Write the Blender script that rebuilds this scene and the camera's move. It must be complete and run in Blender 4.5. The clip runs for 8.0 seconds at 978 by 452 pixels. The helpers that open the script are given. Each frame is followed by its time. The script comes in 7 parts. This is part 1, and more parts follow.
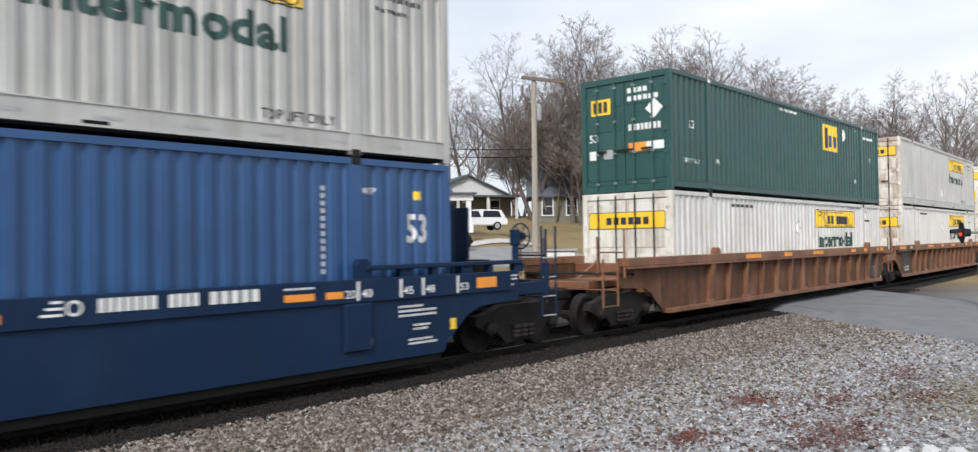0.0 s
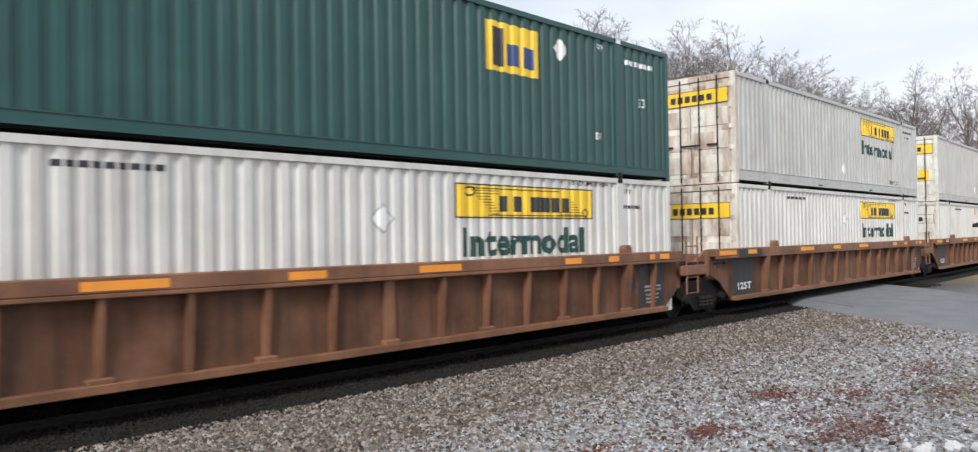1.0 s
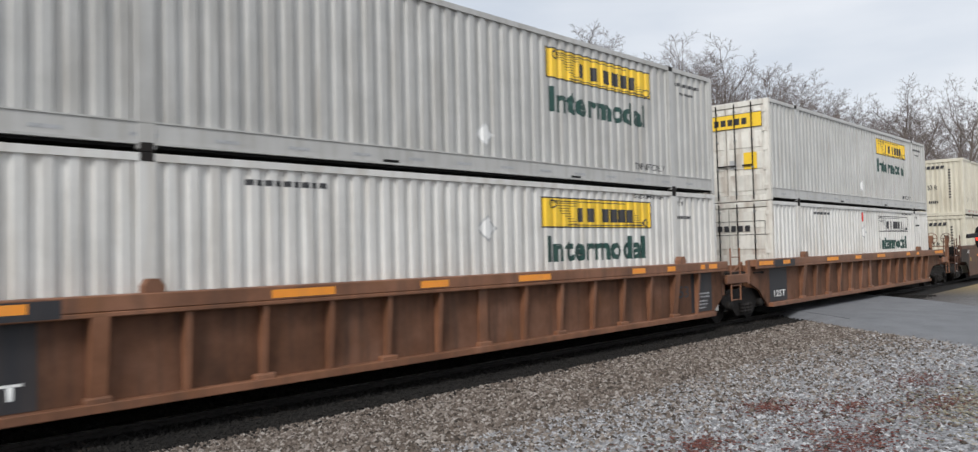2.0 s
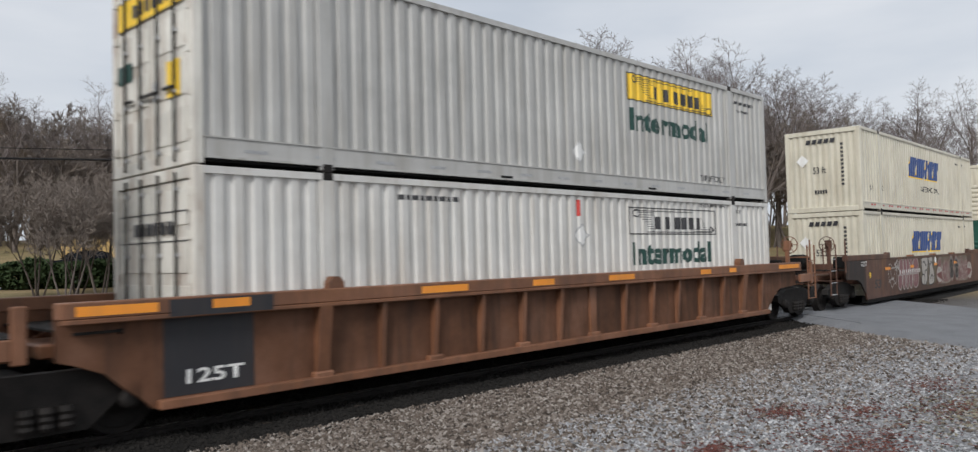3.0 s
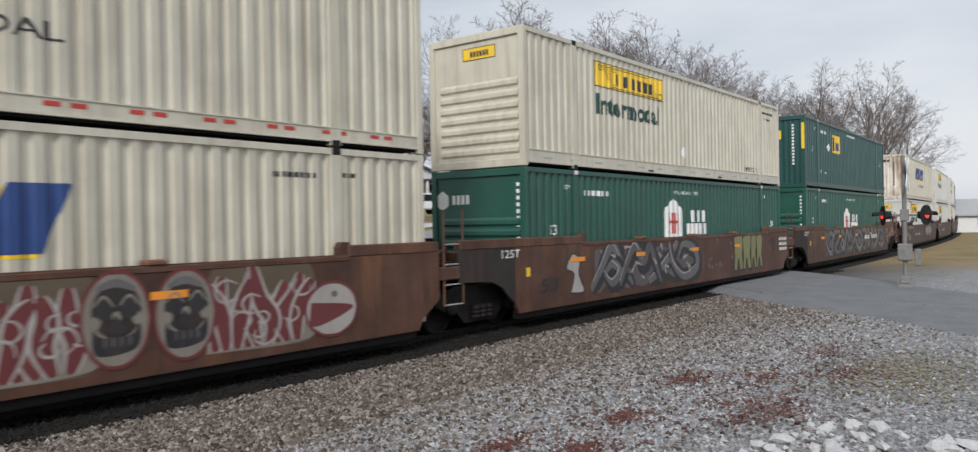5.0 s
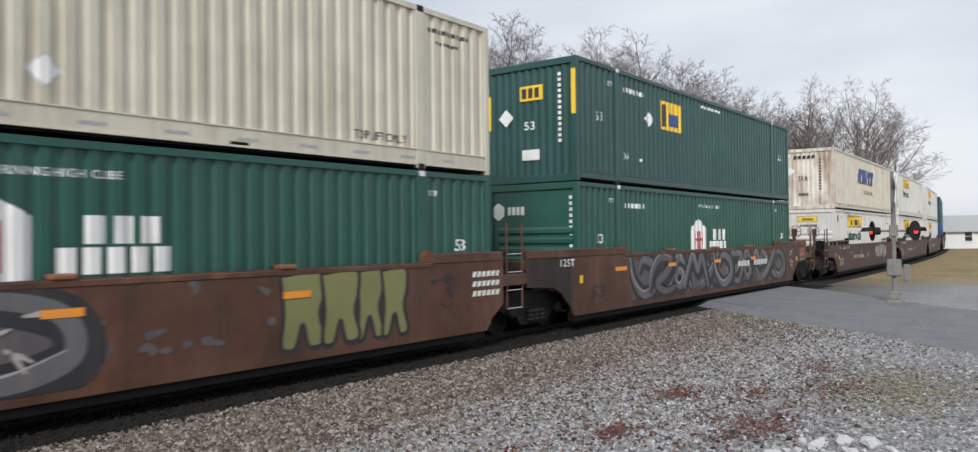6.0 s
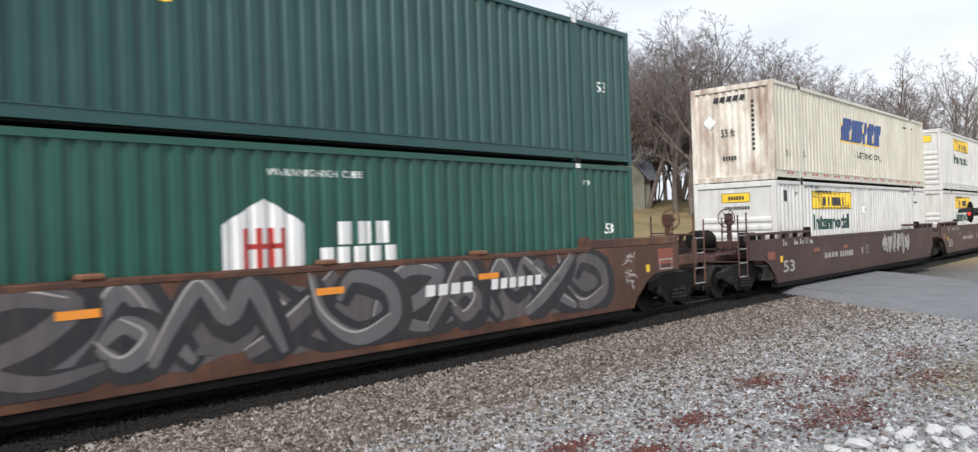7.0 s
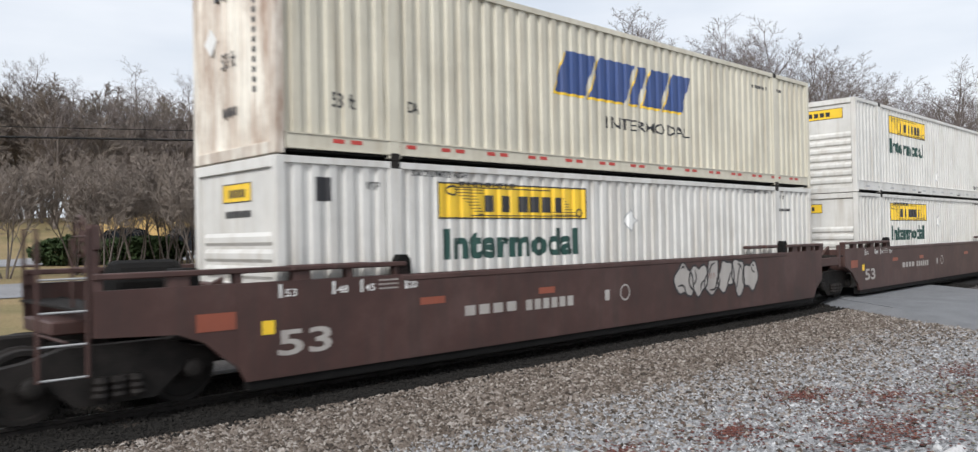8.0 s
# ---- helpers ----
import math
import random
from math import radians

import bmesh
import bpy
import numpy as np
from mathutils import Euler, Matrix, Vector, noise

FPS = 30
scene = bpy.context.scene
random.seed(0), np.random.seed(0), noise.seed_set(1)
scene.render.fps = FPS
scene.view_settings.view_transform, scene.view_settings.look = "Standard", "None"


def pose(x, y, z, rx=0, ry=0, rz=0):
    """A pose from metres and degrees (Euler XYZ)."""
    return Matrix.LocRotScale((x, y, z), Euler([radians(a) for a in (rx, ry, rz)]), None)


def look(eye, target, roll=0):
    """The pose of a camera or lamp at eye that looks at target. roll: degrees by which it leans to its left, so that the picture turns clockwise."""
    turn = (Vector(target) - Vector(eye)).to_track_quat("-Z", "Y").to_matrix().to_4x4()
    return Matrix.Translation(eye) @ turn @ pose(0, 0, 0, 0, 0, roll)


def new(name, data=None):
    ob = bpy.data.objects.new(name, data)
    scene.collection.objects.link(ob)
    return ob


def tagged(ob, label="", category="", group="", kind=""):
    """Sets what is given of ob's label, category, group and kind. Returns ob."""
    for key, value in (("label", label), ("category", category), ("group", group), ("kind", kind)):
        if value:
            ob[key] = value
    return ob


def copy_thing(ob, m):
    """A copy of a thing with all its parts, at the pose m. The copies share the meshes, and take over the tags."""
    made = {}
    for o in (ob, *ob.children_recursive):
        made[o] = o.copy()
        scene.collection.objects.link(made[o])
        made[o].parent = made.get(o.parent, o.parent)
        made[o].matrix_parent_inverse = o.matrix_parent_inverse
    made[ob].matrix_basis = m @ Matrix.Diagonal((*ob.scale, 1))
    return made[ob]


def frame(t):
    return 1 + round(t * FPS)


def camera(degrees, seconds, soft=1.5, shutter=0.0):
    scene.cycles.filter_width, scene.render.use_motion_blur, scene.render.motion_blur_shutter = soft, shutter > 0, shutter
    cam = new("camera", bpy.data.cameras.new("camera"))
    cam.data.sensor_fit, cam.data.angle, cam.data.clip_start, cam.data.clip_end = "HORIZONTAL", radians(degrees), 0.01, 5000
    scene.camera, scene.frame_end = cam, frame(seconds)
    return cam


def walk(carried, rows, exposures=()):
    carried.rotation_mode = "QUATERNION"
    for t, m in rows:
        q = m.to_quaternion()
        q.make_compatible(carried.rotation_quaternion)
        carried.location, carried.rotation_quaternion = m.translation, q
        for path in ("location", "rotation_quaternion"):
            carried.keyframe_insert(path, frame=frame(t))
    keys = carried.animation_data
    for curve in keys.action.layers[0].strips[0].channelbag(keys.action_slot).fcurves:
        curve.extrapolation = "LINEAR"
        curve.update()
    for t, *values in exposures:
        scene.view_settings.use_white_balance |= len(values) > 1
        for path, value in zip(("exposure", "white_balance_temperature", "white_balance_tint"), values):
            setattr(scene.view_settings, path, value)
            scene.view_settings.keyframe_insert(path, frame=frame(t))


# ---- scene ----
CAMERA = [  # seconds, yaw, pitch, roll, and the eye; heights are metres above the rail tops
    (0.0, -47.35, 1.15, 0.85, -0.02, 0.01, 2.02),
    (0.5, -48.84, -0.19, 0.29, -0.01, 0.05, 2.00),
    (1.0, -46.16, 0.82, 0.91, 0.01, 0.03, 2.00),
    (1.2, -46.62, 0.65, 1.33, -0.00, -0.01, 2.02),
    (2.5, -46.20, 2.42, 1.32, -0.02, -0.01, 2.01),
    (3.0, -45.82, 2.23, 1.51, -0.02, 0.01, 2.01),
    (3.5, -46.88, 1.89, 1.36, -0.01, 0.01, 2.01),
    (4.0, -48.54, 0.68, 0.89, -0.02, 0.05, 2.01),
    (4.5, -50.88, -0.34, 1.42, 0.02, 0.04, 2.02),
    (5.0, -51.76, -0.10, 1.02, 0.01, 0.02, 2.02),
    (6.3, -52.33, 1.13, 0.63, 0.05, 0.06, 2.00),
    (6.5, -50.08, 1.18, 1.20, 0.03, 0.05, 1.99),
    (7.0, -46.71, 0.28, 1.84, 0.02, -0.06, 2.01),
    (7.5, -44.92, 0.39, 1.73, -0.02, -0.13, 2.01),
    (8.0, -43.56, 0.83, 1.06, -0.01, -0.12, 2.02),
]
cam = camera(63.76, 8.0, soft=1.3, shutter=0.12)
walk(cam, [(t, pose(ex, ey, ez, 90 + p, r, y)) for t, y, p, r, ex, ey, ez in CAMERA],
     exposures=[(0.0, 0.45), (0.5, 0.50), (1.2, 0.40), (2.3, 0.08), (3.5, -0.04), (5.2, 0.04), (6.5, 0.30), (7.0, 0.50), (7.5, 0.54), (8.0, 0.34)])

# ---- daylight: bright overcast, a veiled sun behind and to one side of the camera ----
world = bpy.data.worlds.new("overcast_sky")
scene.world = world
world.use_nodes = True
wn, wl = world.node_tree.nodes, world.node_tree.links
sky = wn.new("ShaderNodeTexSky")
sky.sky_type, sky.sun_disc = "NISHITA", False
sky.sun_elevation, sky.sun_rotation = radians(37), radians(246)
sky.air_density, sky.dust_density = 1.0, 3.0
coords = wn.new("ShaderNodeTexCoord")
squash = wn.new("ShaderNodeMapping")
squash.inputs["Scale"].default_value = (1.2, 1.2, 4.5)
wl.new(coords.outputs["Generated"], squash.inputs["Vector"])
cloud = wn.new("ShaderNodeTexNoise")
cloud.inputs["Scale"].default_value, cloud.inputs["Detail"].default_value = 1.6, 5.0
wl.new(squash.outputs["Vector"], cloud.inputs["Vector"])
ramp = wn.new("ShaderNodeValToRGB")
ramp.color_ramp.elements[0].position, ramp.color_ramp.elements[0].color = 0.34, (6.9, 7.5, 8.4, 1)
ramp.color_ramp.elements[1].position, ramp.color_ramp.elements[1].color = 0.62, (9.3, 9.6, 10.1, 1)
wl.new(cloud.outputs["Fac"], ramp.inputs["Fac"])
veil = wn.new("ShaderNodeMixRGB")
veil.inputs["Fac"].default_value = 0.88
wl.new(sky.outputs["Color"], veil.inputs["Color1"])
wl.new(ramp.outputs["Color"], veil.inputs["Color2"])
wl.new(veil.outputs["Color"], wn["Background"].inputs["Color"])
wn["Background"].inputs["Strength"].default_value = 0.088
sun = new("sun", bpy.data.lights.new("sun", "SUN"))
sun.data.energy, sun.data.angle, sun.data.color = 2.3, radians(14), (1.0, 0.99, 0.98)
sun.matrix_world = look((-36, -16, 30), (0, 0, 0))

# ---- materials ----
def ramp_node(nt, fac, stops):
    r = nt.nodes.new("ShaderNodeValToRGB")
    while len(r.color_ramp.elements) < len(stops):
        r.color_ramp.elements.new(0.5)
    for e, (p, c) in zip(r.color_ramp.elements, stops):
        e.position, e.color = p, (*c, 1) if len(c) == 3 else c
    nt.links.new(fac, r.inputs["Fac"])
    return r.outputs["Color"]


def noise_node(nt, scale, detail=4.0, stretch=(1, 1, 1), rough=0.55):
    c = nt.nodes.new("ShaderNodeTexCoord")
    m = nt.nodes.new("ShaderNodeMapping")
    m.inputs["Scale"].default_value = stretch
    info = nt.nodes.new("ShaderNodeObjectInfo")
    own = nt.nodes.new("ShaderNodeVectorMath")
    own.operation, own.inputs[1].default_value = "MULTIPLY_ADD", (61.0, 47.0, 0.0)
    nt.links.new(info.outputs["Random"], own.inputs[0])
    nt.links.new(c.outputs["Object"], own.inputs[2])
    nt.links.new(own.outputs["Vector"], m.inputs["Vector"])
    n = nt.nodes.new("ShaderNodeTexNoise")
    n.inputs["Scale"].default_value, n.inputs["Detail"].default_value = scale, detail
    n.inputs["Roughness"].default_value = rough
    nt.links.new(m.outputs["Vector"], n.inputs["Vector"])
    return n.outputs["Fac"]


def mix_node(nt, fac, a, b, kind="MIX"):
    m = nt.nodes.new("ShaderNodeMixRGB")
    m.blend_type = kind
    for key, v in (("Fac", fac), ("Color1", a), ("Color2", b)):
        if isinstance(v, (int, float)):
            m.inputs[key].default_value = v
        elif isinstance(v, tuple):
            m.inputs[key].default_value = (*v, 1)
        else:
            nt.links.new(v, m.inputs[key])
    return m.outputs["Color"]


def bump_node(nt, bsdf, height, strength, distance=0.01):
    b = nt.nodes.new("ShaderNodeBump")
    b.inputs["Strength"].default_value, b.inputs["Distance"].default_value = strength, distance
    nt.links.new(height, b.inputs["Height"])
    nt.links.new(b.outputs["Normal"], bsdf.inputs["Normal"])


def start(name, rough=0.6, metal=0.0):
    m = bpy.data.materials.new(name)
    m.use_nodes = True
    b = m.node_tree.nodes["Principled BSDF"]
    b.inputs["Roughness"].default_value, b.inputs["Metallic"].default_value = rough, metal
    if rough >= 0.65:
        b.inputs["Specular IOR Level"].default_value = 0.2
    return m, m.node_tree, b


def paint(name, base, dirt=(0.16, 0.12, 0.09), amount=0.35, rough=0.5, streak=True, rust=0.0, uneven=0.3):
    """Weathered paint: cloudy fading, vertical dirt streaks, rust blooms."""
    m, nt, b = start(name, rough)
    fade = noise_node(nt, 0.9, 6, (1, 1, 1), 0.65)
    col = ramp_node(nt, fade, [(0.30, tuple(c * (1 - 0.45 * uneven) for c in base)), (0.5, base), (0.72, tuple(min(1, c * (1 + 0.35 * uneven) + 0.02 * uneven) for c in base))])
    s = noise_node(nt, 2.2, 5, (2.5, 2.5, 0.22) if streak else (1, 1, 1))
    col = mix_node(nt, ramp_node(nt, s, [(0.46, (0, 0, 0)), (0.82, (amount, amount, amount))]), col, dirt)
    if rust:
        r = noise_node(nt, 1.3, 7, (1, 1, 0.3), 0.7)
        col = mix_node(nt, ramp_node(nt, r, [(0.66 - rust, (0, 0, 0)), (0.80 - rust * 0.6, (0.85, 0.85, 0.85))]), col, (0.20, 0.085, 0.035))
    nt.links.new(col, b.inputs["Base Color"])
    g = noise_node(nt, 30, 2)
    bump_node(nt, b, g, 0.10, 0.01)
    return m


def mottled(name, a, c, scale=6.0, rough=0.8, strength=0.4, metal=0.0, fine=60.0, stretch=(1, 1, 1)):
    m, nt, b = start(name, rough, metal)
    n1, n2 = noise_node(nt, scale, 6, stretch), noise_node(nt, fine, 3, stretch)
    mid = tuple((p + q) / 2 for p, q in zip(a, c))
    col = ramp_node(nt, n1, [(0.30, a), (0.5, mid), (0.72, c)])
    col = mix_node(nt, 0.35, col, ramp_node(nt, n2, [(0.35, tuple(x * 0.6 for x in a)), (0.65, tuple(min(1, x * 1.25) for x in c))]))
    nt.links.new(col, b.inputs["Base Color"])
    bump_node(nt, b, n2, strength, 0.02)
    return m


WHITE = paint("white_container_paint", (0.62, 0.61, 0.58), (0.32, 0.26, 0.19), 0.5, 0.33)
# WHITE dimmed for upper boxes: their weaker light is put into the paint
DIMWHITE = paint("dimmed_white_container_paint", (0.455, 0.45, 0.43), (0.24, 0.21, 0.17), 0.55, 0.33)
CREAM = paint("cream_container_paint", (0.58, 0.545, 0.445), (0.30, 0.23, 0.14), 0.5, 0.33)
GRIMYDOOR = paint("grimy_white_door_paint", (0.66, 0.64, 0.58), (0.26, 0.17, 0.11), 0.75, rust=0.09, uneven=0.5)
MAUVE = paint("dull_mauve_spray_paint", (0.088, 0.079, 0.083), (0.2, 0.15, 0.15), 0.5)
RUSTY = paint("rust_streaked_white_paint", (0.72, 0.68, 0.60), (0.34, 0.20, 0.12), 0.75, rust=0.21, uneven=0.5)
GREEN = paint("dark_green_container_paint", (0.014, 0.069, 0.064), (0.05, 0.06, 0.05), 0.30, 0.42)
HGREEN = paint("mid_green_container_paint", (0.013, 0.083, 0.060), (0.05, 0.06, 0.05), 0.30, 0.42)
BLUE = paint("blue_container_paint", (0.021, 0.078, 0.205), (0.04, 0.05, 0.08), 0.35, 0.38)
NAVY = paint("navy_railcar_paint", (0.0050, 0.021, 0.058), (0.012, 0.018, 0.032), 0.5, 0.66)
ORANGE = paint("rust_brown_railcar_paint", (0.20, 0.086, 0.043), (0.085, 0.047, 0.031), 0.7, 0.55, rust=0.08, uneven=0.9)
# grimy, and darker than the ribs: recess shade added to the paint
RECESSGRIME = paint("grimy_shaded_panel_paint", (0.135, 0.064, 0.037), (0.04, 0.027, 0.021), 0.9, 0.7, rust=0.07, uneven=1.0)
BROWN = paint("dull_brown_railcar_paint", (0.088, 0.036, 0.020), (0.034, 0.022, 0.017), 0.8, 0.6, rust=0.13, uneven=1.0)
MAROON = paint("maroon_railcar_paint", (0.062, 0.028, 0.023), (0.032, 0.024, 0.021), 0.6, 0.6, uneven=0.7)
SOOT = paint("sooty_brown_steel", (0.040, 0.034, 0.032), (0.10, 0.055, 0.038), 0.7, 0.7, rust=0.04)
BLACKP = paint("black_stencil_panel", (0.022, 0.022, 0.026), (0.07, 0.05, 0.04), 0.5, 0.6)
STEEL = mottled("dark_grimy_steel", (0.008, 0.0075, 0.007), (0.026, 0.022, 0.020), 5, 0.7, 0.3)
TREAD = mottled("bright_worn_steel", (0.16, 0.155, 0.15), (0.30, 0.29, 0.28), 20, 0.5, 0.05, 0.8)
# near-black, so the shade below the cars is held in the colour
SHADOWGAP = mottled("shadow_black", (0.003, 0.003, 0.003), (0.008, 0.0075, 0.007), 4, 0.8)
YELLOW = paint("yellow_sign_vinyl", (0.86, 0.56, 0.03), (0.45, 0.3, 0.08), 0.35)
AMBER = paint("orange_reflector_tape", (0.85, 0.30, 0.03), (0.4, 0.2, 0.08), 0.3)
INK = paint("black_lettering_paint", (0.022, 0.022, 0.026), (0.1, 0.1, 0.1), 0.25)
DKGREEN = paint("green_lettering_paint", (0.010, 0.052, 0.042), (0.1, 0.12, 0.1), 0.25)
ROYAL = paint("royal_blue_lettering_paint", (0.022, 0.060, 0.205), (0.12, 0.12, 0.16), 0.3)
LETTER = paint("white_lettering_paint", (0.78, 0.78, 0.76), (0.4, 0.36, 0.3), 0.35)
FADED = paint("faded_red_reflector_tape", (0.27, 0.072, 0.040), (0.12, 0.05, 0.035), 0.5)
RED = paint("red_marking_paint", (0.50, 0.045, 0.035), (0.2, 0.08, 0.06), 0.3)
BEIGE = paint("dim_beige_spray_paint", (0.23, 0.205, 0.17), (0.15, 0.1, 0.08), 0.5)
GREY = paint("grey_spray_paint", (0.118, 0.113, 0.118), (0.2, 0.17, 0.16), 0.5)
PINK = paint("dull_pink_spray_paint", (0.21, 0.075, 0.085), (0.2, 0.1, 0.09), 0.5)
SILVER = paint("silver_spray_paint", (0.40, 0.375, 0.35), (0.25, 0.2, 0.18), 0.5)
CRIMSON = paint("dark_crimson_spray_paint", (0.145, 0.030, 0.032), (0.12, 0.04, 0.04), 0.5)
OLIVE = paint("khaki_spray_paint", (0.105, 0.078, 0.048), (0.12, 0.09, 0.06), 0.5)
LIME = paint("dull_olive_lime_spray_paint", (0.20, 0.20, 0.075), (0.2, 0.2, 0.1), 0.4)
GALV = mottled("galvanised_metal", (0.30, 0.305, 0.31), (0.48, 0.485, 0.49), 8, 0.5, 0.1, 0.2)
PALEWOOD = mottled("pale_weathered_wood", (0.27, 0.24, 0.20), (0.42, 0.38, 0.33), 3, 0.85, 0.5, 0, 30, (4, 4, 0.4))
WOOD = mottled("weathered_wood", (0.13, 0.10, 0.075), (0.24, 0.19, 0.15), 3, 0.85, 0.5, 0, 30, (4, 4, 0.4))
BARK = mottled("grey_bark", (0.10, 0.08, 0.07), (0.20, 0.17, 0.15), 3, 0.9, 0.6)
TWIG = mottled("bare_twigs", (0.125, 0.105, 0.10), (0.22, 0.19, 0.18), 2, 0.95, 0.2)
BRUSH = mottled("brown_bare_brush", (0.17, 0.14, 0.12), (0.28, 0.24, 0.21), 2, 0.95, 0.2)
EVERGREEN = mottled("evergreen_leaves", (0.018, 0.035, 0.016), (0.06, 0.09, 0.035), 3, 0.8, 0.4)
ASPHALT = mottled("worn_asphalt", (0.135, 0.14, 0.15), (0.215, 0.22, 0.23), 1.2, 0.85, 0.5, 0, 90)
STREET = mottled("pale_street_asphalt", (0.20, 0.20, 0.21), (0.30, 0.30, 0.31), 0.8, 0.85, 0.4, 0, 60)
CONCRETE = mottled("concrete", (0.40, 0.39, 0.37), (0.56, 0.55, 0.52), 2, 0.85, 0.3)
TIE = mottled("creosoted_tie", (0.022, 0.018, 0.015), (0.07, 0.055, 0.045), 4, 0.9, 0.5)
SIDING = mottled("olive_grey_siding", (0.16, 0.155, 0.12), (0.22, 0.215, 0.17), 2, 0.8, 0.2)
ROOFING = mottled("slate_grey_shingle", (0.075, 0.085, 0.10), (0.14, 0.15, 0.17), 3, 0.85, 0.4)
TRIM = mottled("white_house_trim", (0.66, 0.66, 0.65), (0.80, 0.80, 0.79), 4, 0.6, 0.1)
BRICK = mottled("red_brick", (0.20, 0.085, 0.06), (0.33, 0.15, 0.11), 9, 0.85, 0.4)
DARKGLASS, _n, _b = start("dark_window_glass", 0.06)
_b.inputs["Base Color"].default_value = (0.02, 0.024, 0.03, 1)
CARBLACK, _n, _b = start("black_car_paint", 0.22)
_b.inputs["Base Color"].default_value, _b.inputs["Coat Weight"].default_value = (0.012, 0.014, 0.02, 1), 0.6
CARBLUE, _n, _b = start("blue_car_paint", 0.22)
_b.inputs["Base Color"].default_value, _b.inputs["Coat Weight"].default_value = (0.02, 0.06, 0.22, 1), 0.6
CARWHITE, _n, _b = start("white_car_paint", 0.25)
_b.inputs["Base Color"].default_value = (0.75, 0.75, 0.76, 1)
RUBBER = mottled("black_rubber", (0.012, 0.012, 0.013), (0.03, 0.03, 0.032), 8, 0.85, 0.2)
FENCE_Y = mottled("sunlit_tan_fence", (0.50, 0.33, 0.13), (0.66, 0.46, 0.20), 2, 0.8, 0.3)
SIGNAL = mottled("dull_signal_paint", (0.15, 0.145, 0.135), (0.26, 0.255, 0.245), 6, 0.7, 0.15)
LAMPRED, _n, _b = start("lit_red_signal_lens", 0.3)
_b.inputs["Base Color"].default_value, _b.inputs["Emission Color"].default_value = (0.8, 0.03, 0.02, 1), (1, 0.05, 0.03, 1)
_b.inputs["Emission Strength"].default_value = 1.3

# ---- mesh helpers ----
def part(name, bm, material, parent=None, label=""):
    """Link a bmesh as one mesh object under a thing or a part."""
    me = bpy.data.meshes.new(name)
    bmesh.ops.recalc_face_normals(bm, faces=bm.faces)
    bm.to_mesh(me)
    bm.free()
    return link(name, me, material, parent, label)


def link(name, me, material, parent=None, label="", at=None):
    if not me.materials:
        me.materials.append(material)
    ob = new(name, me)
    if parent is not None:
        ob.parent = parent
    if at is not None:
        ob.matrix_basis = at
    if name == "stencil" or "dashes" in name or "marks" in name:
        ob["kind"] = "stuff"
    return tagged(ob, label)


def sweep(bm, pts, r, sides=6):
    """One round cable through the points."""
    rings, prev = [], None
    for i, p in enumerate(pts):
        a, b = Vector(pts[max(0, i - 1)]), Vector(pts[min(len(pts) - 1, i + 1)])
        turn = (b - a).to_track_quat("Z", "Y")
        rings.append([bm.verts.new(Vector(p) + turn @ Vector((r * math.cos(2 * math.pi * k / sides), r * math.sin(2 * math.pi * k / sides), 0))) for k in range(sides)])
    for a, b in zip(rings, rings[1:]):
        for k in range(sides):
            bm.faces.new((a[k], a[(k + 1) % sides], b[(k + 1) % sides], b[k]))
    return bm


def thing(name, label, category, group="", at=None):
    e = new(name)
    e.empty_display_size = 0.2
    if at is not None:
        e.matrix_basis = at
    return tagged(e, label, category, group)


def box(bm, x0, x1, y0, y1, z0, z1, bevel=0.0):
    vs = [bm.verts.new((x, y, z)) for x in (x0, x1) for y in (y0, y1) for z in (z0, z1)]
    fs = [bm.faces.new([vs[i] for i in f]) for f in ((0, 1, 3, 2), (4, 6, 7, 5), (0, 4, 5, 1), (2, 3, 7, 6), (0, 2, 6, 4), (1, 5, 7, 3))]
    if bevel:
        es = list({e for f in fs for e in f.edges})
        bmesh.ops.bevel(bm, geom=es, offset=bevel, segments=1, affect="EDGES")
    return bm


def boxes(*specs, bevel=0.0):
    bm = bmesh.new()
    for s in specs:
        box(bm, *s, bevel=bevel)
    return bm


def prism(bm, outline, y0, y1):
    """An outline of (x, z) points drawn out from y0 to y1."""
    a = [bm.verts.new((x, y0, z)) for x, z in outline]
    b = [bm.verts.new((x, y1, z)) for x, z in outline]
    n = len(a)
    bm.faces.new(a[::-1])
    bm.faces.new(b)
    for i in range(n):
        bm.faces.new((a[i], a[(i + 1) % n], b[(i + 1) % n], b[i]))
    return bm


def rod(bm, p, q, r0, r1=None, sides=8):
    p, q = Vector(p), Vector(q)
    turn = (q - p).to_track_quat("Z", "Y")
    rings = []
    for c, r in ((p, r0), (q, r0 if r1 is None else r1)):
        rings.append([bm.verts.new(c + turn @ Vector((r * math.cos(a), r * math.sin(a), 0))) for a in [2 * math.pi * k / sides for k in range(sides)]])
    for i in range(sides):
        bm.faces.new((rings[0][i], rings[0][(i + 1) % sides], rings[1][(i + 1) % sides], rings[1][i]))
    bm.faces.new(rings[0][::-1])
    bm.faces.new(rings[1])
    return bm


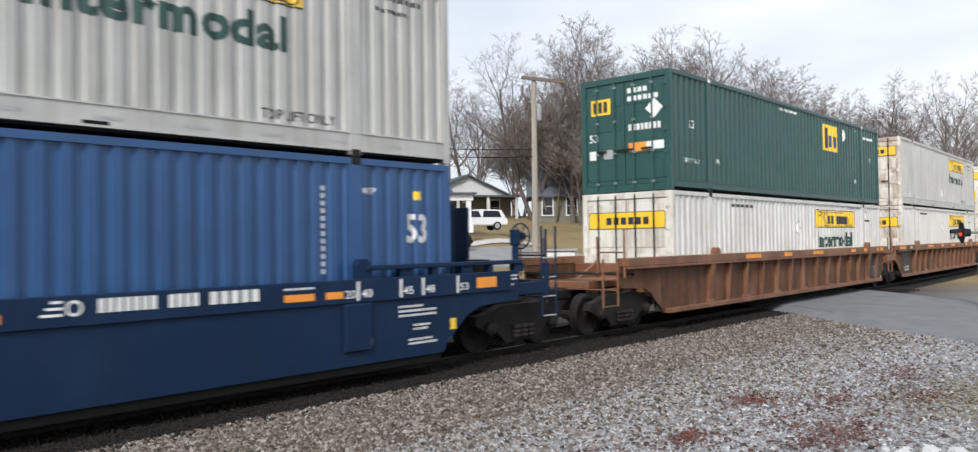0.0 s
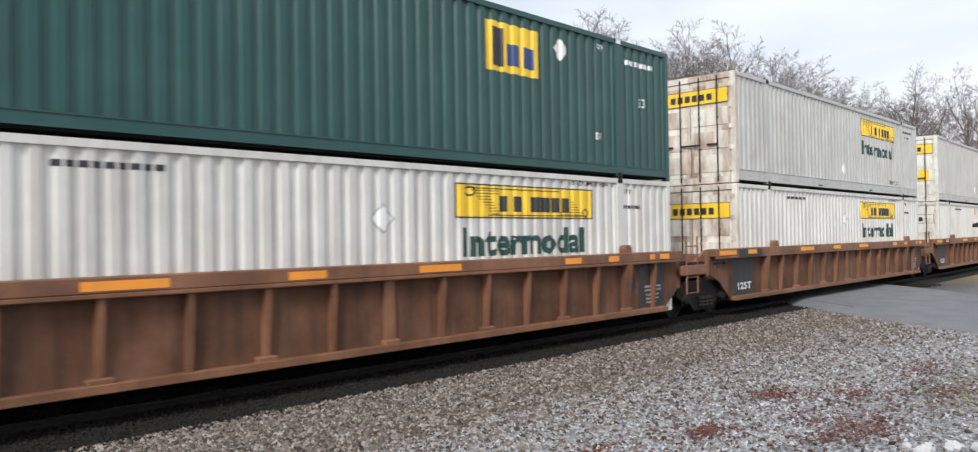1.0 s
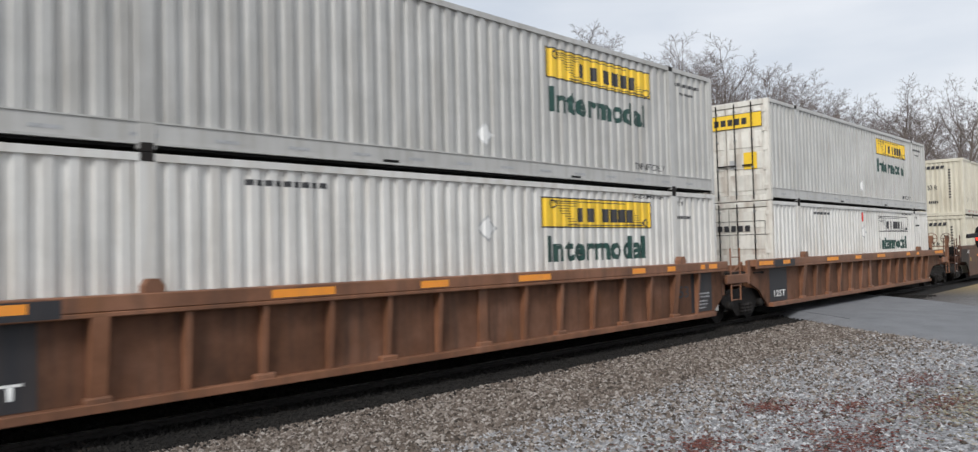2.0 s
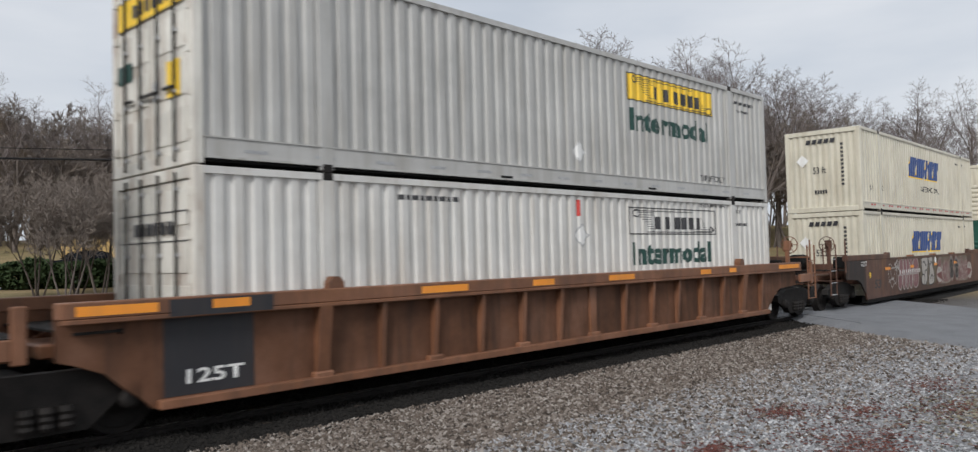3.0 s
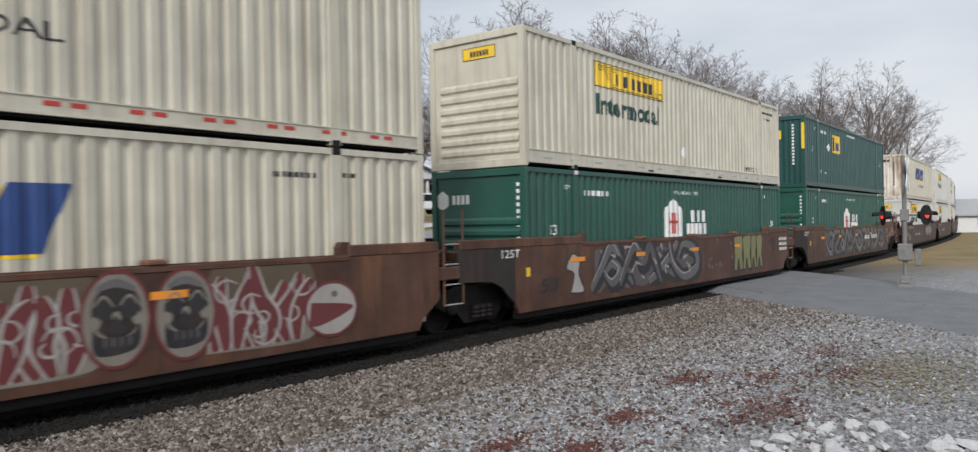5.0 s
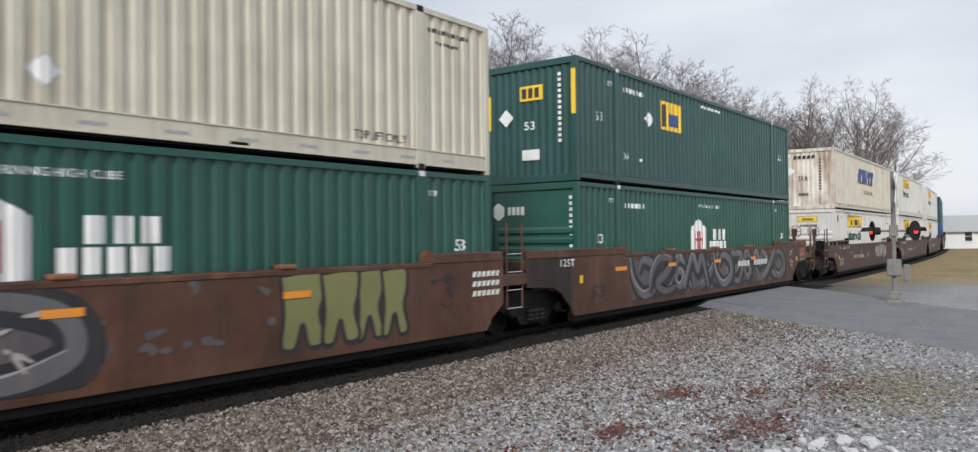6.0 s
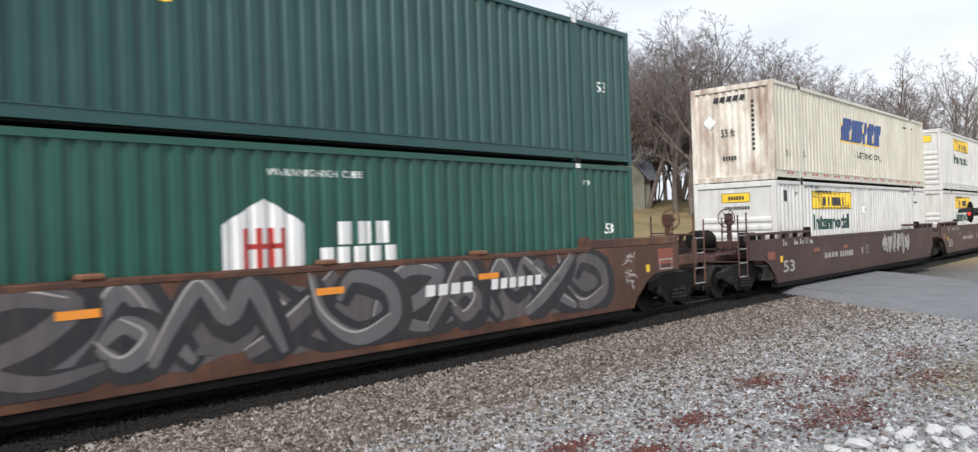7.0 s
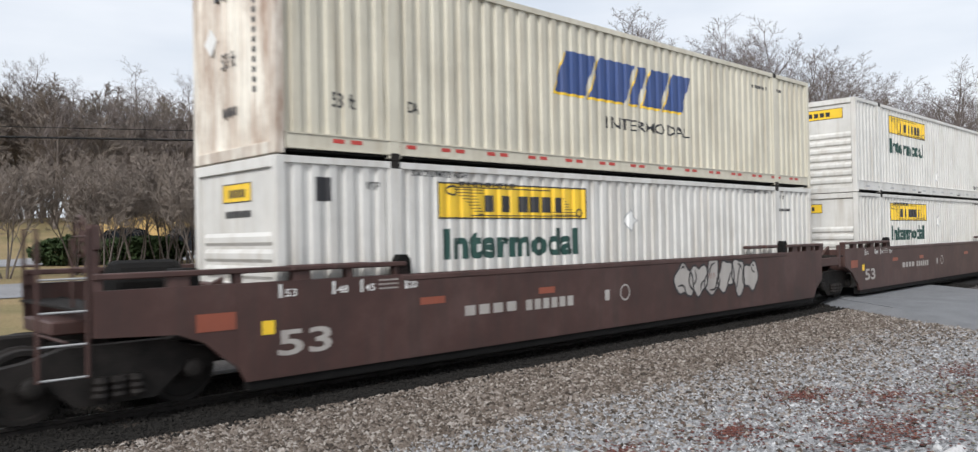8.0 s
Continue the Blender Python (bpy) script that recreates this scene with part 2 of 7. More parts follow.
def lathe(bm, profile, centre, axis="Y", sides=24):
    """Turn a profile of (radius, along) round an axis through centre."""
    rings = []
    for r, h in profile:
        ring = []
        for k in range(sides):
            c, s = r * math.cos(2 * math.pi * k / sides), r * math.sin(2 * math.pi * k / sides)
            v = {"Y": (c, h, s), "Z": (c, s, h), "X": (h, c, s)}[axis]
            ring.append(bm.verts.new(Vector(centre) + Vector(v)))
        rings.append(ring)
    for a, b in zip(rings, rings[1:]):
        for i in range(sides):
            bm.faces.new((a[i], a[(i + 1) % sides], b[(i + 1) % sides], b[i]))
    bm.faces.new(rings[0][::-1])
    bm.faces.new(rings[-1])
    return bm


def ring(bm, centre, radius, thick, axis="X", sides=20):
    """A plain hoop."""
    c0 = Vector(centre)
    loops = []
    for k in range(sides):
        a = 2 * math.pi * k / sides
        d = Vector((0, math.cos(a), math.sin(a))) if axis == "X" else Vector((math.cos(a), 0, math.sin(a)))
        n = Vector((1, 0, 0)) if axis == "X" else Vector((0, 1, 0))
        loops.append([bm.verts.new(c0 + d * (radius + thick * math.cos(b)) + n * thick * math.sin(b)) for b in (0, 2.1, 4.2)])
    for k in range(sides):
        a, b = loops[k], loops[(k + 1) % sides]
        for i in range(3):
            bm.faces.new((a[i], a[(i + 1) % 3], b[(i + 1) % 3], b[i]))
    return bm


# ---- containers ----
LONG, HALF, TALL = 16.15, 1.295, 2.90
INSET = 0.022                      # how far the skin lies behind the rails
POST_A, POST_B = 1.98, 14.17       # centres of the lifting posts
WAVE, DEEP = 0.28, 0.040


def wave(x):
    """How far the corrugated side lies behind its outer face at x."""
    if x < 0.16 or x > LONG - 0.16 or abs(x - POST_A) < 0.16 or abs(x - POST_B) < 0.16:
        return 0.0
    f = (x % WAVE) / WAVE
    if f < 0.42:
        return 0.0
    if f < 0.52:
        return DEEP * (f - 0.42) / 0.10
    if f < 0.90:
        return DEEP
    return DEEP * (1 - (f - 0.90) / 0.10)


def breaks(x0, x1):
    """Where the corrugation folds between x0 and x1."""
    out = set()
    k = math.floor(x0 / WAVE)
    while k * WAVE < x1:
        out.update(k * WAVE + f * WAVE for f in (0.0, 0.42, 0.52, 0.90))
        k += 1
    for c in (POST_A, POST_B):
        out.update((c - 0.1601, c - 0.1599, c + 0.1599, c + 0.1601))
    out.update((0.1599, 0.1601, LONG - 0.1601, LONG - 0.1599))
    return sorted(x for x in out if x0 < x < x1)


def side_skin(z0, z1, side):
    xs = [0.12] + [x for x in breaks(0.12, LONG - 0.12)] + [LONG - 0.12]
    bm = bmesh.new()
    cols = [[bm.verts.new((x, side * (HALF - INSET - wave(x)), z)) for z in (z0, z1)] for x in xs]
    for a, b in zip(cols, cols[1:]):
        bm.faces.new((a[0], b[0], b[1], a[1]))
    return bm


def on_side(bm, lift=0.004):
    """Lay a flat decal (x, z) on the corrugated near side: cut it at the folds and press it in."""
    xs = [v.co.x for v in bm.verts]
    for x in breaks(min(xs), max(xs)):
        geom = bm.verts[:] + bm.edges[:] + bm.faces[:]
        bmesh.ops.bisect_plane(bm, geom=geom, plane_co=(x, 0, 0), plane_no=(1, 0, 0))
    for v in bm.verts:
        v.co.y = -(HALF - INSET - wave(v.co.x)) - lift
    return bm


def poly(bm, points, y=0.0):
    bm.faces.new([bm.verts.new((x, y, z)) for x, z in points])
    return bm


def rect(bm, x0, x1, z0, z1, y=0.0, slant=0.0):
    return poly(bm, [(x0, z0), (x1, z0), (x1 + slant, z1), (x0 + slant, z1)], y)


def words(text, x0, x1, z0, z1, bold=0.0, slant=0.0, space=1.0):
    """Readable words as a flat mesh that fills x0..x1, z0..z1."""
    cu = bpy.data.curves.new("words", "FONT")
    cu.body, cu.offset, cu.resolution_u, cu.shear, cu.space_character = text, bold, 3, slant, space
    ob = bpy.data.objects.new("words", cu)
    me = bpy.data.meshes.new_from_object(ob)
    bm = bmesh.new()
    bm.from_mesh(me)
    bpy.data.objects.remove(ob)
    bpy.data.meshes.remove(me)
    bpy.data.curves.remove(cu)
    xs, ys = [v.co.x for v in bm.verts], [v.co.y for v in bm.verts]
    ax, ay = min(xs), min(ys)
    sx, sy = (x1 - x0) / (max(xs) - ax), (z1 - z0) / (max(ys) - ay)
    for v in bm.verts:
        v.co = Vector((x0 + (v.co.x - ax) * sx, 0, z0 + (v.co.y - ay) * sy))
    return bm


def bars(x0, x1, z0, z1, count, slant=0.0, gap=0.28):
    """Plain bars in place of lettering."""
    bm = bmesh.new()
    w = (x1 - x0) / count
    for i in range(count):
        rect(bm, x0 + w * i, x0 + w * (i + 1 - gap), z0, z1, 0.0, slant)
    return bm


def blocks(x0, x1, z0, z1, count, slant=0.0, gap=0.28):
    """The same bars, each by itself."""
    w = (x1 - x0) / count
    return [rect(bmesh.new(), x0 + w * i, x0 + w * (i + 1 - gap), z0, z1, 0.0, slant) for i in range(count)]


def diamond(x, z, r):
    return poly(bmesh.new(), [(x - r, z), (x, z - r), (x + r, z), (x, z + r)])


def hoop(x, z, rx, rz, w, n=20):
    bm = bmesh.new()
    a = [bm.verts.new((x + rx * math.cos(2 * math.pi * k / n), 0, z + rz * math.sin(2 * math.pi * k / n))) for k in range(n)]
    b = [bm.verts.new((x + (rx - w) * math.cos(2 * math.pi * k / n), 0, z + (rz - w) * math.sin(2 * math.pi * k / n))) for k in range(n)]
    for k in range(n):
        bm.faces.new((a[k], a[(k + 1) % n], b[(k + 1) % n], b[k]))
    return bm


def frame_of(x0, x1, z0, z1, w):
    bm = bmesh.new()
    rect(bm, x0, x1, z0, z0 + w), rect(bm, x0, x1, z1 - w, z1), rect(bm, x0, x0 + w, z0 + w, z1 - w), rect(bm, x1 - w, x1, z0 + w, z1 - w)
    return bm


def container(label, mat, end, low_rail=0.18, end_mat=None, rail_mat=None):
    """A 53-foot container; x from its near end, y across, z from its floor. end: doors, ribs, waves."""
    c = thing("container", label, "shipping container", "containers on the train")
    end_mat, rail_mat = end_mat or mat, rail_mat or mat
    for side in (-1, 1):
        part("side_panel", side_skin(low_rail, TALL - 0.09, side), mat, c)
        y0, y1 = sorted((side * HALF, side * (HALF - 0.10)))
        part("top_rail", boxes((0.1, LONG - 0.1, y0, y1, TALL - 0.10, TALL - 0.004)), mat, c)
        o0, o1 = sorted((side * (HALF - 0.006), side * (HALF - 0.10)))
        part("bottom_rail", boxes((0.16, LONG - 0.16, o0, o1, 0.1055, low_rail - 0.0205)), rail_mat, c)
        for z0, z1 in ((0.075, 0.105), (low_rail - 0.02, low_rail)):
            part("rail_flange", boxes((0.16, LONG - 0.16, *sorted((side * (HALF + 0.008), side * (HALF - 0.1))), z0, z1)), rail_mat, c)
        for x in (POST_A, POST_B):
            p0, p1 = sorted((side * (HALF + 0.004), side * (HALF - 0.12)))
            part("lifting_post", boxes((x - 0.11, x + 0.11, p0, p1, 0.02, TALL - 0.002), bevel=0.008), mat, c)
            f0, f1 = sorted((side * (HALF + 0.012), side * (HALF - 0.16)))
            for z0, z1 in ((-0.018, 0.11), (TALL - 0.11, TALL + 0.006)):
                part("corner_casting", boxes((x - 0.09, x + 0.09, f0, f1, z0, z1), bevel=0.012), STEEL, c, "dark grimy steel casting")
        for x0 in (0.0, LONG - 0.14):
            p0, p1 = sorted((side * (HALF + 0.002), side * (HALF - 0.14)))
            part("corner_post", boxes((x0, x0 + 0.14, p0, p1, 0.0, TALL), bevel=0.012), end_mat if x0 == 0 else mat, c)
    if mat in (GREEN, HGREEN):
        for x in (POST_A, POST_B):
            part("casting_mark", boxes((x - 0.075, x + 0.075, -HALF - 0.019, -HALF - 0.0135, TALL - 0.10, TALL - 0.01)), LETTER, c, "white painted casting face")
    part("roof", boxes((0.08, LONG - 0.08, -HALF + 0.06, HALF - 0.06, TALL - 0.06, TALL - 0.012)), mat, c)
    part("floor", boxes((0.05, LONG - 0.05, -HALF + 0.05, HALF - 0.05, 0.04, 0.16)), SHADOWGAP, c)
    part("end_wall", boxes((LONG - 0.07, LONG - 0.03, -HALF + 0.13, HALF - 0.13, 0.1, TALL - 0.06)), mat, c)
    part("end_header", boxes((0.0, 0.11, -HALF + 0.141, HALF - 0.141, TALL - 0.16, TALL - 0.001), bevel=0.01), end_mat, c)
    part("end_sill", boxes((0.0, 0.11, -HALF + 0.141, HALF - 0.141, 0.0, 0.17), bevel=0.01), end_mat, c)
    if end == "doors":
        for s in (-1, 1):
            y0, y1 = sorted((s * 0.012, s * 1.15))
            door = part("door", boxes((0.035, 0.08, y0, y1, 0.18, TALL - 0.17)), end_mat, c)
            for k in range(4):
                z = 0.30 + k * 0.62
                part("panel", boxes((0.02, 0.0345, y0 + 0.08, y1 - 0.08, z, z + 0.46), bevel=0.006), end_mat, door)
            for y in (s * 0.28, s * 0.80):
                lock = part("lock_rod", rod(bmesh.new(), (-0.02, y, 0.06), (-0.02, y, TALL - 0.06), 0.02), STEEL if end_mat is not GREEN else end_mat, door)
                for z in (0.20, 0.95, 1.75, 2.6):
                    part("bracket", boxes((-0.03, 0.02, y - 0.035, y + 0.035, z, z + 0.05)), GALV, door)
                part("handle", boxes((-0.045, -0.02, min(y, y - s * 0.3), max(y, y - s * 0.3), 1.02, 1.06)), STEEL, door)
            for k in range(5):
                z = 0.32 + k * 0.55
                h0, h1 = sorted((s * 1.12, s * 1.24))
                part("hinge", boxes((-0.012, 0.03, h0, h1, z, z + 0.11)), end_mat, door)
    elif end == "ribs":
        bm = boxes((0.05, 0.08, -HALF + 0.14, HALF - 0.14, 0.17, TALL - 0.16))
        part("front_wall", bm, end_mat, c)
        for k in range(7):
            z = 0.26 + k * 0.235
            part("rib", prism(bmesh.new(), [(0.05, z), (0.012, z + 0.05), (0.012, z + 0.13), (0.05, z + 0.19)], -HALF + 0.16, HALF - 0.30), end_mat, c)
    else:
        bm = bmesh.new()
        cols, n = [], 44
        for i in range(n + 1):
            y = -HALF + 0.14 + i * (2 * HALF - 0.28) / n
            cols.append([bm.verts.new((0.03 + (0.045 if i % 4 in (2, 3) else 0.0), y, z)) for z in (0.17, TALL - 0.16)])
        for a, b in zip(cols, cols[1:]):
            bm.faces.new((a[0], a[1], b[1], b[0]))
        part("front_wall", bm, end_mat, c)
    return c


def mark(c, bm, mat, name="lettering", label="", lift=0.004):
    return part(name, on_side(bm, lift), mat, c, label)


def mark_end(c, bm, mat, name="lettering", label="", x=-0.004):
    """A decal on the near end: drawn as seen from that end."""
    for v in bm.verts:
        v.co = Vector((x, -v.co.x, v.co.z))
    return part(name, bm, mat, c, label)


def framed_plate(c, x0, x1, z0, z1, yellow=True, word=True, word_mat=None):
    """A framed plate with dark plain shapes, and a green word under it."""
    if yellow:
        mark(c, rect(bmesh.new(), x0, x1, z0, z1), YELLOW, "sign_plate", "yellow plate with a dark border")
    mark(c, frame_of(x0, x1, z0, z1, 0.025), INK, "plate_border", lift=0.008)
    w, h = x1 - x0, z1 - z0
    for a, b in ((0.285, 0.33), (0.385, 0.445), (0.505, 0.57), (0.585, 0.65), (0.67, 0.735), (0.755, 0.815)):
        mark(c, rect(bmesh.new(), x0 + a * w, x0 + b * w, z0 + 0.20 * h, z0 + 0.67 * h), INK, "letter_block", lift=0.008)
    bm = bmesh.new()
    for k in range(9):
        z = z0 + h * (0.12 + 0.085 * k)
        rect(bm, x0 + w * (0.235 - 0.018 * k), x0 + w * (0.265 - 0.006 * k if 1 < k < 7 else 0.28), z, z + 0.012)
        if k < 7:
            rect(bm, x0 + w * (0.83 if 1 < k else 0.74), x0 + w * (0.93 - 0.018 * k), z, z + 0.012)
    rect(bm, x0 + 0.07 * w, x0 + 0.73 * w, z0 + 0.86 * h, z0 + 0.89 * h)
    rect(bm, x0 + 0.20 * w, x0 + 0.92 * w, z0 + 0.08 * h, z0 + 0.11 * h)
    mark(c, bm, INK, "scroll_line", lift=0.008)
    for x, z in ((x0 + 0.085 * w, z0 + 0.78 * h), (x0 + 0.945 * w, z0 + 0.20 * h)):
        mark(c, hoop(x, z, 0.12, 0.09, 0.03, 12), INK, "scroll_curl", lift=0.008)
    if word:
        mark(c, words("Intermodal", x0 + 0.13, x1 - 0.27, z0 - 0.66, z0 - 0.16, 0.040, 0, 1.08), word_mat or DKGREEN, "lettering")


def plate_end(c, y0, y1, z0, z1, mat=None, x=0.012):
    if mat:
        mark_end(c, rect(bmesh.new(), y0, y1, z0, z1), mat, "sign_plate", "yellow plate", x=x)
    mark_end(c, frame_of(y0, y1, z0, z1, 0.015), INK, "plate_border", x=x - 0.003)
    w, h = y1 - y0, z1 - z0
    for bm in blocks(y0 + 0.24 * w, y0 + 0.82 * w, z0 + 0.25 * h, z0 + 0.68 * h, 6):
        mark_end(c, bm, INK, "letter_block", x=x - 0.003)


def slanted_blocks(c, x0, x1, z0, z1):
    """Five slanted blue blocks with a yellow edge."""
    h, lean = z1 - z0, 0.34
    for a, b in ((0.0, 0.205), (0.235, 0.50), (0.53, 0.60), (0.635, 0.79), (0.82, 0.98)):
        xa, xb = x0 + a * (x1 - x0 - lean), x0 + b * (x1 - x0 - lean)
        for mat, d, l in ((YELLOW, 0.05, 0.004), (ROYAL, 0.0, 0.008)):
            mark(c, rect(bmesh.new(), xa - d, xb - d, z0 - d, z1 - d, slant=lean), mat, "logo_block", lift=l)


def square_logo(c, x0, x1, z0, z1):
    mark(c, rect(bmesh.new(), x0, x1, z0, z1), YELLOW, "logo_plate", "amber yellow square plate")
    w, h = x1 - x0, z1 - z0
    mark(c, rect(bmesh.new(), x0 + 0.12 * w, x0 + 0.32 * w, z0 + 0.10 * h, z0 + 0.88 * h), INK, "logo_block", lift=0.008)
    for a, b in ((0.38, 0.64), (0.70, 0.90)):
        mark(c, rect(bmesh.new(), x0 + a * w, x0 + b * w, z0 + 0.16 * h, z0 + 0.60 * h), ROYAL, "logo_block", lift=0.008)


def house_mark(c, x0, x1, z0, z1):
    """A white gabled shape with red bars, and plain white blocks beside it."""
    xm, ze = (x0 + x1) / 2, z0 + (z1 - z0) * 0.66
    mark(c, poly(bmesh.new(), [(x0, z0 - 0.35), (x1, z0 - 0.35), (x1, ze), (xm, z1), (x0, ze)]), LETTER, "logo_shape")
    bm = bmesh.new()
    for k in range(4):
        x = x0 + 0.30 + k * 0.19
        rect(bm, x, x + 0.09, z0 + 0.07, ze - 0.05)
    rect(bm, x0 + 0.30, x1 - 0.32, z0 + 0.36, z0 + 0.43)
    mark(c, bm, RED, "logo_bar", lift=0.008)
    for bm in blocks(x1 + 0.58, x1 + 1.6, ze - 0.32, ze + 0.02, 3, 0, 0.26) + blocks(x1 + 0.26, x1 + 1.75, z0 + 0.02, z0 + 0.34, 5, 0, 0.24):
        mark(c, bm, LETTER, "letter_block")


# ---- the containers, from the first to the last ----
def codes(c, mat=INK, ups=((14.4, 15.6, 2.5, 2.58), (14.6, 15.3, 2.3, 2.36))):
    """Unreadable stencils near the far end."""
    for x0, x1, z0, z1 in ups:
        mark(c, bars(x0, x1, z0, z1, 9), mat, "stencil")


def white_pair_top(label, end, end_mat=None, base=DIMWHITE, plate=(9.6, 13.35), word=True):
    c = container(label, base, end, 0.36, end_mat)
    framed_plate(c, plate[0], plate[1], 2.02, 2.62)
    mark(c, words("TOP LIFT ONLY", 12.6, 13.82, 0.42, 0.56, 0.01), INK)
    mark(c, diamond(7.9, 0.75, 0.22), LETTER, "placard_holder", "pale diamond placard holder")
    mark(c, hoop(7.9, 0.75, 0.21, 0.21, 0.02, 4), GALV, "placard_rim", lift=0.008)
    for k in range(14):
        x = 0.7 + k * 1.08
        part("rail_dash", rect(bmesh.new(), x, x + 0.34, 0.17, 0.215, -HALF + 0.003), GALV, c, "grey reflective dash on the bottom rail")
    for x in (5.6, 10.3):
        part("lift_pocket", boxes((x, x + 0.3, -HALF - 0.001, -HALF + 0.05, 0.10, 0.15)), SHADOWGAP, c)
    codes(c)
    return c


def white_pair_low(label, end, end_mat=None, plate=(9.45, 13.2), yellow=True):
    c = container(label, WHITE, end, 0.18, end_mat)
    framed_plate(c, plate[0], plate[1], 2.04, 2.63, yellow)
    mark(c, words("STACK LIMIT 3 HIGH", 12.58, 13.75, 2.70, 2.79, 0.01), INK)
    mark(c, words("WTP", 14.35, 14.6, 2.58, 2.68, 0.01), INK)
    mark(c, bars(14.1, 14.95, 2.27, 2.34, 12), INK, "stencil")
    mark(c, bars(3.3, 4.6, 2.57, 2.65, 9), INK, "stencil")
    mark(c, diamond(7.9, 2.02, 0.24), GALV, "placard_holder", "pale diamond placard holder")
    mark(c, diamond(7.9, 2.02, 0.20), LETTER, "placard", lift=0.008)
    return c


def cream_box(label, end_mat, low=False):
    c = container(label, CREAM, "waves", 0.16 if low else 0.30, end_mat)
    z = 1.43 if low else 1.48
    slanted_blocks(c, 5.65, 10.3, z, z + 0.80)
    if not low:
        mark(c, words("INTERMODAL", 7.2, 10.15, 0.93, 1.16, 0.005), INK)
        mark(c, words("53 ft", 0.9, 1.32, 0.70, 0.92, 0.01), INK)
        for k in range(15):
            x = 0.9 + k * 1.0
            for q in (x, x + 0.30):
                part("reflector_dash", rect(bmesh.new(), q, q + 0.19, 0.185, 0.245, -HALF + 0.002), RED, c, "small red reflective dash")
    mark(c, words("DA", 2.25, 2.5, 0.75, 0.92, 0.01), INK)
    mark(c, bars(13.0, 13.8, 2.42, 2.50, 10), INK, "stencil")
    mark(c, bars(14.3, 14.6, 2.45, 2.52, 3), INK, "stencil")
    # the near end
    for bm in blocks(-0.57, 0.47, 2.42, 2.58, 5, 0.05):
        mark_end(c, bm, INK, "letter_block", x=0.022)
    mark_end(c, words("53 ft", -0.34, 0.11, 1.36, 1.60, 0.01), INK, x=0.022)
    mark_end(c, diamond(-0.70, 1.85, 0.22), LETTER, "placard", x=0.022)
    mark_end(c, bars(-0.3, 0.15, 0.65, 0.78, 5), INK, "stencil", x=0.022)
    bm = bmesh.new()
    for k in range(11):
        rect(bm, 0.63, 0.72, 2.3 - k * 0.14, 2.38 - k * 0.14)
    mark_end(c, bm, INK, "stencil", x=0.022)
    return c


TRACK_Y = 10.715
CURVE_X, CURVE = 20.0, 0.00065
STACKS = []      # (u of the near end, thing, height of its base)


def put(c, u, z):
    STACKS.append((u, c, z))
    return c


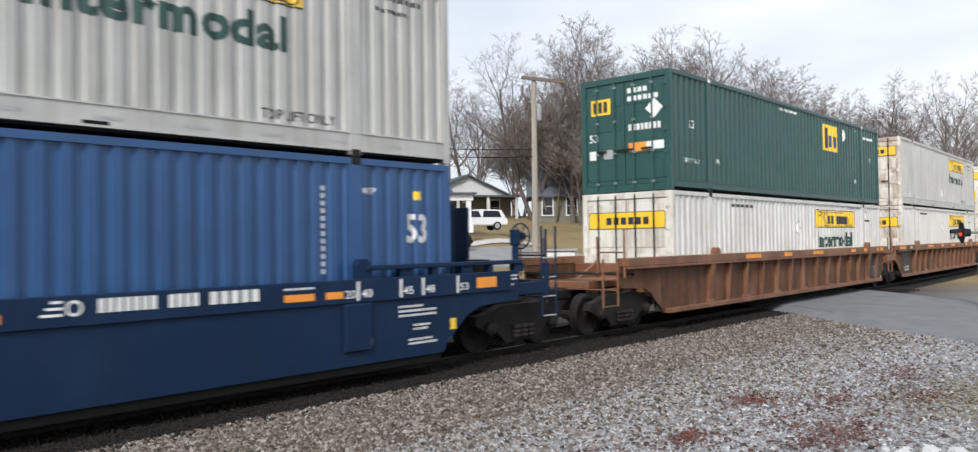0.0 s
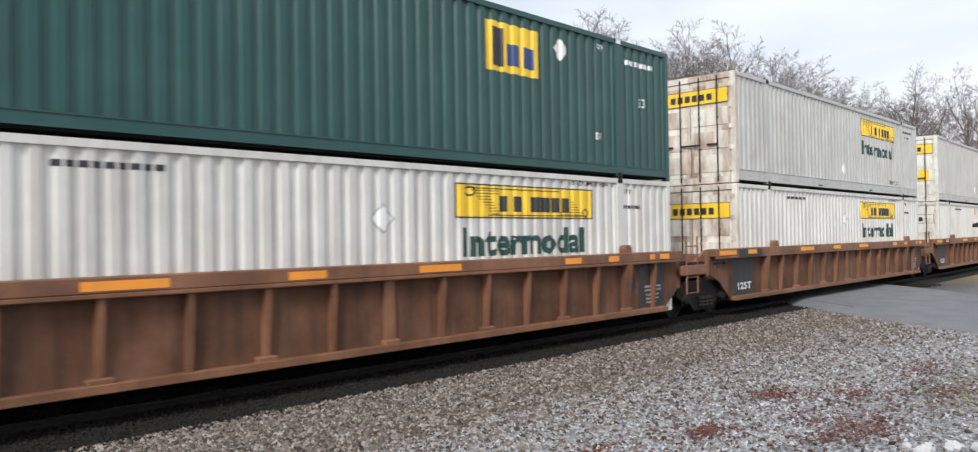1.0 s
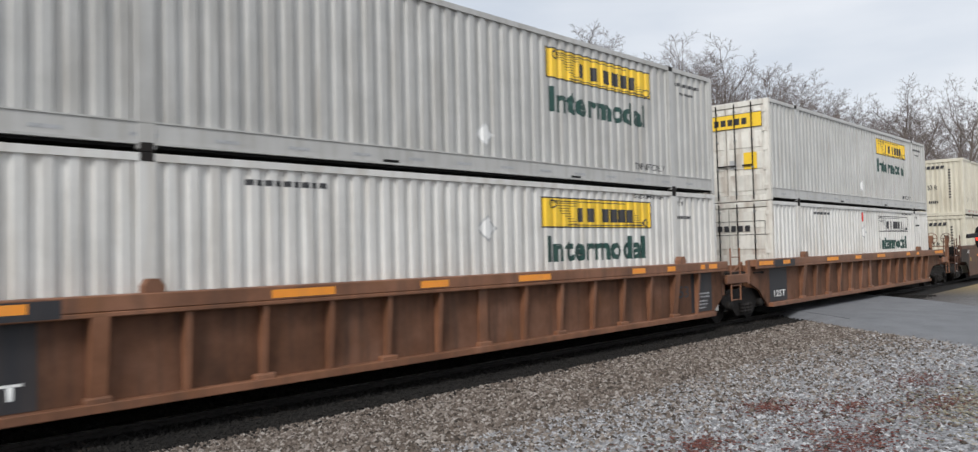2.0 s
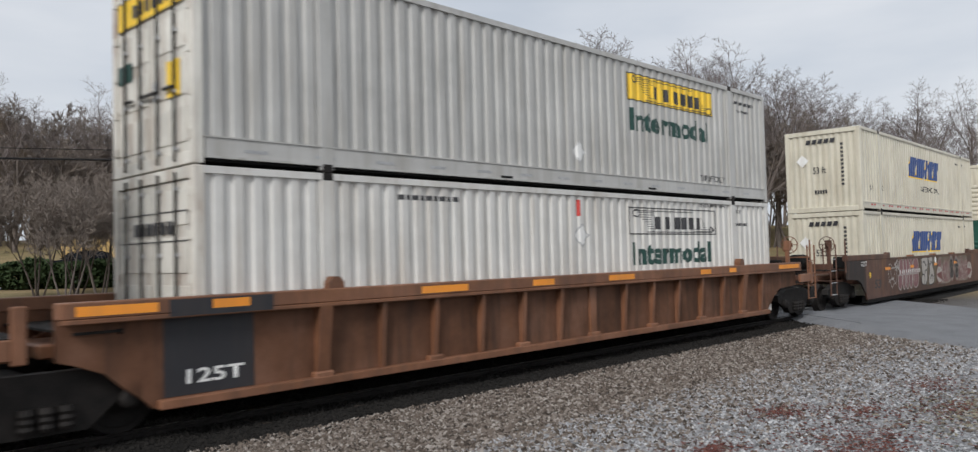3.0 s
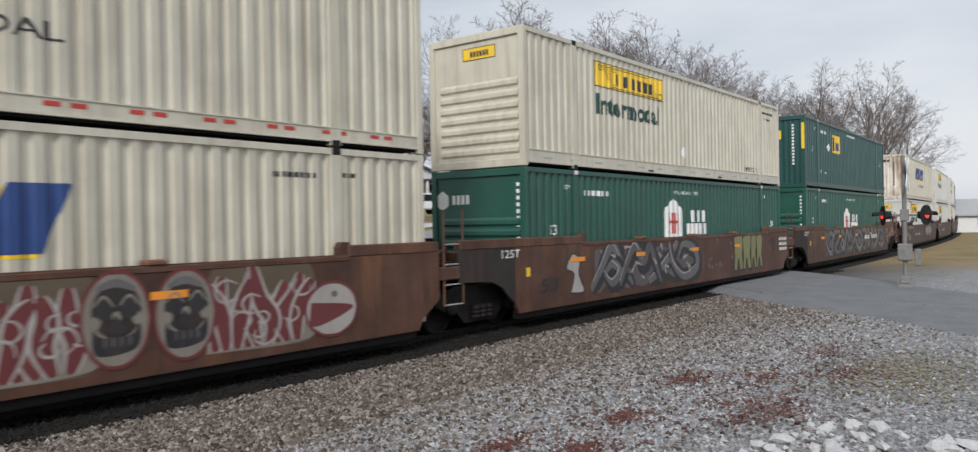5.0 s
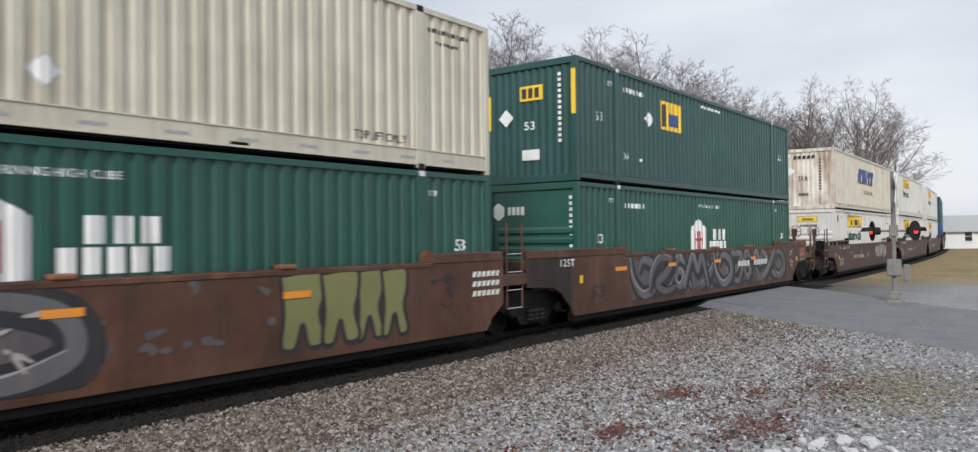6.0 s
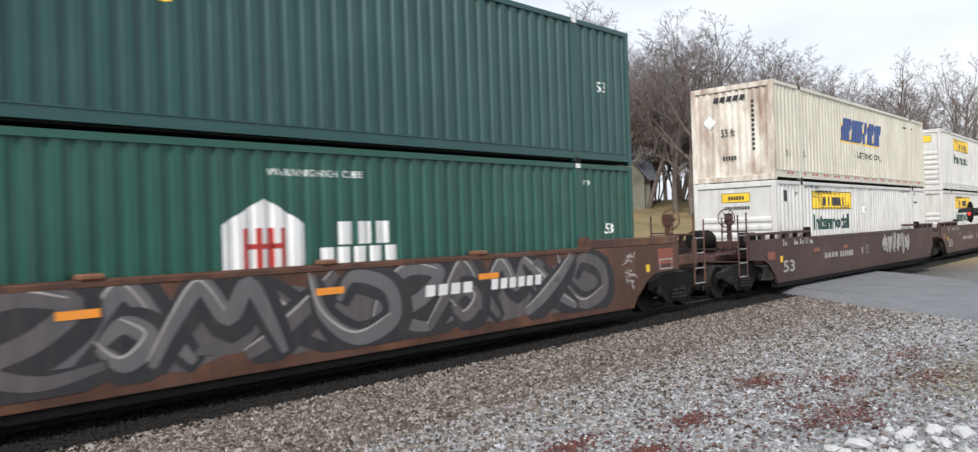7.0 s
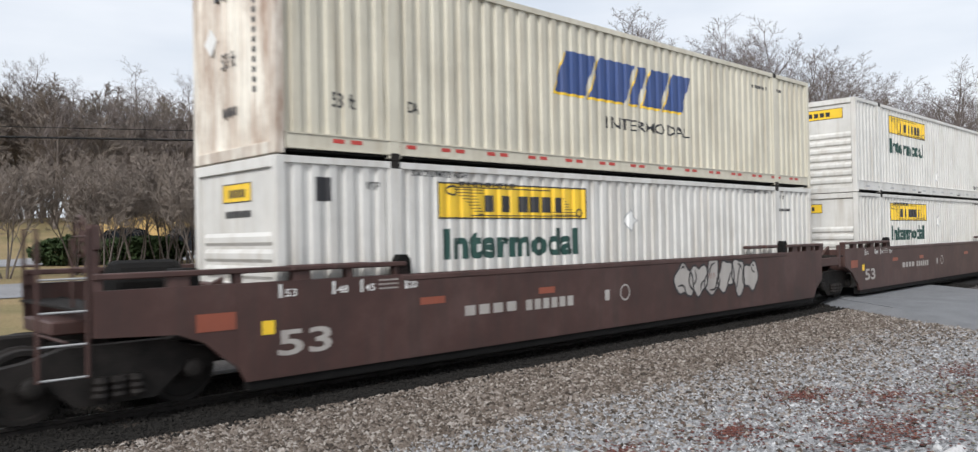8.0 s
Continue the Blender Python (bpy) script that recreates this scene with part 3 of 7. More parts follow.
def load_train():
    # B: white over blue
    c = put(white_pair_top("white corrugated container with a yellow plate and green lettering", "doors", plate=(9.55, 13.3)), -6.89, 3.33)
    c = put(container("blue corrugated container with white numerals", BLUE, "doors", 0.18), -6.89, 0.41)
    mark(c, words("53", 15.18, 15.64, 1.60, 2.08, 0.03), LETTER)
    mark(c, words("WTP", 14.28, 14.56, 2.36, 2.46, 0.01), LETTER)
    mark(c, rect(bmesh.new(), 15.36, 15.48, 2.30, 2.44), YELLOW, "label", "small yellow label")
    bm = bmesh.new()
    for k in range(12):
        rect(bm, 13.55, 13.64, 1.18 + k * 0.11, 1.25 + k * 0.11)
    mark(c, bm, LETTER, "stencil")
    # E: green over white
    c = put(container("dark green corrugated container with a square yellow logo plate", GREEN, "doors", 0.25), 16.63, 3.21)
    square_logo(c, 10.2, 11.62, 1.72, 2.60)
    mark(c, diamond(12.28, 2.38, 0.22), LETTER, "placard", "white diamond placard")
    mark(c, words("53", 14.98, 15.2, 1.55, 1.75, 0.01), LETTER)
    mark(c, words("53", 0.98, 1.2, 1.55, 1.75, 0.01), LETTER)
    mark(c, words("TOP LIFT ONLY", 0.64, 1.47, 0.70, 0.80, 0.01), LETTER)
    mark(c, words("DA", 13.42, 13.6, 0.74, 0.88, 0.01), LETTER)
    mark(c, words("DA", 2.35, 2.55, 0.74, 0.88, 0.01), LETTER)
    mark(c, words("WTP", 13.45, 13.7, 2.58, 2.70, 0.01), LETTER)
    mark(c, bars(14.5, 15.6, 2.42, 2.52, 10), LETTER, "stencil")
    mark(c, bars(6.6, 8.0, 2.64, 2.72, 14), LETTER, "stencil")
    mark_end(c, rect(bmesh.new(), -0.98, -0.40, 1.98, 2.38), YELLOW, "logo_plate", "yellow plate", x=0.016)
    for bm in blocks(-0.92, -0.45, 2.04, 2.32, 3):
        mark_end(c, bm, INK, "letter_block", x=0.012)
    mark_end(c, words("53", -1.05, -0.78, 1.30, 1.50, 0.01), LETTER, x=0.014)
    mark_end(c, bars(0.1, 0.7, 2.44, 2.56, 4), LETTER, "stencil", x=0.014)
    mark_end(c, bars(0.1, 1.0, 2.24, 2.36, 6), LETTER, "stencil", x=0.014)
    mark_end(c, diamond(0.85, 2.0, 0.24), LETTER, "placard", x=0.010)
    mark_end(c, bars(0.12, 1.05, 1.50, 1.66, 8), LETTER, "stencil", x=0.014)
    mark_end(c, rect(bmesh.new(), 0.12, 0.62, 0.98, 1.20), AMBER, "label", x=0.014)
    mark_end(c, rect(bmesh.new(), 0.62, 1.1, 1.0, 1.2), LETTER, "label", x=0.014)
    mark_end(c, rect(bmesh.new(), -1.05, -0.85, 0.85, 1.08), LETTER, "label", x=0.014)
    mark_end(c, rect(bmesh.new(), -0.62, -0.35, 0.85, 1.08), GALV, "label", x=0.014)
    c = put(white_pair_low("white corrugated container with a yellow plate, under a green one", "doors", GRIMYDOOR), 16.63, 0.29)
    plate_end(c, -1.1, 1.1, 2.0, 2.42, YELLOW)
    # K: rusty-ended white over white
    c = put(white_pair_top("white corrugated container with rust-streaked doors", "doors", RUSTY), 36.06, 3.32)
    plate_end(c, -1.1, 1.1, 2.12, 2.52, YELLOW)
    c = put(white_pair_low("white corrugated container with a large yellow plate", "doors", RUSTY, (9.4, 13.18)), 36.06, 0.40)
    plate_end(c, -1.1, 1.1, 2.0, 2.42, YELLOW)
    # J: white over white, the lower plate without yellow
    c = put(white_pair_top("white corrugated container with grimy doors and a yellow plate", "doors", GRIMYDOOR), 55.52, 3.28)
    plate_end(c, -1.1, 1.1, 2.12, 2.55, YELLOW)
    mark_end(c, rect(bmesh.new(), 0.52, 0.92, 0.92, 1.4), YELLOW, "label", "yellow inspection label", x=0.008)
    mark_end(c, rect(bmesh.new(), 0.1, 0.3, 0.95, 1.2), GALV, "label", x=0.008)
    mark_end(c, rect(bmesh.new(), -1.1, -0.6, 1.35, 1.62), DKGREEN, "label", x=0.008)
    c = put(white_pair_low("white corrugated container with a black line plate", "doors", GRIMYDOOR, (9.52, 13.25), False), 55.52, 0.36)
    plate_end(c, -1.1, 1.1, 1.95, 2.35)
    mark(c, rect(bmesh.new(), 7.78, 7.86, 2.40, 2.72), RED, "scrape", "red paint scrape")
    # S: cream over cream
    put(cream_box("cream container with slanted blue logo blocks", CREAM), 79.12, 3.27)
    put(cream_box("cream container with blue logo blocks, in the well", CREAM, True), 79.12, 0.35)
    # M: white over green
    c = put(white_pair_top("white container with horizontally ribbed front wall", "ribs", base=CREAM, plate=(2.9, 6.6)), 98.31, 3.23)
    plate_end(c, -0.35, 0.55, 2.35, 2.62, YELLOW, 0.044)
    c = put(container("mid green container with a white gabled logo", HGREEN, "ribs", 0.18), 98.31, 0.31)
    house_mark(c, 6.5, 7.77, 1.30, 2.36)
    green_low_marks(c)
    # H: green over green
    c = put(container("dark green container with amber corner strips", GREEN, "waves", 0.25), 117.77, 3.31)
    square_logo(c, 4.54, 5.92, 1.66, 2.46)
    mark(c, diamond(3.83, 1.84, 0.24), LETTER, "placard", "white diamond placard")
    mark(c, words("53", 0.98, 1.25, 1.50, 1.72, 0.01), LETTER)
    mark(c, words("53", 15.0, 15.25, 1.50, 1.72, 0.01), LETTER)
    mark(c, words("DA", 2.4, 2.62, 0.66, 0.84, 0.01), LETTER)
    mark(c, bars(3.2, 3.4, 0.66, 0.74, 2), LETTER, "stencil")
    mark(c, bars(2.4, 3.55, 2.38, 2.50, 10), LETTER, "stencil")
    mark(c, bars(7.4, 9.0, 2.60, 2.68, 14), LETTER, "stencil")
    mark(c, words("WTP", 1.5, 1.75, 2.42, 2.54, 0.01), LETTER)
    mark_end(c, rect(bmesh.new(), -0.30, 0.36, 1.98, 2.34), YELLOW, "logo_plate", x=0.022)
    for bm in blocks(-0.24, 0.30, 2.04, 2.28, 3):
        mark_end(c, bm, INK, "letter_block", x=0.018)
    mark_end(c, words("53", -0.18, 0.12, 1.28, 1.48, 0.01), LETTER, x=0.022)
    mark_end(c, diamond(-0.72, 1.62, 0.22), LETTER, "placard", x=0.022)
    mark_end(c, rect(bmesh.new(), -0.25, 0.25, 0.55, 0.80), LETTER, "label", x=0.022)
    mark_end(c, rect(bmesh.new(), 1.16, 1.28, 1.55, 2.6), YELLOW, "corner_strip", "amber corner strip", x=-0.006)
    mark_end(c, rect(bmesh.new(), -1.28, -1.16, 1.35, 2.2), YELLOW, "corner_strip", "amber corner strip", x=-0.006)
    bm = bmesh.new()
    for k in range(13):
        rect(bm, 0.78, 0.87, 2.48 - k * 0.13, 2.56 - k * 0.13)
    mark_end(c, bm, LETTER, "stencil", x=0.022)
    c = put(container("mid green container with a white gabled logo, under a green one", HGREEN, "ribs", 0.18), 117.77, 0.39)
    house_mark(c, 6.5, 7.77, 1.10, 2.15)
    green_low_marks(c)
    # W: rusty cream over white
    put(cream_box("cream container with a rust-stained front wall", RUSTY), 141.4, 3.21)
    c = put(white_pair_low("white container with a yellow plate and ribbed front", "ribs", None, (2.82, 6.5)), 141.4, 0.29)
    plate_end(c, -0.4, 0.5, 2.3, 2.58, YELLOW, 0.044)
    mark(c, rect(bmesh.new(), 0.62, 0.86, 2.28, 2.62), INK, "label", "black square label")
    mark(c, words("WTP", 1.45, 1.7, 2.46, 2.58, 0.01), INK)
    mark(c, words("STACK LIMIT 3 HIGH", 2.3, 3.45, 2.70, 2.79, 0.01), INK)
    mark_end(c, bars(-0.3, 0.5, 2.08, 2.18, 10), INK, "lettering", x=0.04)
    # further back
    for u in (160.8, 180.2):
        c = put(white_pair_top("white container with ribbed front wall and a yellow plate", "ribs", base=WHITE, plate=(2.9, 6.6)), u, 3.21)
        plate_end(c, -1.0, 0.9, 2.3, 2.62, YELLOW, 0.044)
        c = put(white_pair_low("white container with a yellow plate, in the last wells", "ribs", None, (2.82, 6.5)), u, 0.29)
        plate_end(c, -1.0, 0.2, 2.3, 2.58, YELLOW, 0.044)
    put(container("plain green container near the end of view", GREEN, "waves", 0.25), 203.8, 3.2)
    put(container("plain blue container in a far well", BLUE, "waves", 0.18), 203.8, 0.28)


def green_low_marks(c):
    mark(c, words("53", 0.92, 1.2, 1.46, 1.68, 0.01), LETTER)
    mark(c, words("53", 15.1, 15.4, 1.46, 1.68, 0.01), LETTER)
    mark(c, words("WTP", 1.5, 1.75, 2.46, 2.56, 0.01), LETTER)
    mark(c, words("WTP", 14.35, 14.6, 2.46, 2.56, 0.01), LETTER)
    mark(c, bars(2.4, 3.6, 2.34, 2.46, 10), LETTER, "stencil")
    mark(c, words("WARNING HIGH CUBE", 7.2, 8.8, 2.46, 2.56, 0.005), LETTER)
    mark_end(c, poly(bmesh.new(), [(-1.0 + 0.2 * math.cos(a), 2.25 + 0.22 * math.sin(a)) for a in [math.pi / 6 + k * math.pi / 3 for k in range(6)]]), LETTER, "logo_shape", x=0.046)
    for bm in blocks(-0.72, -0.2, 2.16, 2.36, 4):
        mark_end(c, bm, LETTER, "letter_block", x=0.046)
    mark_end(c, words("53", -0.2, 0.15, 0.92, 1.12, 0.01), LETTER, x=0.004)
    bm = bmesh.new()
    for k in range(13):
        rect(bm, 1.04, 1.12, 2.5 - k * 0.14, 2.58 - k * 0.14)
    mark_end(c, bm, LETTER, "stencil", x=0.04)


# ---- well cars ----
SIDE = 1.50          # half the width over the sides
LOW, TOP = 0.33, 1.62


def wheel_mesh():
    bm = bmesh.new()
    lathe(bm, [(0.10, 0.10), (0.10, 0.05), (0.20, 0.02), (0.34, 0.04), (0.36, 0.07), (0.42, 0.07), (0.43, -0.05), (0.46, -0.07), (0.46, -0.10), (0.35, -0.10), (0.2, -0.04), (0.08, -0.08)], (0, 0, 0), "Y", 28)
    me = bpy.data.meshes.new("wheel")
    bmesh.ops.recalc_face_normals(bm, faces=bm.faces)
    bm.to_mesh(me)
    bm.free()
    return me


WHEEL = wheel_mesh()
SLAT = bpy.data.meshes.new("slat")
slat_bm = boxes((-0.25, 0.25, -0.065, 0.065, -0.015, 0.015))
slat_bm.to_mesh(SLAT)
slat_bm.free()


def truck(car, x):
    """A two-axle truck: bolster, cast side frames with springs, axles and wheels."""
    bm = boxes((x - 0.2, x + 0.2, -1.15, 1.15, 0.42, 0.72), bevel=0.03)
    t = part("truck", bm, STEEL, car, "black cast-steel truck")
    for s in (-1, 1):
        out = [(-1.25, 0.55), (-1.22, 0.70), (-0.95, 0.74), (-0.55, 0.86), (0.55, 0.86), (0.95, 0.74), (1.22, 0.70), (1.25, 0.55), (1.0, 0.42), (0.75, 0.45), (0.45, 0.18), (-0.45, 0.18), (-0.75, 0.45), (-1.0, 0.42)]
        bm = prism(bmesh.new(), [(x + a, b) for a, b in out], s * 0.98, s * 1.16)
        f = part("side_frame", bm, STEEL, t)
        for k in range(3):
            sx = x - 0.2 + 0.2 * k
            part("spring", lathe(bmesh.new(), [(0.08, 0.24), (0.10, 0.28), (0.08, 0.32), (0.10, 0.36), (0.08, 0.40), (0.10, 0.44), (0.08, 0.5)], (sx, s * 1.2, 0), "Z", 10), STEEL, f)
        for a in (-0.89, 0.89):
            part("bearing", lathe(bmesh.new(), [(0.12, 0.0), (0.12, 0.14), (0.08, 0.17), (0.03, 0.18)] if s > 0 else [(0.12, 0.0), (0.12, -0.14), (0.08, -0.17), (0.03, -0.18)], (x + a, s * 1.1, 0.47), "Y", 12), STEEL, f)
    for a in (-0.89, 0.89):
        part("axle", rod(bmesh.new(), (x + a, -0.9, 0.43), (x + a, 0.9, 0.43), 0.08, sides=10), STEEL, t)
        for s in (-1, 1):
            link("wheel", WHEEL, STEEL, t, at=Matrix.Translation((x + a, s * 0.78, 0.43)) @ (pose(0, 0, 0) if s > 0 else pose(0, 0, 0, 180)))


def ladder(car, x, mat, z0=0.6, z1=2.3, w=0.42, side=-1, rungs=4):
    y = side * 1.46
    bm = bmesh.new()
    rod(bm, (x, y, z0), (x, y, z1), 0.022), rod(bm, (x + w, y, z0), (x + w, y, z1), 0.022)
    l = part("ladder", bm, mat, car)
    for k in range(rungs):
        z = z0 + 0.02 + k * 0.36
        part("rung", rod(bmesh.new(), (x, y, z), (x + w, y, z), 0.014, sides=6), GALV if mat is not ORANGE else mat, l)


def brake_wheel(car, x, y, z, mat):
    bm = ring(bmesh.new(), (x, y, z), 0.24, 0.018)
    for k in range(3):
        a = k * math.pi / 3
        rod(bm, (x, y - 0.24 * math.cos(a), z - 0.24 * math.sin(a)), (x, y + 0.24 * math.cos(a), z + 0.24 * math.sin(a)), 0.012, sides=5)
    box(bm, x, x + 0.1, y - 0.07, y + 0.07, z - 0.07, z + 0.07, bevel=0.02)
    part("brake_wheel", bm, mat, car)


def car_end(car, mat, d, coupled, brake=False, tower=False, past=None):
    """The platform over a truck. d = +1: the far end, -1: the near end; coupled: a draft gear, else an articulated joint."""
    o = LONG if d > 0 else 0.0
    fx = lambda v: o + d * v
    X = lambda a, b: tuple(sorted((fx(a), fx(b))))
    reach = 2.55 if coupled else 1.55
    past = past if past is not None else ((1.5 if coupled else 0.12) if d > 0 else 2.35)   # where the side plate ends
    part("end_deck", boxes((*X(0.25, reach), -0.62, 0.62, 0.95, 1.12), (*X(0.2, 0.42), -1.27, 1.27, 0.75, 1.45), bevel=0.02), mat, car)
    for s in (-1, 1):
        y0, y1 = sorted((s * 1.42, s * 1.49))
        if reach - 0.3 > past:
            part("end_sill", boxes((*X(past + 0.01, reach - 0.301), y0, y1, 1.05, 1.28), bevel=0.015), mat, car)
            part("end_post", boxes((*X(reach - 0.3, reach - 0.15), y0, y1, 1.0, 1.62), bevel=0.015), mat, car)
        part("gusset", prism(bmesh.new(), [(fx(0.42), 1.12), (fx(1.3), 1.12), (fx(0.42), 1.55)], *sorted((s * 0.5, s * 0.58))), mat, car)
    deck = part("walkway", boxes((*X(reach - 0.64, reach - 0.62), -1.4, 1.4, 1.24, 1.30)), STEEL, car, "open steel grating")
    for k in range(14):
        link("slat", SLAT, STEEL, deck, at=pose(fx(reach - 0.37), -1.32 + k * 2.76 / 14, 1.275))
    if coupled:
        bm = boxes((*X(reach - 0.1, reach + 0.75), -0.11, 0.11, 0.72, 0.95), (*X(reach + 0.55, reach + 0.98), -0.17, 0.20, 0.70, 0.99), bevel=0.03)
        part("coupler", bm, STEEL, car, "grimy knuckle coupler")
        pts = [(fx(reach + k / 8 * 1.1), -0.45, 0.78 - 0.42 * math.sin(math.pi * k / 8)) for k in range(9)]
        part("air_hose", sweep(bmesh.new(), pts, 0.03), RUBBER, car)
        for s in (-1, 1):
            for p, q, r in (((s * 1.44, 1.2), (s * 1.44, 2.25), 0.025), ((s * 0.75, 1.2), (s * 0.75, 2.1), 0.022), ((s * 1.44, 1.75), (s * 0.75, 1.75), 0.018)):
                part("grab_rail", rod(bmesh.new(), (fx(reach - 0.2), *p), (fx(reach - 0.2), *q), r), mat, car)
        part("cut_lever", rod(bmesh.new(), (fx(reach + 0.05), -1.4, 0.95), (fx(reach + 0.05), -0.1, 0.95), 0.016), mat, car)
    if brake:
        part("brake_cylinder", lathe(bmesh.new(), [(0.05, 0.0), (0.26, 0.02), (0.30, 0.1), (0.30, 0.85), (0.26, 0.95), (0.05, 1.0)], (fx(0.55) if d > 0 else fx(1.55), 0.55, 1.5), "X", 18), SHADOWGAP, car, "dark reservoir tank")
        part("brake_stand", boxes((*X(reach - 0.45, reach - 0.36), -0.92, -0.80, 1.25, 2.2), (*X(reach - 0.46, reach - 0.35), -0.96, -0.76, 1.95, 2.25), bevel=0.015), mat, car)
        brake_wheel(car, fx(reach - 0.25), -0.86, 2.12, mat)
        part("control_valve", boxes((*X(0.95, 1.25), -1.1, -0.65, 1.3, 1.7), bevel=0.04), SHADOWGAP, car)
    if tower:
        bm = boxes((*X(1.35, 1.43), 0.05, 0.13, 1.1, 2.75), (*X(1.35, 1.43), 0.72, 0.80, 1.1, 2.75), (*X(1.35, 1.43), 0.131, 0.719, 2.52, 2.75), (*X(1.35, 1.43), 0.131, 0.719, 1.9, 1.98), (*X(1.75, 1.83), 0.05, 0.80, 1.1, 2.7), bevel=0.01)
        part("equipment_tower", bm, mat, car)


def well_car(label, mat, style, near, far, ribs=True, shift=0.0):
    """One platform of a well car. near and far: 'coupled' or 'joint'."""
    car = thing("well_car", label, "well car", "well cars of the train")
    a0, a1 = -0.55, 15.75                    # the deep part of the well
    e0, e1 = (-2.35 if near == "coupled" or style == "smooth" else -1.6), LONG + (1.5 if far == "coupled" else 0.12)
    for s in (-1, 1):
        y0, y1 = sorted((s * (SIDE - (0.16 if ribs else 0.0)), s * (SIDE - 0.22 if ribs else SIDE - 0.06)))
        rim = {"ribbed": 1.62, "smooth": 1.60}.get(style, 1.50)
        foot = LOW if ribs else 0.25
        out = [(a0, foot), (a1, foot), (a1 + 0.12, 0.45), (a1 + 0.12, rim), (a0 - 0.12, rim), (a0 - 0.12, 0.45)]
        part("side_wall", prism(bmesh.new(), out, y0, y1), RECESSGRIME if ribs else mat, car)
        for d, xa, xe in ((-1, a0 - 0.122, e0), (1, a1 + 0.122, e1)):
            arch = [(xa, 0.452), (xa + d * 0.20, 0.60), (xa + d * 0.42, 0.80), (xa + d * 0.75, 0.93), (xe, 0.98), (xe, rim), (xa, rim)]
            if abs(xe - xa) < 0.8:
                arch = [(xa, 0.452), (xe, 0.72), (xe, rim), (xa, rim)]
            part("end_side_plate", prism(bmesh.new(), arch if d > 0 else arch[::-1], y0, y1), SOOT if style == "smooth" and d < 0 else (RECESSGRIME if ribs else mat), car, "sooty steel plate over the truck")
        if ribs:
            t0, t1 = sorted((s * (SIDE + 0.02), s * (SIDE - 0.24)))
            part("top_chord", boxes((e0, e1, t0, t1, 1.44, 1.625), (e0, e1, *sorted((s * (SIDE + 0.02), s * (SIDE - 0.02))), 1.38, 1.44), bevel=0.012), mat, car)
            b0, b1 = sorted((s * (SIDE - 0.03), s * (SIDE - 0.24)))
            part("bottom_chord", boxes((a0 + 0.05, a1 - 0.05, b0, b1, LOW - 0.02, LOW + 0.09), bevel=0.01), mat, car)
            for k in range(14):
                x = 1.78 + k * 1.043 + shift
                wide = k in (0, 6, 12)
                w0, w1 = (0.10, 0.10) if wide else (0.042, 0.042)
                g = SIDE - 0.02 if k != 12 and k != 0 else SIDE + 0.02
                if k == 6:
                    g = SIDE - 0.11
                bm = bmesh.new()
                vs = []
                for z, yy in ((LOW + 0.09, min(g, SIDE - 0.10)), (1.40, g)):
                    for dx in (-w0, w1):
                        vs.append((bm.verts.new((x + dx, s * yy, z)), bm.verts.new((x + dx, s * (SIDE - 0.19), z))))
                (a, ai), (b, bi), (c, ci), (d, di) = vs
                for f in ((a, b, d, c), (ai, ci, di, bi), (a, c, ci, ai), (b, bi, di, d), (a, ai, bi, b), (c, d, di, ci)):
                    bm.faces.new(f)
                part("rib", bm, mat, car)
                if k % 2 == 0:
                    part("foot_pad", boxes((x - 0.15, x + 0.15, *sorted((s * (SIDE - 0.05), s * (SIDE - 0.2))), LOW + 0.02, LOW + 0.16), bevel=0.02), mat, car)
        else:
            t0, t1 = sorted((s * (SIDE + 0.012), s * (SIDE - 0.16)))
            part("top_chord", boxes((1.9, 14.2, t0, t1, rim - 0.10, rim - 0.015), bevel=0.012), mat, car)
            for q0, q1 in ((e0, 1.9), (14.2, e1)):
                if style == "smooth":
                    part("raised_end_chord", boxes((q0, q1, t0, t1, 1.56, 1.74), bevel=0.015), mat, car)
                else:
                    part("raised_rail", boxes((q0, q1 + 0.1, t0, t1, 1.62, 1.69), bevel=0.012), mat, car)
                    n = 6
                    for k in range(n):
                        x = q0 + (q1 - q0 - 0.1) * k / (n - 1)
                        part("rail_post", boxes((x, x + (0.26 if k % 2 else 0.1), *sorted((s * (SIDE - 0.02), s * (SIDE - 0.14))), rim - 0.02, 1.62)), mat, car)
            # chord deepened as a near-black strip for the shade below the wall
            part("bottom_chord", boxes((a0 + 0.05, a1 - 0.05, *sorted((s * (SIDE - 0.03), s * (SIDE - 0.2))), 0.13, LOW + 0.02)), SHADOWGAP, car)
    for k in range(6):
        x = 0.6 + k * 3.0
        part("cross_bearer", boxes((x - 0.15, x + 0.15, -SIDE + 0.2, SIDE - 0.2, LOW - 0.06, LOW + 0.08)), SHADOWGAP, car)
    for x in (1.98, 14.17):
        for s in (-1, 1):
            y0, y1 = sorted((s * (SIDE - 0.02), s * (SIDE - 0.17)))
            part("guide_bracket", prism(bmesh.new(), [(x - 0.13, 1.49), (x + 0.13, 1.49), (x + 0.12, 1.71), (x + 0.06, 1.79), (x - 0.06, 1.79), (x - 0.12, 1.71)], y0, y1), mat if style != "maroon" else SHADOWGAP, car)
    return car


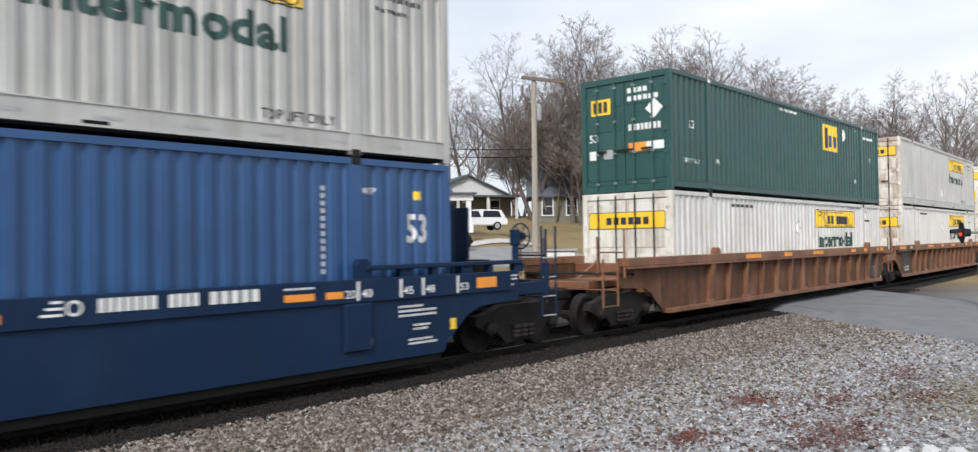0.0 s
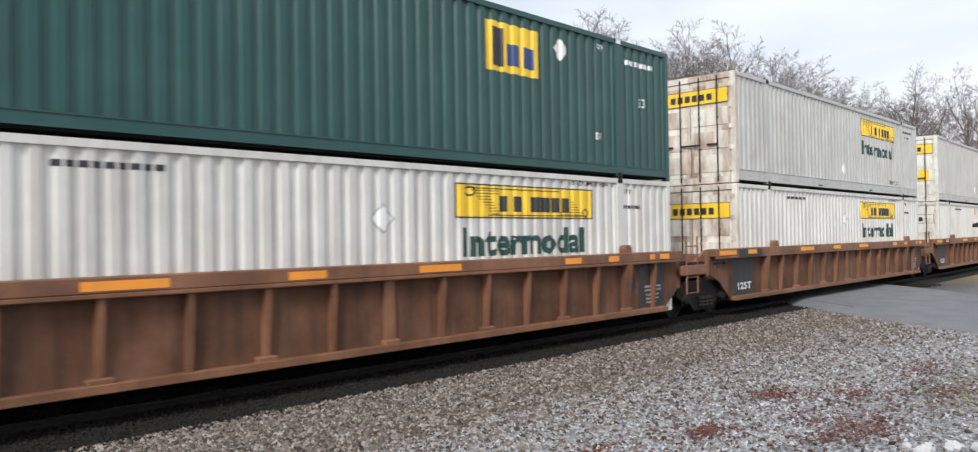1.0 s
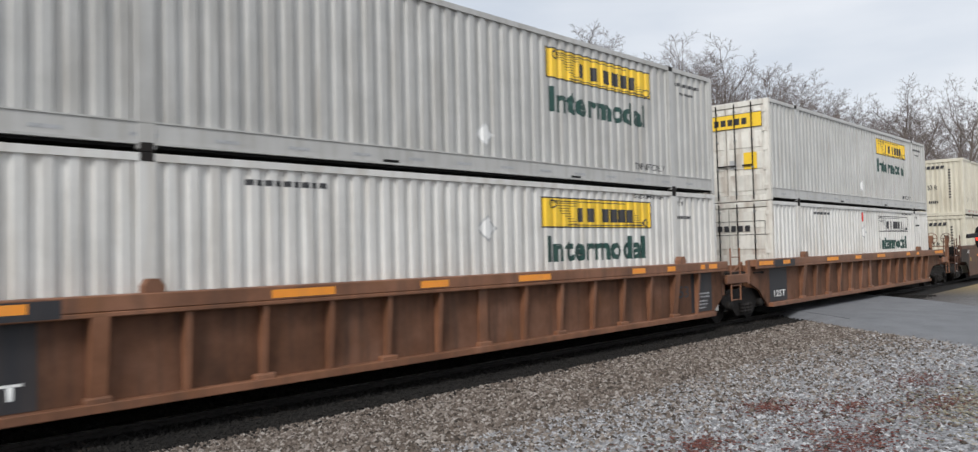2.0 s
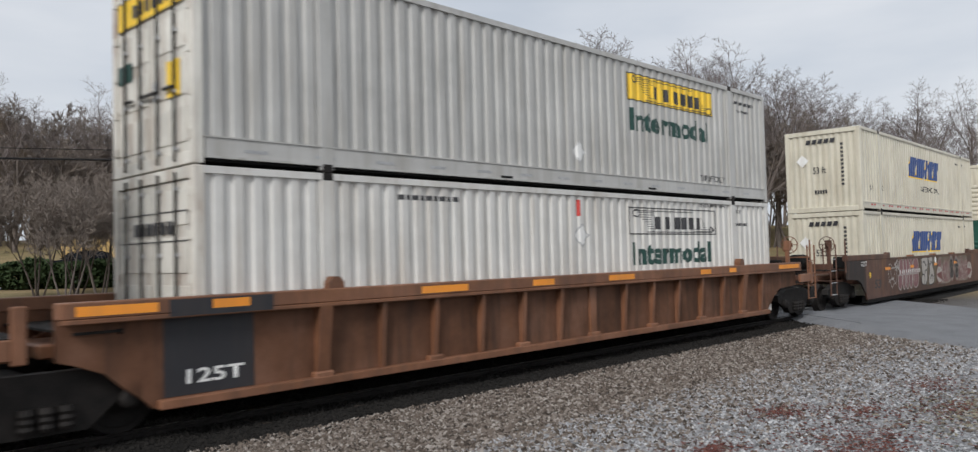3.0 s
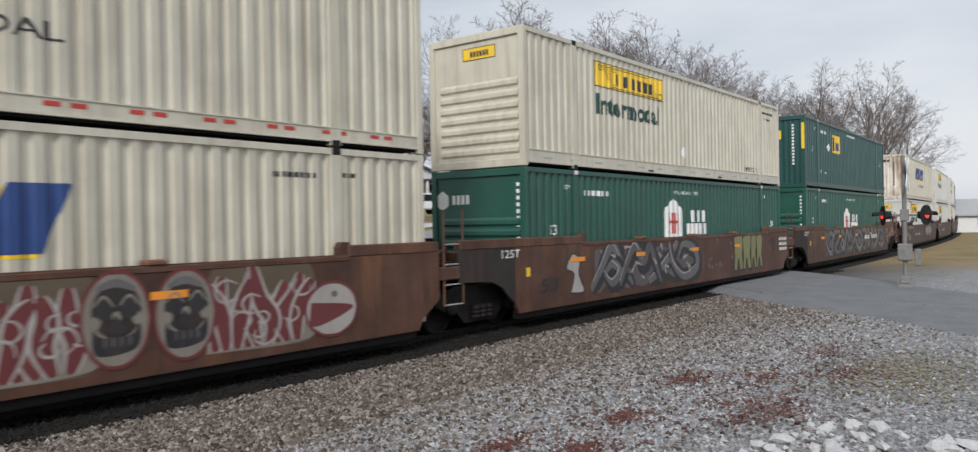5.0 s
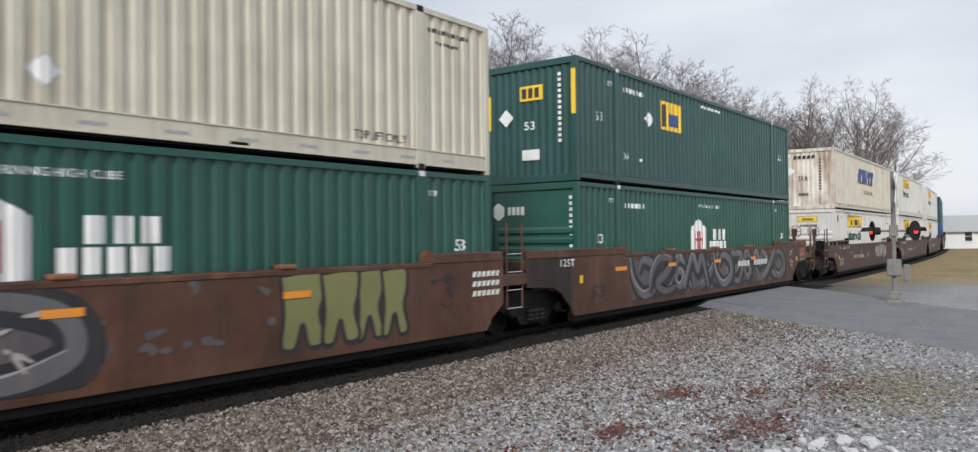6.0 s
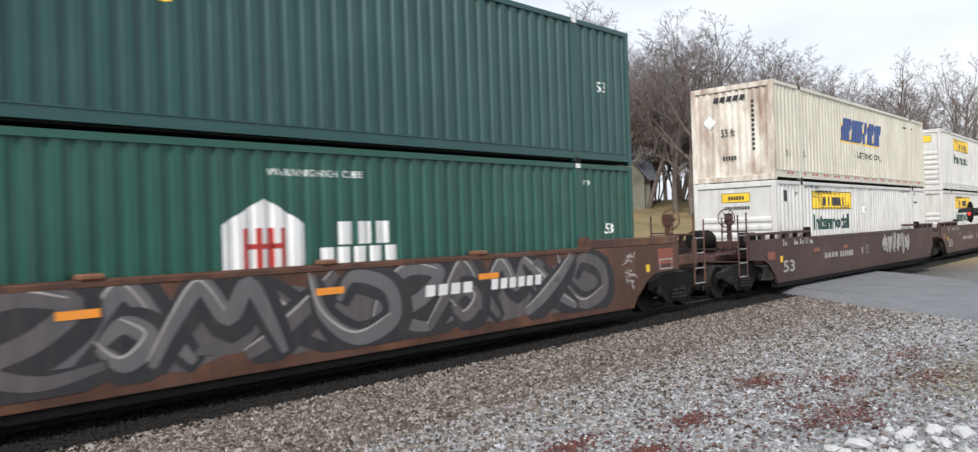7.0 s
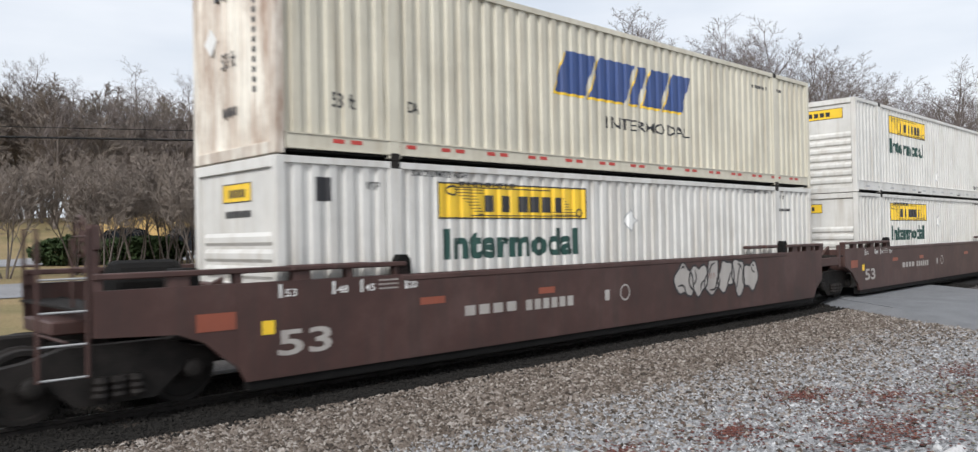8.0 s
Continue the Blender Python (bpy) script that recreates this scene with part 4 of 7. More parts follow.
def on_car(car, bm, mat, name="lettering", label="", out=SIDE + 0.004):
    for v in bm.verts:
        v.co.y = -out
    return part(name, bm, mat, car, label)


def blob(cx, cz, rx, rz, seed, n=22, wob=0.35):
    """A lobed spray-paint outline."""
    rnd = random.Random(seed)
    ph = [rnd.uniform(0, 6.28) for _ in range(4)]
    pts = []
    for k in range(n):
        a = 2 * math.pi * k / n
        r = 1 + wob * (0.5 * math.sin(2 * a + ph[0]) + 0.35 * math.sin(3 * a + ph[1]) + 0.25 * math.sin(5 * a + ph[2]))
        pts.append((cx + rx * r * math.cos(a), cz + rz * r * math.sin(a)))
    return pts


def stroke(bm, pts, w):
    """A ribbon of width w along (x, z) points, its ends tapered."""
    prev = None
    n = len(pts)
    for i, (x, z) in enumerate(pts):
        x0, z0 = pts[max(0, i - 1)]
        x1, z1 = pts[min(n - 1, i + 1)]
        l = math.hypot(x1 - x0, z1 - z0) or 1
        t = w * (0.35 + 0.65 * math.sin(math.pi * (i + 0.5) / n))
        nx, nz = -(z1 - z0) / l * t / 2, (x1 - x0) / l * t / 2
        cur = (bm.verts.new((x + nx, 0, z + nz)), bm.verts.new((x - nx, 0, z - nz)))
        if prev:
            bm.faces.new((prev[0], prev[1], cur[1], cur[0]))
        prev = cur
    return bm


def swoop(x0, z0, x1, z1, bend, n=12):
    return [(x0 + (x1 - x0) * k / n - (z1 - z0) * bend * math.sin(math.pi * k / n), z0 + (z1 - z0) * k / n + (x1 - x0) * bend * math.sin(math.pi * k / n)) for k in range(n + 1)]


def clamp_z(bm, lo=LOW + 0.02, hi=1.48):
    for v in bm.verts:
        v.co.z = min(hi, max(lo, v.co.z))
    return bm


def spray(car, x0, x1, fill, edge, seed, letters, z0=0.42, z1=1.42, name="graffiti"):
    """A band of rounded spray-painted forms with outlines."""
    rnd = random.Random(seed)
    w = (x1 - x0) / letters
    for i in range(letters):
        cx = x0 + w * (i + 0.5)
        pts = blob(cx, (z0 + z1) / 2 + rnd.uniform(-0.04, 0.04), w * 0.56, (z1 - z0) * 0.46, seed * 31 + i)
        lift = SIDE + 0.004 + 0.0015 * (i % 2)
        on_car(car, clamp_z(poly(bmesh.new(), pts)), fill, name, "rounded spray-painted letter form", lift)
        bm = bmesh.new()
        stroke_closed(bm, pts, 0.05)
        for _ in range(2):
            a, b = rnd.sample(pts, 2)
            mx = [(cx + (a[0] - cx) * 0.7, a[1] * 0.8 + 0.18), (cx + (b[0] - cx) * 0.6, b[1] * 0.8 + 0.18)]
            stroke(bm, swoop(*mx[0], *mx[1], rnd.uniform(-0.35, 0.35)), 0.05)
        on_car(car, clamp_z(bm), edge, name + "_outline", "", lift + 0.004)


def stroke_closed(bm, pts, w):
    c = pts + pts[:2]
    prev = None
    for i in range(len(c) - 1):
        x, z = c[i]
        x0, z0 = c[i - 1] if i else pts[-1]
        x1, z1 = c[i + 1]
        l = math.hypot(x1 - x0, z1 - z0) or 1
        nx, nz = -(z1 - z0) / l * w / 2, (x1 - x0) / l * w / 2
        cur = (bm.verts.new((x + nx, 0, z + nz)), bm.verts.new((x - nx, 0, z - nz)))
        if prev:
            bm.faces.new((prev[0], prev[1], cur[1], cur[0]))
        prev = cur


def smooth(pts, n=6):
    """A rounded path through a few (x, z) points."""
    out = []
    for i in range(len(pts) - 1):
        p0, p1, p2, p3 = pts[max(0, i - 1)], pts[i], pts[i + 1], pts[min(len(pts) - 1, i + 2)]
        for k in range(n):
            t = k / n
            out.append(tuple(0.5 * (2 * b + (c - a) * t + (2 * a - 5 * b + 4 * c - d) * t * t + (3 * b - a - 3 * c + d) * t ** 3) for a, b, c, d in zip(p0, p1, p2, p3)))
    return out + [pts[-1]]


def daub(car, pts, w, mat, out, label="", name="graffiti"):
    """One sprayed stroke."""
    return on_car(car, clamp_z(stroke(bmesh.new(), smooth(pts), w), LOW + 0.03, 1.57), mat, name, label, SIDE + out)


def patch(car, pts, mat, out, label="", edge=None, w=0.04):
    """A filled sprayed shape with an outline."""
    ring_pts = [(x, min(1.57, max(LOW + 0.03, z))) for x, z in smooth(pts + pts[:1])[:-1]]
    on_car(car, poly(bmesh.new(), ring_pts), mat, "graffiti", label, SIDE + out)
    if edge:
        bm = bmesh.new()
        stroke_closed(bm, ring_pts, w)
        on_car(car, clamp_z(bm, LOW + 0.02, 1.58), edge, "graffiti_outline", "", SIDE + out + 0.0012)


def oval(x, z, rx, rz, n=10):
    return [(x + rx * math.cos(2 * math.pi * k / n), z + rz * math.sin(2 * math.pi * k / n)) for k in range(n)]


def arches(car):
    """A row of tall pink arches with pale outlines and drips."""
    rnd = random.Random(17)
    for k, (a, b) in enumerate(((3.06, 3.50), (3.54, 3.90), (3.95, 4.33), (4.38, 4.74), (4.80, 5.52))):
        m = (a + b) / 2
        lift = 0.004 + 0.002 * (k % 2)
        patch(car, [(a, 0.95), (a + 0.02, 1.35), (m - 0.06, 1.56), (m + 0.08, 1.56), (b - 0.02, 1.36), (b, 0.95), (m, 0.86)], PINK, lift, "pink spray-painted arch", SILVER, 0.05)
        x0, x1 = a - 0.22 + 0.03 * k, b - 0.20 + 0.03 * k
        patch(car, [(x0, 0.92), (x1, 0.92), (x1 - 0.04, 0.55), ((x0 + x1) / 2, 0.40), (x0 + 0.03, 0.52)], PINK, lift + 0.004, "pink spray-painted lobe", SILVER, 0.045)
        for q in range(2):
            x = rnd.uniform(a, b)
            daub(car, [(x, 0.95), (x + 0.03, 0.7), (x - 0.02, rnd.uniform(0.42, 0.6))], 0.035, SILVER, 0.012)


def skull(car, x, z):
    """A pale oval with a dark sprayed face."""
    patch(car, oval(x, z, 0.42, 0.57), BEIGE, 0.011, "dim beige oval with a dark painted face", CRIMSON, 0.045)
    patch(car, oval(x + 0.01, z + 0.10, 0.30, 0.33), SOOT, 0.0125)
    for dx, dz in ((-0.24, -0.02), (0.25, 0.0), (0.0, 0.02)):
        patch(car, oval(x + dx, z + dz, 0.06, 0.08, 6), BEIGE, 0.0138)
    for dx in (-0.15, 0.16):
        patch(car, oval(x + dx, z + 0.14, 0.125, 0.135, 7), BLACKP, 0.0145)
        daub(car, [(x + dx - 0.12, z + 0.16), (x + dx, z + 0.28), (x + dx + 0.12, z + 0.15)], 0.03, BEIGE, 0.0165)
    patch(car, [(x - 0.02, z + 0.06), (x + 0.11, z - 0.12), (x + 0.02, z - 0.17), (x - 0.10, z - 0.12)], BLACKP, 0.0145)
    patch(car, [(x - 0.28, z - 0.08), (x - 0.16, z - 0.20), (x + 0.17, z - 0.20), (x + 0.29, z - 0.06), (x + 0.24, z - 0.36), (x - 0.24, z - 0.40)], BLACKP, 0.0135)
    for k in range(4):
        q = x - 0.15 + 0.1 * k
        daub(car, [(q, z - 0.20), (q + 0.01, z - 0.26), (q, z - 0.32)], 0.035, MAUVE, 0.0155)
    daub(car, [(x - 0.24, z + 0.36), (x, z + 0.43), (x + 0.24, z + 0.34)], 0.10, GREY, 0.0135)


def flames(car, x0, x1, seed, n):
    """Crimson tongues with pale edges on a dark ground."""
    rnd = random.Random(seed)
    patch(car, [(x0, 0.45), (x0 + 0.1, 1.5), ((x0 + x1) / 2, 1.54), (x1, 1.5), (x1 + 0.05, 0.45), ((x0 + x1) / 2, 0.38)], OLIVE, 0.002, "dark sprayed ground")
    patch(car, [(x0, 0.40), (x0 + 0.15, 0.95), ((x0 + x1) / 2, 1.12), (x1 - 0.1, 0.98), (x1, 0.42)], BEIGE, 0.003, "beige sprayed ground")
    for i in range(n):
        x = x0 + 0.12 + (x1 - x0 - 0.2) * i / n
        top = rnd.uniform(1.25, 1.55)
        lean = rnd.uniform(-0.28, 0.34)
        lift = 0.0045 + 0.0016 * (i % 3)
        path = [(x, 0.42), (x + rnd.uniform(-0.12, 0.12), 0.75), (x + lean * 0.5, 1.05), (x + lean, top)]
        daub(car, path, 0.33, SILVER, lift)
        daub(car, path, 0.23, CRIMSON, lift + 0.0008, "crimson sprayed tongue")
    for i in range(n):
        x, z, r = rnd.uniform(x0 + 0.2, x1 - 0.1), rnd.uniform(0.55, 1.2), rnd.uniform(0.10, 0.20)
        a = rnd.uniform(0, 6)
        daub(car, [(x + r * math.cos(a + q), z + r * 0.8 * math.sin(a + q)) for q in (0, 1.1, 2.2, 3.3, 4.2)], 0.035, SILVER, 0.0105)


def wedge_head(car, x, z, rx, rz, d):
    """A pale rounded head with a crimson wedge."""
    patch(car, oval(x, z, rx, rz), SILVER, 0.0115, "pale oval head", CRIMSON, 0.045)
    patch(car, [(x - d * rx * 0.8, z + rz * 0.3), (x + d * rx * 0.85, z + rz * 0.02), (x - d * rx * 0.7, z - rz * 0.6)], CRIMSON, 0.0135)
    patch(car, oval(x + d * rx * 0.1, z + rz * 0.55, 0.06, 0.05, 6), GREY, 0.0135)


def band_letters(car, x0, x1, count, seed):
    """Large interlocking grey letter forms with black shadows."""
    rnd = random.Random(seed)
    forms = (
        (((0.0, 0.10), (0.12, 0.62), (0.45, 0.97), (0.85, 0.86), (0.62, 0.52), (0.28, 0.28), (0.62, 0.06), (1.05, 0.16)),),
        (((0.05, 1.0), (0.32, 0.74), (0.68, 0.30), (1.02, 0.02)), ((0.98, 0.98), (0.70, 0.62), (0.34, 0.24), (0.08, 0.02))),
        (((0.0, 0.02), (0.24, 0.50), (0.50, 0.98), (0.76, 0.52), (1.02, 0.04)), ((0.32, 0.36), (0.5, 0.14), (0.68, 0.38), (0.5, 0.58), (0.32, 0.36))),
        (((0.02, 0.98), (0.14, 0.42), (0.50, 0.05), (0.92, 0.26), (0.86, 0.74), (0.46, 0.92), (0.30, 0.60)),),
        (((0.0, 0.05), (0.18, 0.55), (0.40, 0.95), (0.62, 0.55), (0.80, 0.92), (1.0, 0.40), (1.12, 0.0)),),
    )
    top, low = [], []
    for k in range(25):
        x = x0 - 0.1 + (x1 - x0 + 0.2) * k / 24
        top.append((x, 1.46 - 0.22 * rnd.random() * (0.4 + abs(math.sin(k * 1.3)))))
        low.append((x, 0.40 + 0.20 * rnd.random() * abs(math.sin(k * 0.9))))
    bm = bmesh.new()
    for k in range(24):
        poly(bm, [low[k], low[k + 1], top[k + 1], top[k]])
    bmesh.ops.remove_doubles(bm, verts=bm.verts, dist=0.001)
    on_car(car, bm, MAUVE, "graffiti_ground", "broad grey sprayed ground", SIDE + 0.002)
    w = (x1 - x0) / count
    for i in range(count):
        a = x0 + w * (i - 0.2)
        span = w * 1.45
        place = lambda p: (a + p[0] * span, 0.46 + p[1] * 1.02)
        for q, form in enumerate(forms[(i * 2 + seed) % 5]):
            pts = [place(p) for p in form]
            lift = 0.004 + 0.0042 * (i % 2) + 0.0018 * q
            daub(car, [(x + 0.05, z - 0.05) for x, z in pts], 0.60, BLACKP, lift, "black sprayed shadow", "graffiti_shadow")
            daub(car, pts, 0.25, (GREY, MAUVE, GREY)[i % 3], lift + 0.0008, "swooping grey letter form")
            daub(car, [(x - 0.05, z + 0.08) for x, z in pts[:4]], 0.035, SILVER, lift + 0.0014)
    for i in range(9):
        x, z = rnd.uniform(x0 + 0.4, x1 - 0.4), rnd.uniform(0.55, 1.35)
        daub(car, [(x, z), (x + 0.12, z + 0.04), (x + 0.2, z - 0.03)], 0.13, MAUVE, 0.0125)


def scrawl(car, x0, x1, z0, z1, mat, seed, n=9, w=0.035, out=0.006):
    rnd = random.Random(seed)
    for _ in range(n):
        x, z = rnd.uniform(x0, x1), rnd.uniform(z0, z1)
        daub(car, [(x, z), (x + rnd.uniform(-0.2, 0.2), z + rnd.uniform(-0.1, 0.1)), (x + rnd.uniform(-0.15, 0.25), z + rnd.uniform(-0.15, 0.15))], w, mat, out, "", "scrawl")


CARS = []


def amber(car, spans, z0, z1, out=SIDE + 0.004, mat=None):
    for a, b in spans:
        on_car(car, rect(bmesh.new(), a, b, z0, z1), mat or AMBER, "reflector_strip", "amber reflector strip", out)


def build_cars():
    # navy car
    c = well_car("navy blue well car with white lettering and reflectors", NAVY, "navy", "joint", "coupled", False)
    CARS.append((-6.89, c))
    car_end(c, NAVY, 1, True, True, True), car_end(c, NAVY, -1, False)
    truck(c, LONG + 1.95), truck(c, -1.66)
    ladder(c, LONG + 2.2, NAVY)
    part("stencil_rail", boxes((-0.5, 17.4, -SIDE - 0.035, -SIDE - 0.001, 1.16, 1.50), bevel=0.008), NAVY, c)
    o = SIDE + 0.040
    bm = bmesh.new()
    for k in range(3):
        rect(bm, 9.78 + 0.05 * k, 10.0, 1.28 + 0.07 * k, 1.31 + 0.07 * k)
    on_car(c, bm, LETTER, "logo_stripe", out=o)
    on_car(c, hoop(10.12, 1.36, 0.09, 0.09, 0.03, 14), LETTER, "logo_ring", out=o)
    for a, b, k in ((10.37, 11.06, 7), (11.18, 11.58, 4), (11.7, 12.42, 5)):
        for bm in blocks(a, b, 1.29, 1.45, k):
            on_car(c, bm, LETTER, "letter_block", out=o)
    amber(c, ((12.76, 13.24), (13.43, 13.73), (9.0, 9.4)), 1.24, 1.34, o)
    amber(c, ((16.5, 17.0),), 1.24, 1.42, o)
    bm = bmesh.new()
    for x in (14.0, 14.82, 15.28, 16.05):
        rect(bm, x - 0.025, x + 0.025, 1.19, 1.47)
    on_car(c, bm, LETTER, "position_marks", out=o)
    for text, x in (("20", 13.76), ("40", 14.06), ("45", 14.87), ("48", 15.33), ("53", 16.1)):
        on_car(c, words(text, x, x + 0.2, 1.23, 1.35, 0.01), LETTER, out=o)
    on_car(c, bars(12.76, 13.24, 1.40, 1.43, 14), LETTER, "stencil", out=o)
    for z, a, b in ((1.02, 14.8, 15.3), (0.95, 14.8, 15.6), (0.88, 14.8, 15.6), (0.72, 15.1, 15.45), (0.66, 15.1, 15.4), (0.50, 15.0, 15.5), (0.44, 15.0, 15.6)):
        on_car(c, bars(a, b, z, z + 0.035, 12), LETTER, "stencil")
    for z, a, b in ((1.40, 17.15, 17.6), (1.34, 17.15, 17.6), (1.24, 17.25, 17.5)):
        on_car(c, bars(a, b, z, z + 0.03, 8), LETTER, "stencil")
    on_car(c, rect(bmesh.new(), 15.9, 16.03, 0.60, 0.78), YELLOW, "label", "small yellow label")
    on_car(c, rect(bmesh.new(), 14.05, 14.28, 0.52, 0.62), GALV, "label")
    part("side_step", boxes((13.75, 14.25, -SIDE - 0.05, -SIDE - 0.001, 0.45, 1.15), bevel=0.02), NAVY, c)
    # rust-brown car of three platforms
    for i, (u, near, far) in enumerate(((16.63, "coupled", "joint"), (36.06, "joint", "joint"), (55.52, "joint", "coupled"))):
        c = well_car("rust-brown ribbed well car platform", ORANGE, "ribbed", near, far, shift=(-0.12, -0.42, 0.0)[i])
        CARS.append((u, c))
        car_end(c, ORANGE, -1, near == "coupled"), car_end(c, ORANGE, 1, far == "coupled", far == "coupled")
        if near == "coupled":
            truck(c, -2.0)
            ladder(c, -3.2, ORANGE, 0.62, 1.62, 0.55, rungs=3)
        truck(c, LONG + (1.95 if far == "coupled" else 1.66))
        if far == "coupled":
            ladder(c, LONG + 2.1, ORANGE, 0.55, 2.1, 0.5)
        else:
            ladder(c, LONG + 0.38, ORANGE, 0.62, 1.95, 0.5)
        o = SIDE + 0.024
        amber(c, (*(((-1.45, -0.55), (0.12, 0.62)) if i else ()), (3.5, 4.5), (6.1, 6.7), (8.4, 9.3), (12.0, 12.5), (13.4, 13.75), *(((16.2, 17.5),) if far == "coupled" else ((14.9, 15.1), (15.3, 15.7)))), 1.47, 1.58, o)
        pan = SIDE - 0.155
        if i != 0:
            on_car(c, rect(bmesh.new(), -0.42, 0.76, LOW + 0.10, 1.37), BLACKP, "stencil_panel", "black stencil panel", pan)
            on_car(c, rect(bmesh.new(), -0.42, 0.95, 1.40, 1.60), BLACKP, "stencil_panel", "black painted chord", SIDE + 0.023)
            on_car(c, words("125T", -0.14, 0.62, 0.56, 0.74, 0.02), LETTER, out=pan + 0.004)
        if i != 2:
            on_car(c, rect(bmesh.new(), 14.72, 15.72, LOW + 0.12, 1.37), BLACKP, "stencil_panel", "black stencil panel", pan)
            for z, a, b in ((0.86, 14.95, 15.6), (0.78, 14.95, 15.6), (0.68, 15.0, 15.5), (0.60, 15.0, 15.5), (0.52, 15.0, 15.4)):
                on_car(c, bars(a, b, z, z + 0.04, 11), GALV, "stencil", out=pan + 0.004)
            on_car(c, words("53", 14.15, 14.62, 0.82, 1.10, 0.02), BLACKP, out=pan)
    # brown smooth-sided car with graffiti, three platforms
    for i, (u, near, far) in enumerate(((79.12, "coupled", "joint"), (98.31, "joint", "joint"), (117.77, "joint", "coupled"))):
        c = well_car(("brown well car platform with pink and red graffiti", "brown well car platform with lime and grey graffiti", "brown well car platform with grey and black graffiti")[i], BROWN, "smooth", near, far, False)
        CARS.append((u, c))
        car_end(c, BROWN, -1, near == "coupled", near == "coupled"), car_end(c, BROWN, 1, far == "coupled", far == "coupled")
        if near == "coupled":
            truck(c, -2.0)
            ladder(c, -3.75, BROWN, 0.55, 2.1, 0.5)
        truck(c, LONG + (1.95 if far == "coupled" else 1.66))
        if far == "coupled":
            ladder(c, LONG + 2.3, BROWN, 0.55, 2.1, 0.5)
        else:
            ladder(c, LONG + 0.30, BROWN, 0.58, 2.3, 0.52)
        on_car(c, words("53", 0.17, 0.88, 0.58, 0.88, 0.02, 0.15), BLACKP)
        on_car(c, words("125T", -1.12, -0.52, 1.36, 1.52, 0.01), LETTER, out=SIDE + 0.013)
        on_car(c, rect(bmesh.new(), -0.30, -0.16, 0.96, 1.14), YELLOW, "label", "small yellow label")
        amber(c, ((1.37, 1.96), (4.41, 4.88), (7.75, 8.22), (11.0, 11.5)), 1.17, 1.27, SIDE + 0.016)
        for x in (4.8, 8.0, 11.1):
            part("edge_clip", boxes((x - 0.14, x + 0.14, -SIDE - 0.03, -SIDE + 0.18, 1.586, 1.66), bevel=0.02), ORANGE, c)
        if i == 0:
            bm = bmesh.new()
            stroke_closed(bm, blob(2.2, 0.95, 0.42, 0.42, 7), 0.03), stroke_closed(bm, blob(2.25, 1.05, 0.2, 0.22, 8), 0.03), stroke(bm, swoop(1.7, 0.7, 2.6, 0.6, 0.2), 0.04)
            on_car(c, clamp_z(bm), SILVER, "graffiti_outline", "pale outline figure")
            scrawl(c, 2.60, 3.0, 1.15, 1.5, SILVER, 4, 16, 0.05)
            arches(c)
            on_car(c, bars(3.05, 5.8, 0.98, 1.12, 11, 0.03, 0.6), LETTER, "stencil", out=SIDE + 0.018)
            patch(c, [(5.72, 0.85), (5.9, 1.5), (7.2, 1.55), (8.2, 1.5), (8.15, 0.6), (7.2, 0.42), (6.2, 0.5)], OLIVE, 0.002, "dark sprayed cloud")
            patch(c, [(5.98, 1.50), (6.82, 1.53), (6.84, 1.14), (6.72, 1.0), (6.66, 0.60), (6.28, 0.44), (6.18, 0.78), (5.98, 1.0)], SILVER, 0.005, "silver bubble form", BLACKP, 0.05)
            patch(c, [(6.94, 1.50), (7.52, 1.54), (7.56, 1.16), (7.72, 0.92), (7.66, 0.50), (7.0, 0.42), (6.94, 0.74), (7.1, 1.0)], SILVER, 0.006, "silver bubble form", BLACKP, 0.05)
            patch(c, oval(6.12, 0.66, 0.22, 0.2, 8), SILVER, 0.0075, "", BLACKP, 0.04)
            for pts in (((6.1, 1.3), (6.35, 1.36), (6.55, 1.2), (6.7, 1.25)), ((6.3, 0.8), (6.45, 0.98), (6.65, 1.02)), ((7.0, 1.32), (7.2, 1.22), (7.34, 1.34), (7.5, 1.2)), ((7.15, 0.62), (7.35, 0.8), (7.55, 0.7), (7.4, 0.55))):
                daub(c, pts, 0.07, BLACKP, 0.009)
            patch(c, oval(8.03, 1.40, 0.14, 0.16, 8), LETTER, 0.009, "white oval")
            flames(c, 8.35, 10.3, 11, 10)
            flames(c, 11.75, 13.45, 12, 9)
            wedge_head(c, 8.55, 0.78, 0.46, 0.36, -1)
            wedge_head(c, 13.85, 0.80, 0.50, 0.40, 1)
            skull(c, 10.58, 0.98)
            skull(c, 11.47, 0.96)
        elif i == 1:
            patch(c, [(1.35, 0.5), (1.5, 0.9), (1.2, 1.05), (1.45, 1.35), (1.75, 1.2), (1.7, 0.9), (1.9, 0.5)], SILVER, 0.004, "pale sprayed figure", BLACKP, 0.035)
            band_letters(c, 2.5, 7.9, 4, 2)
            scrawl(c, 2.5, 7.9, 0.6, 1.4, SILVER, 22, 14, 0.06, 0.014)
            scrawl(c, 8.2, 10.8, 0.6, 1.4, MAUVE, 23, 12, 0.10)
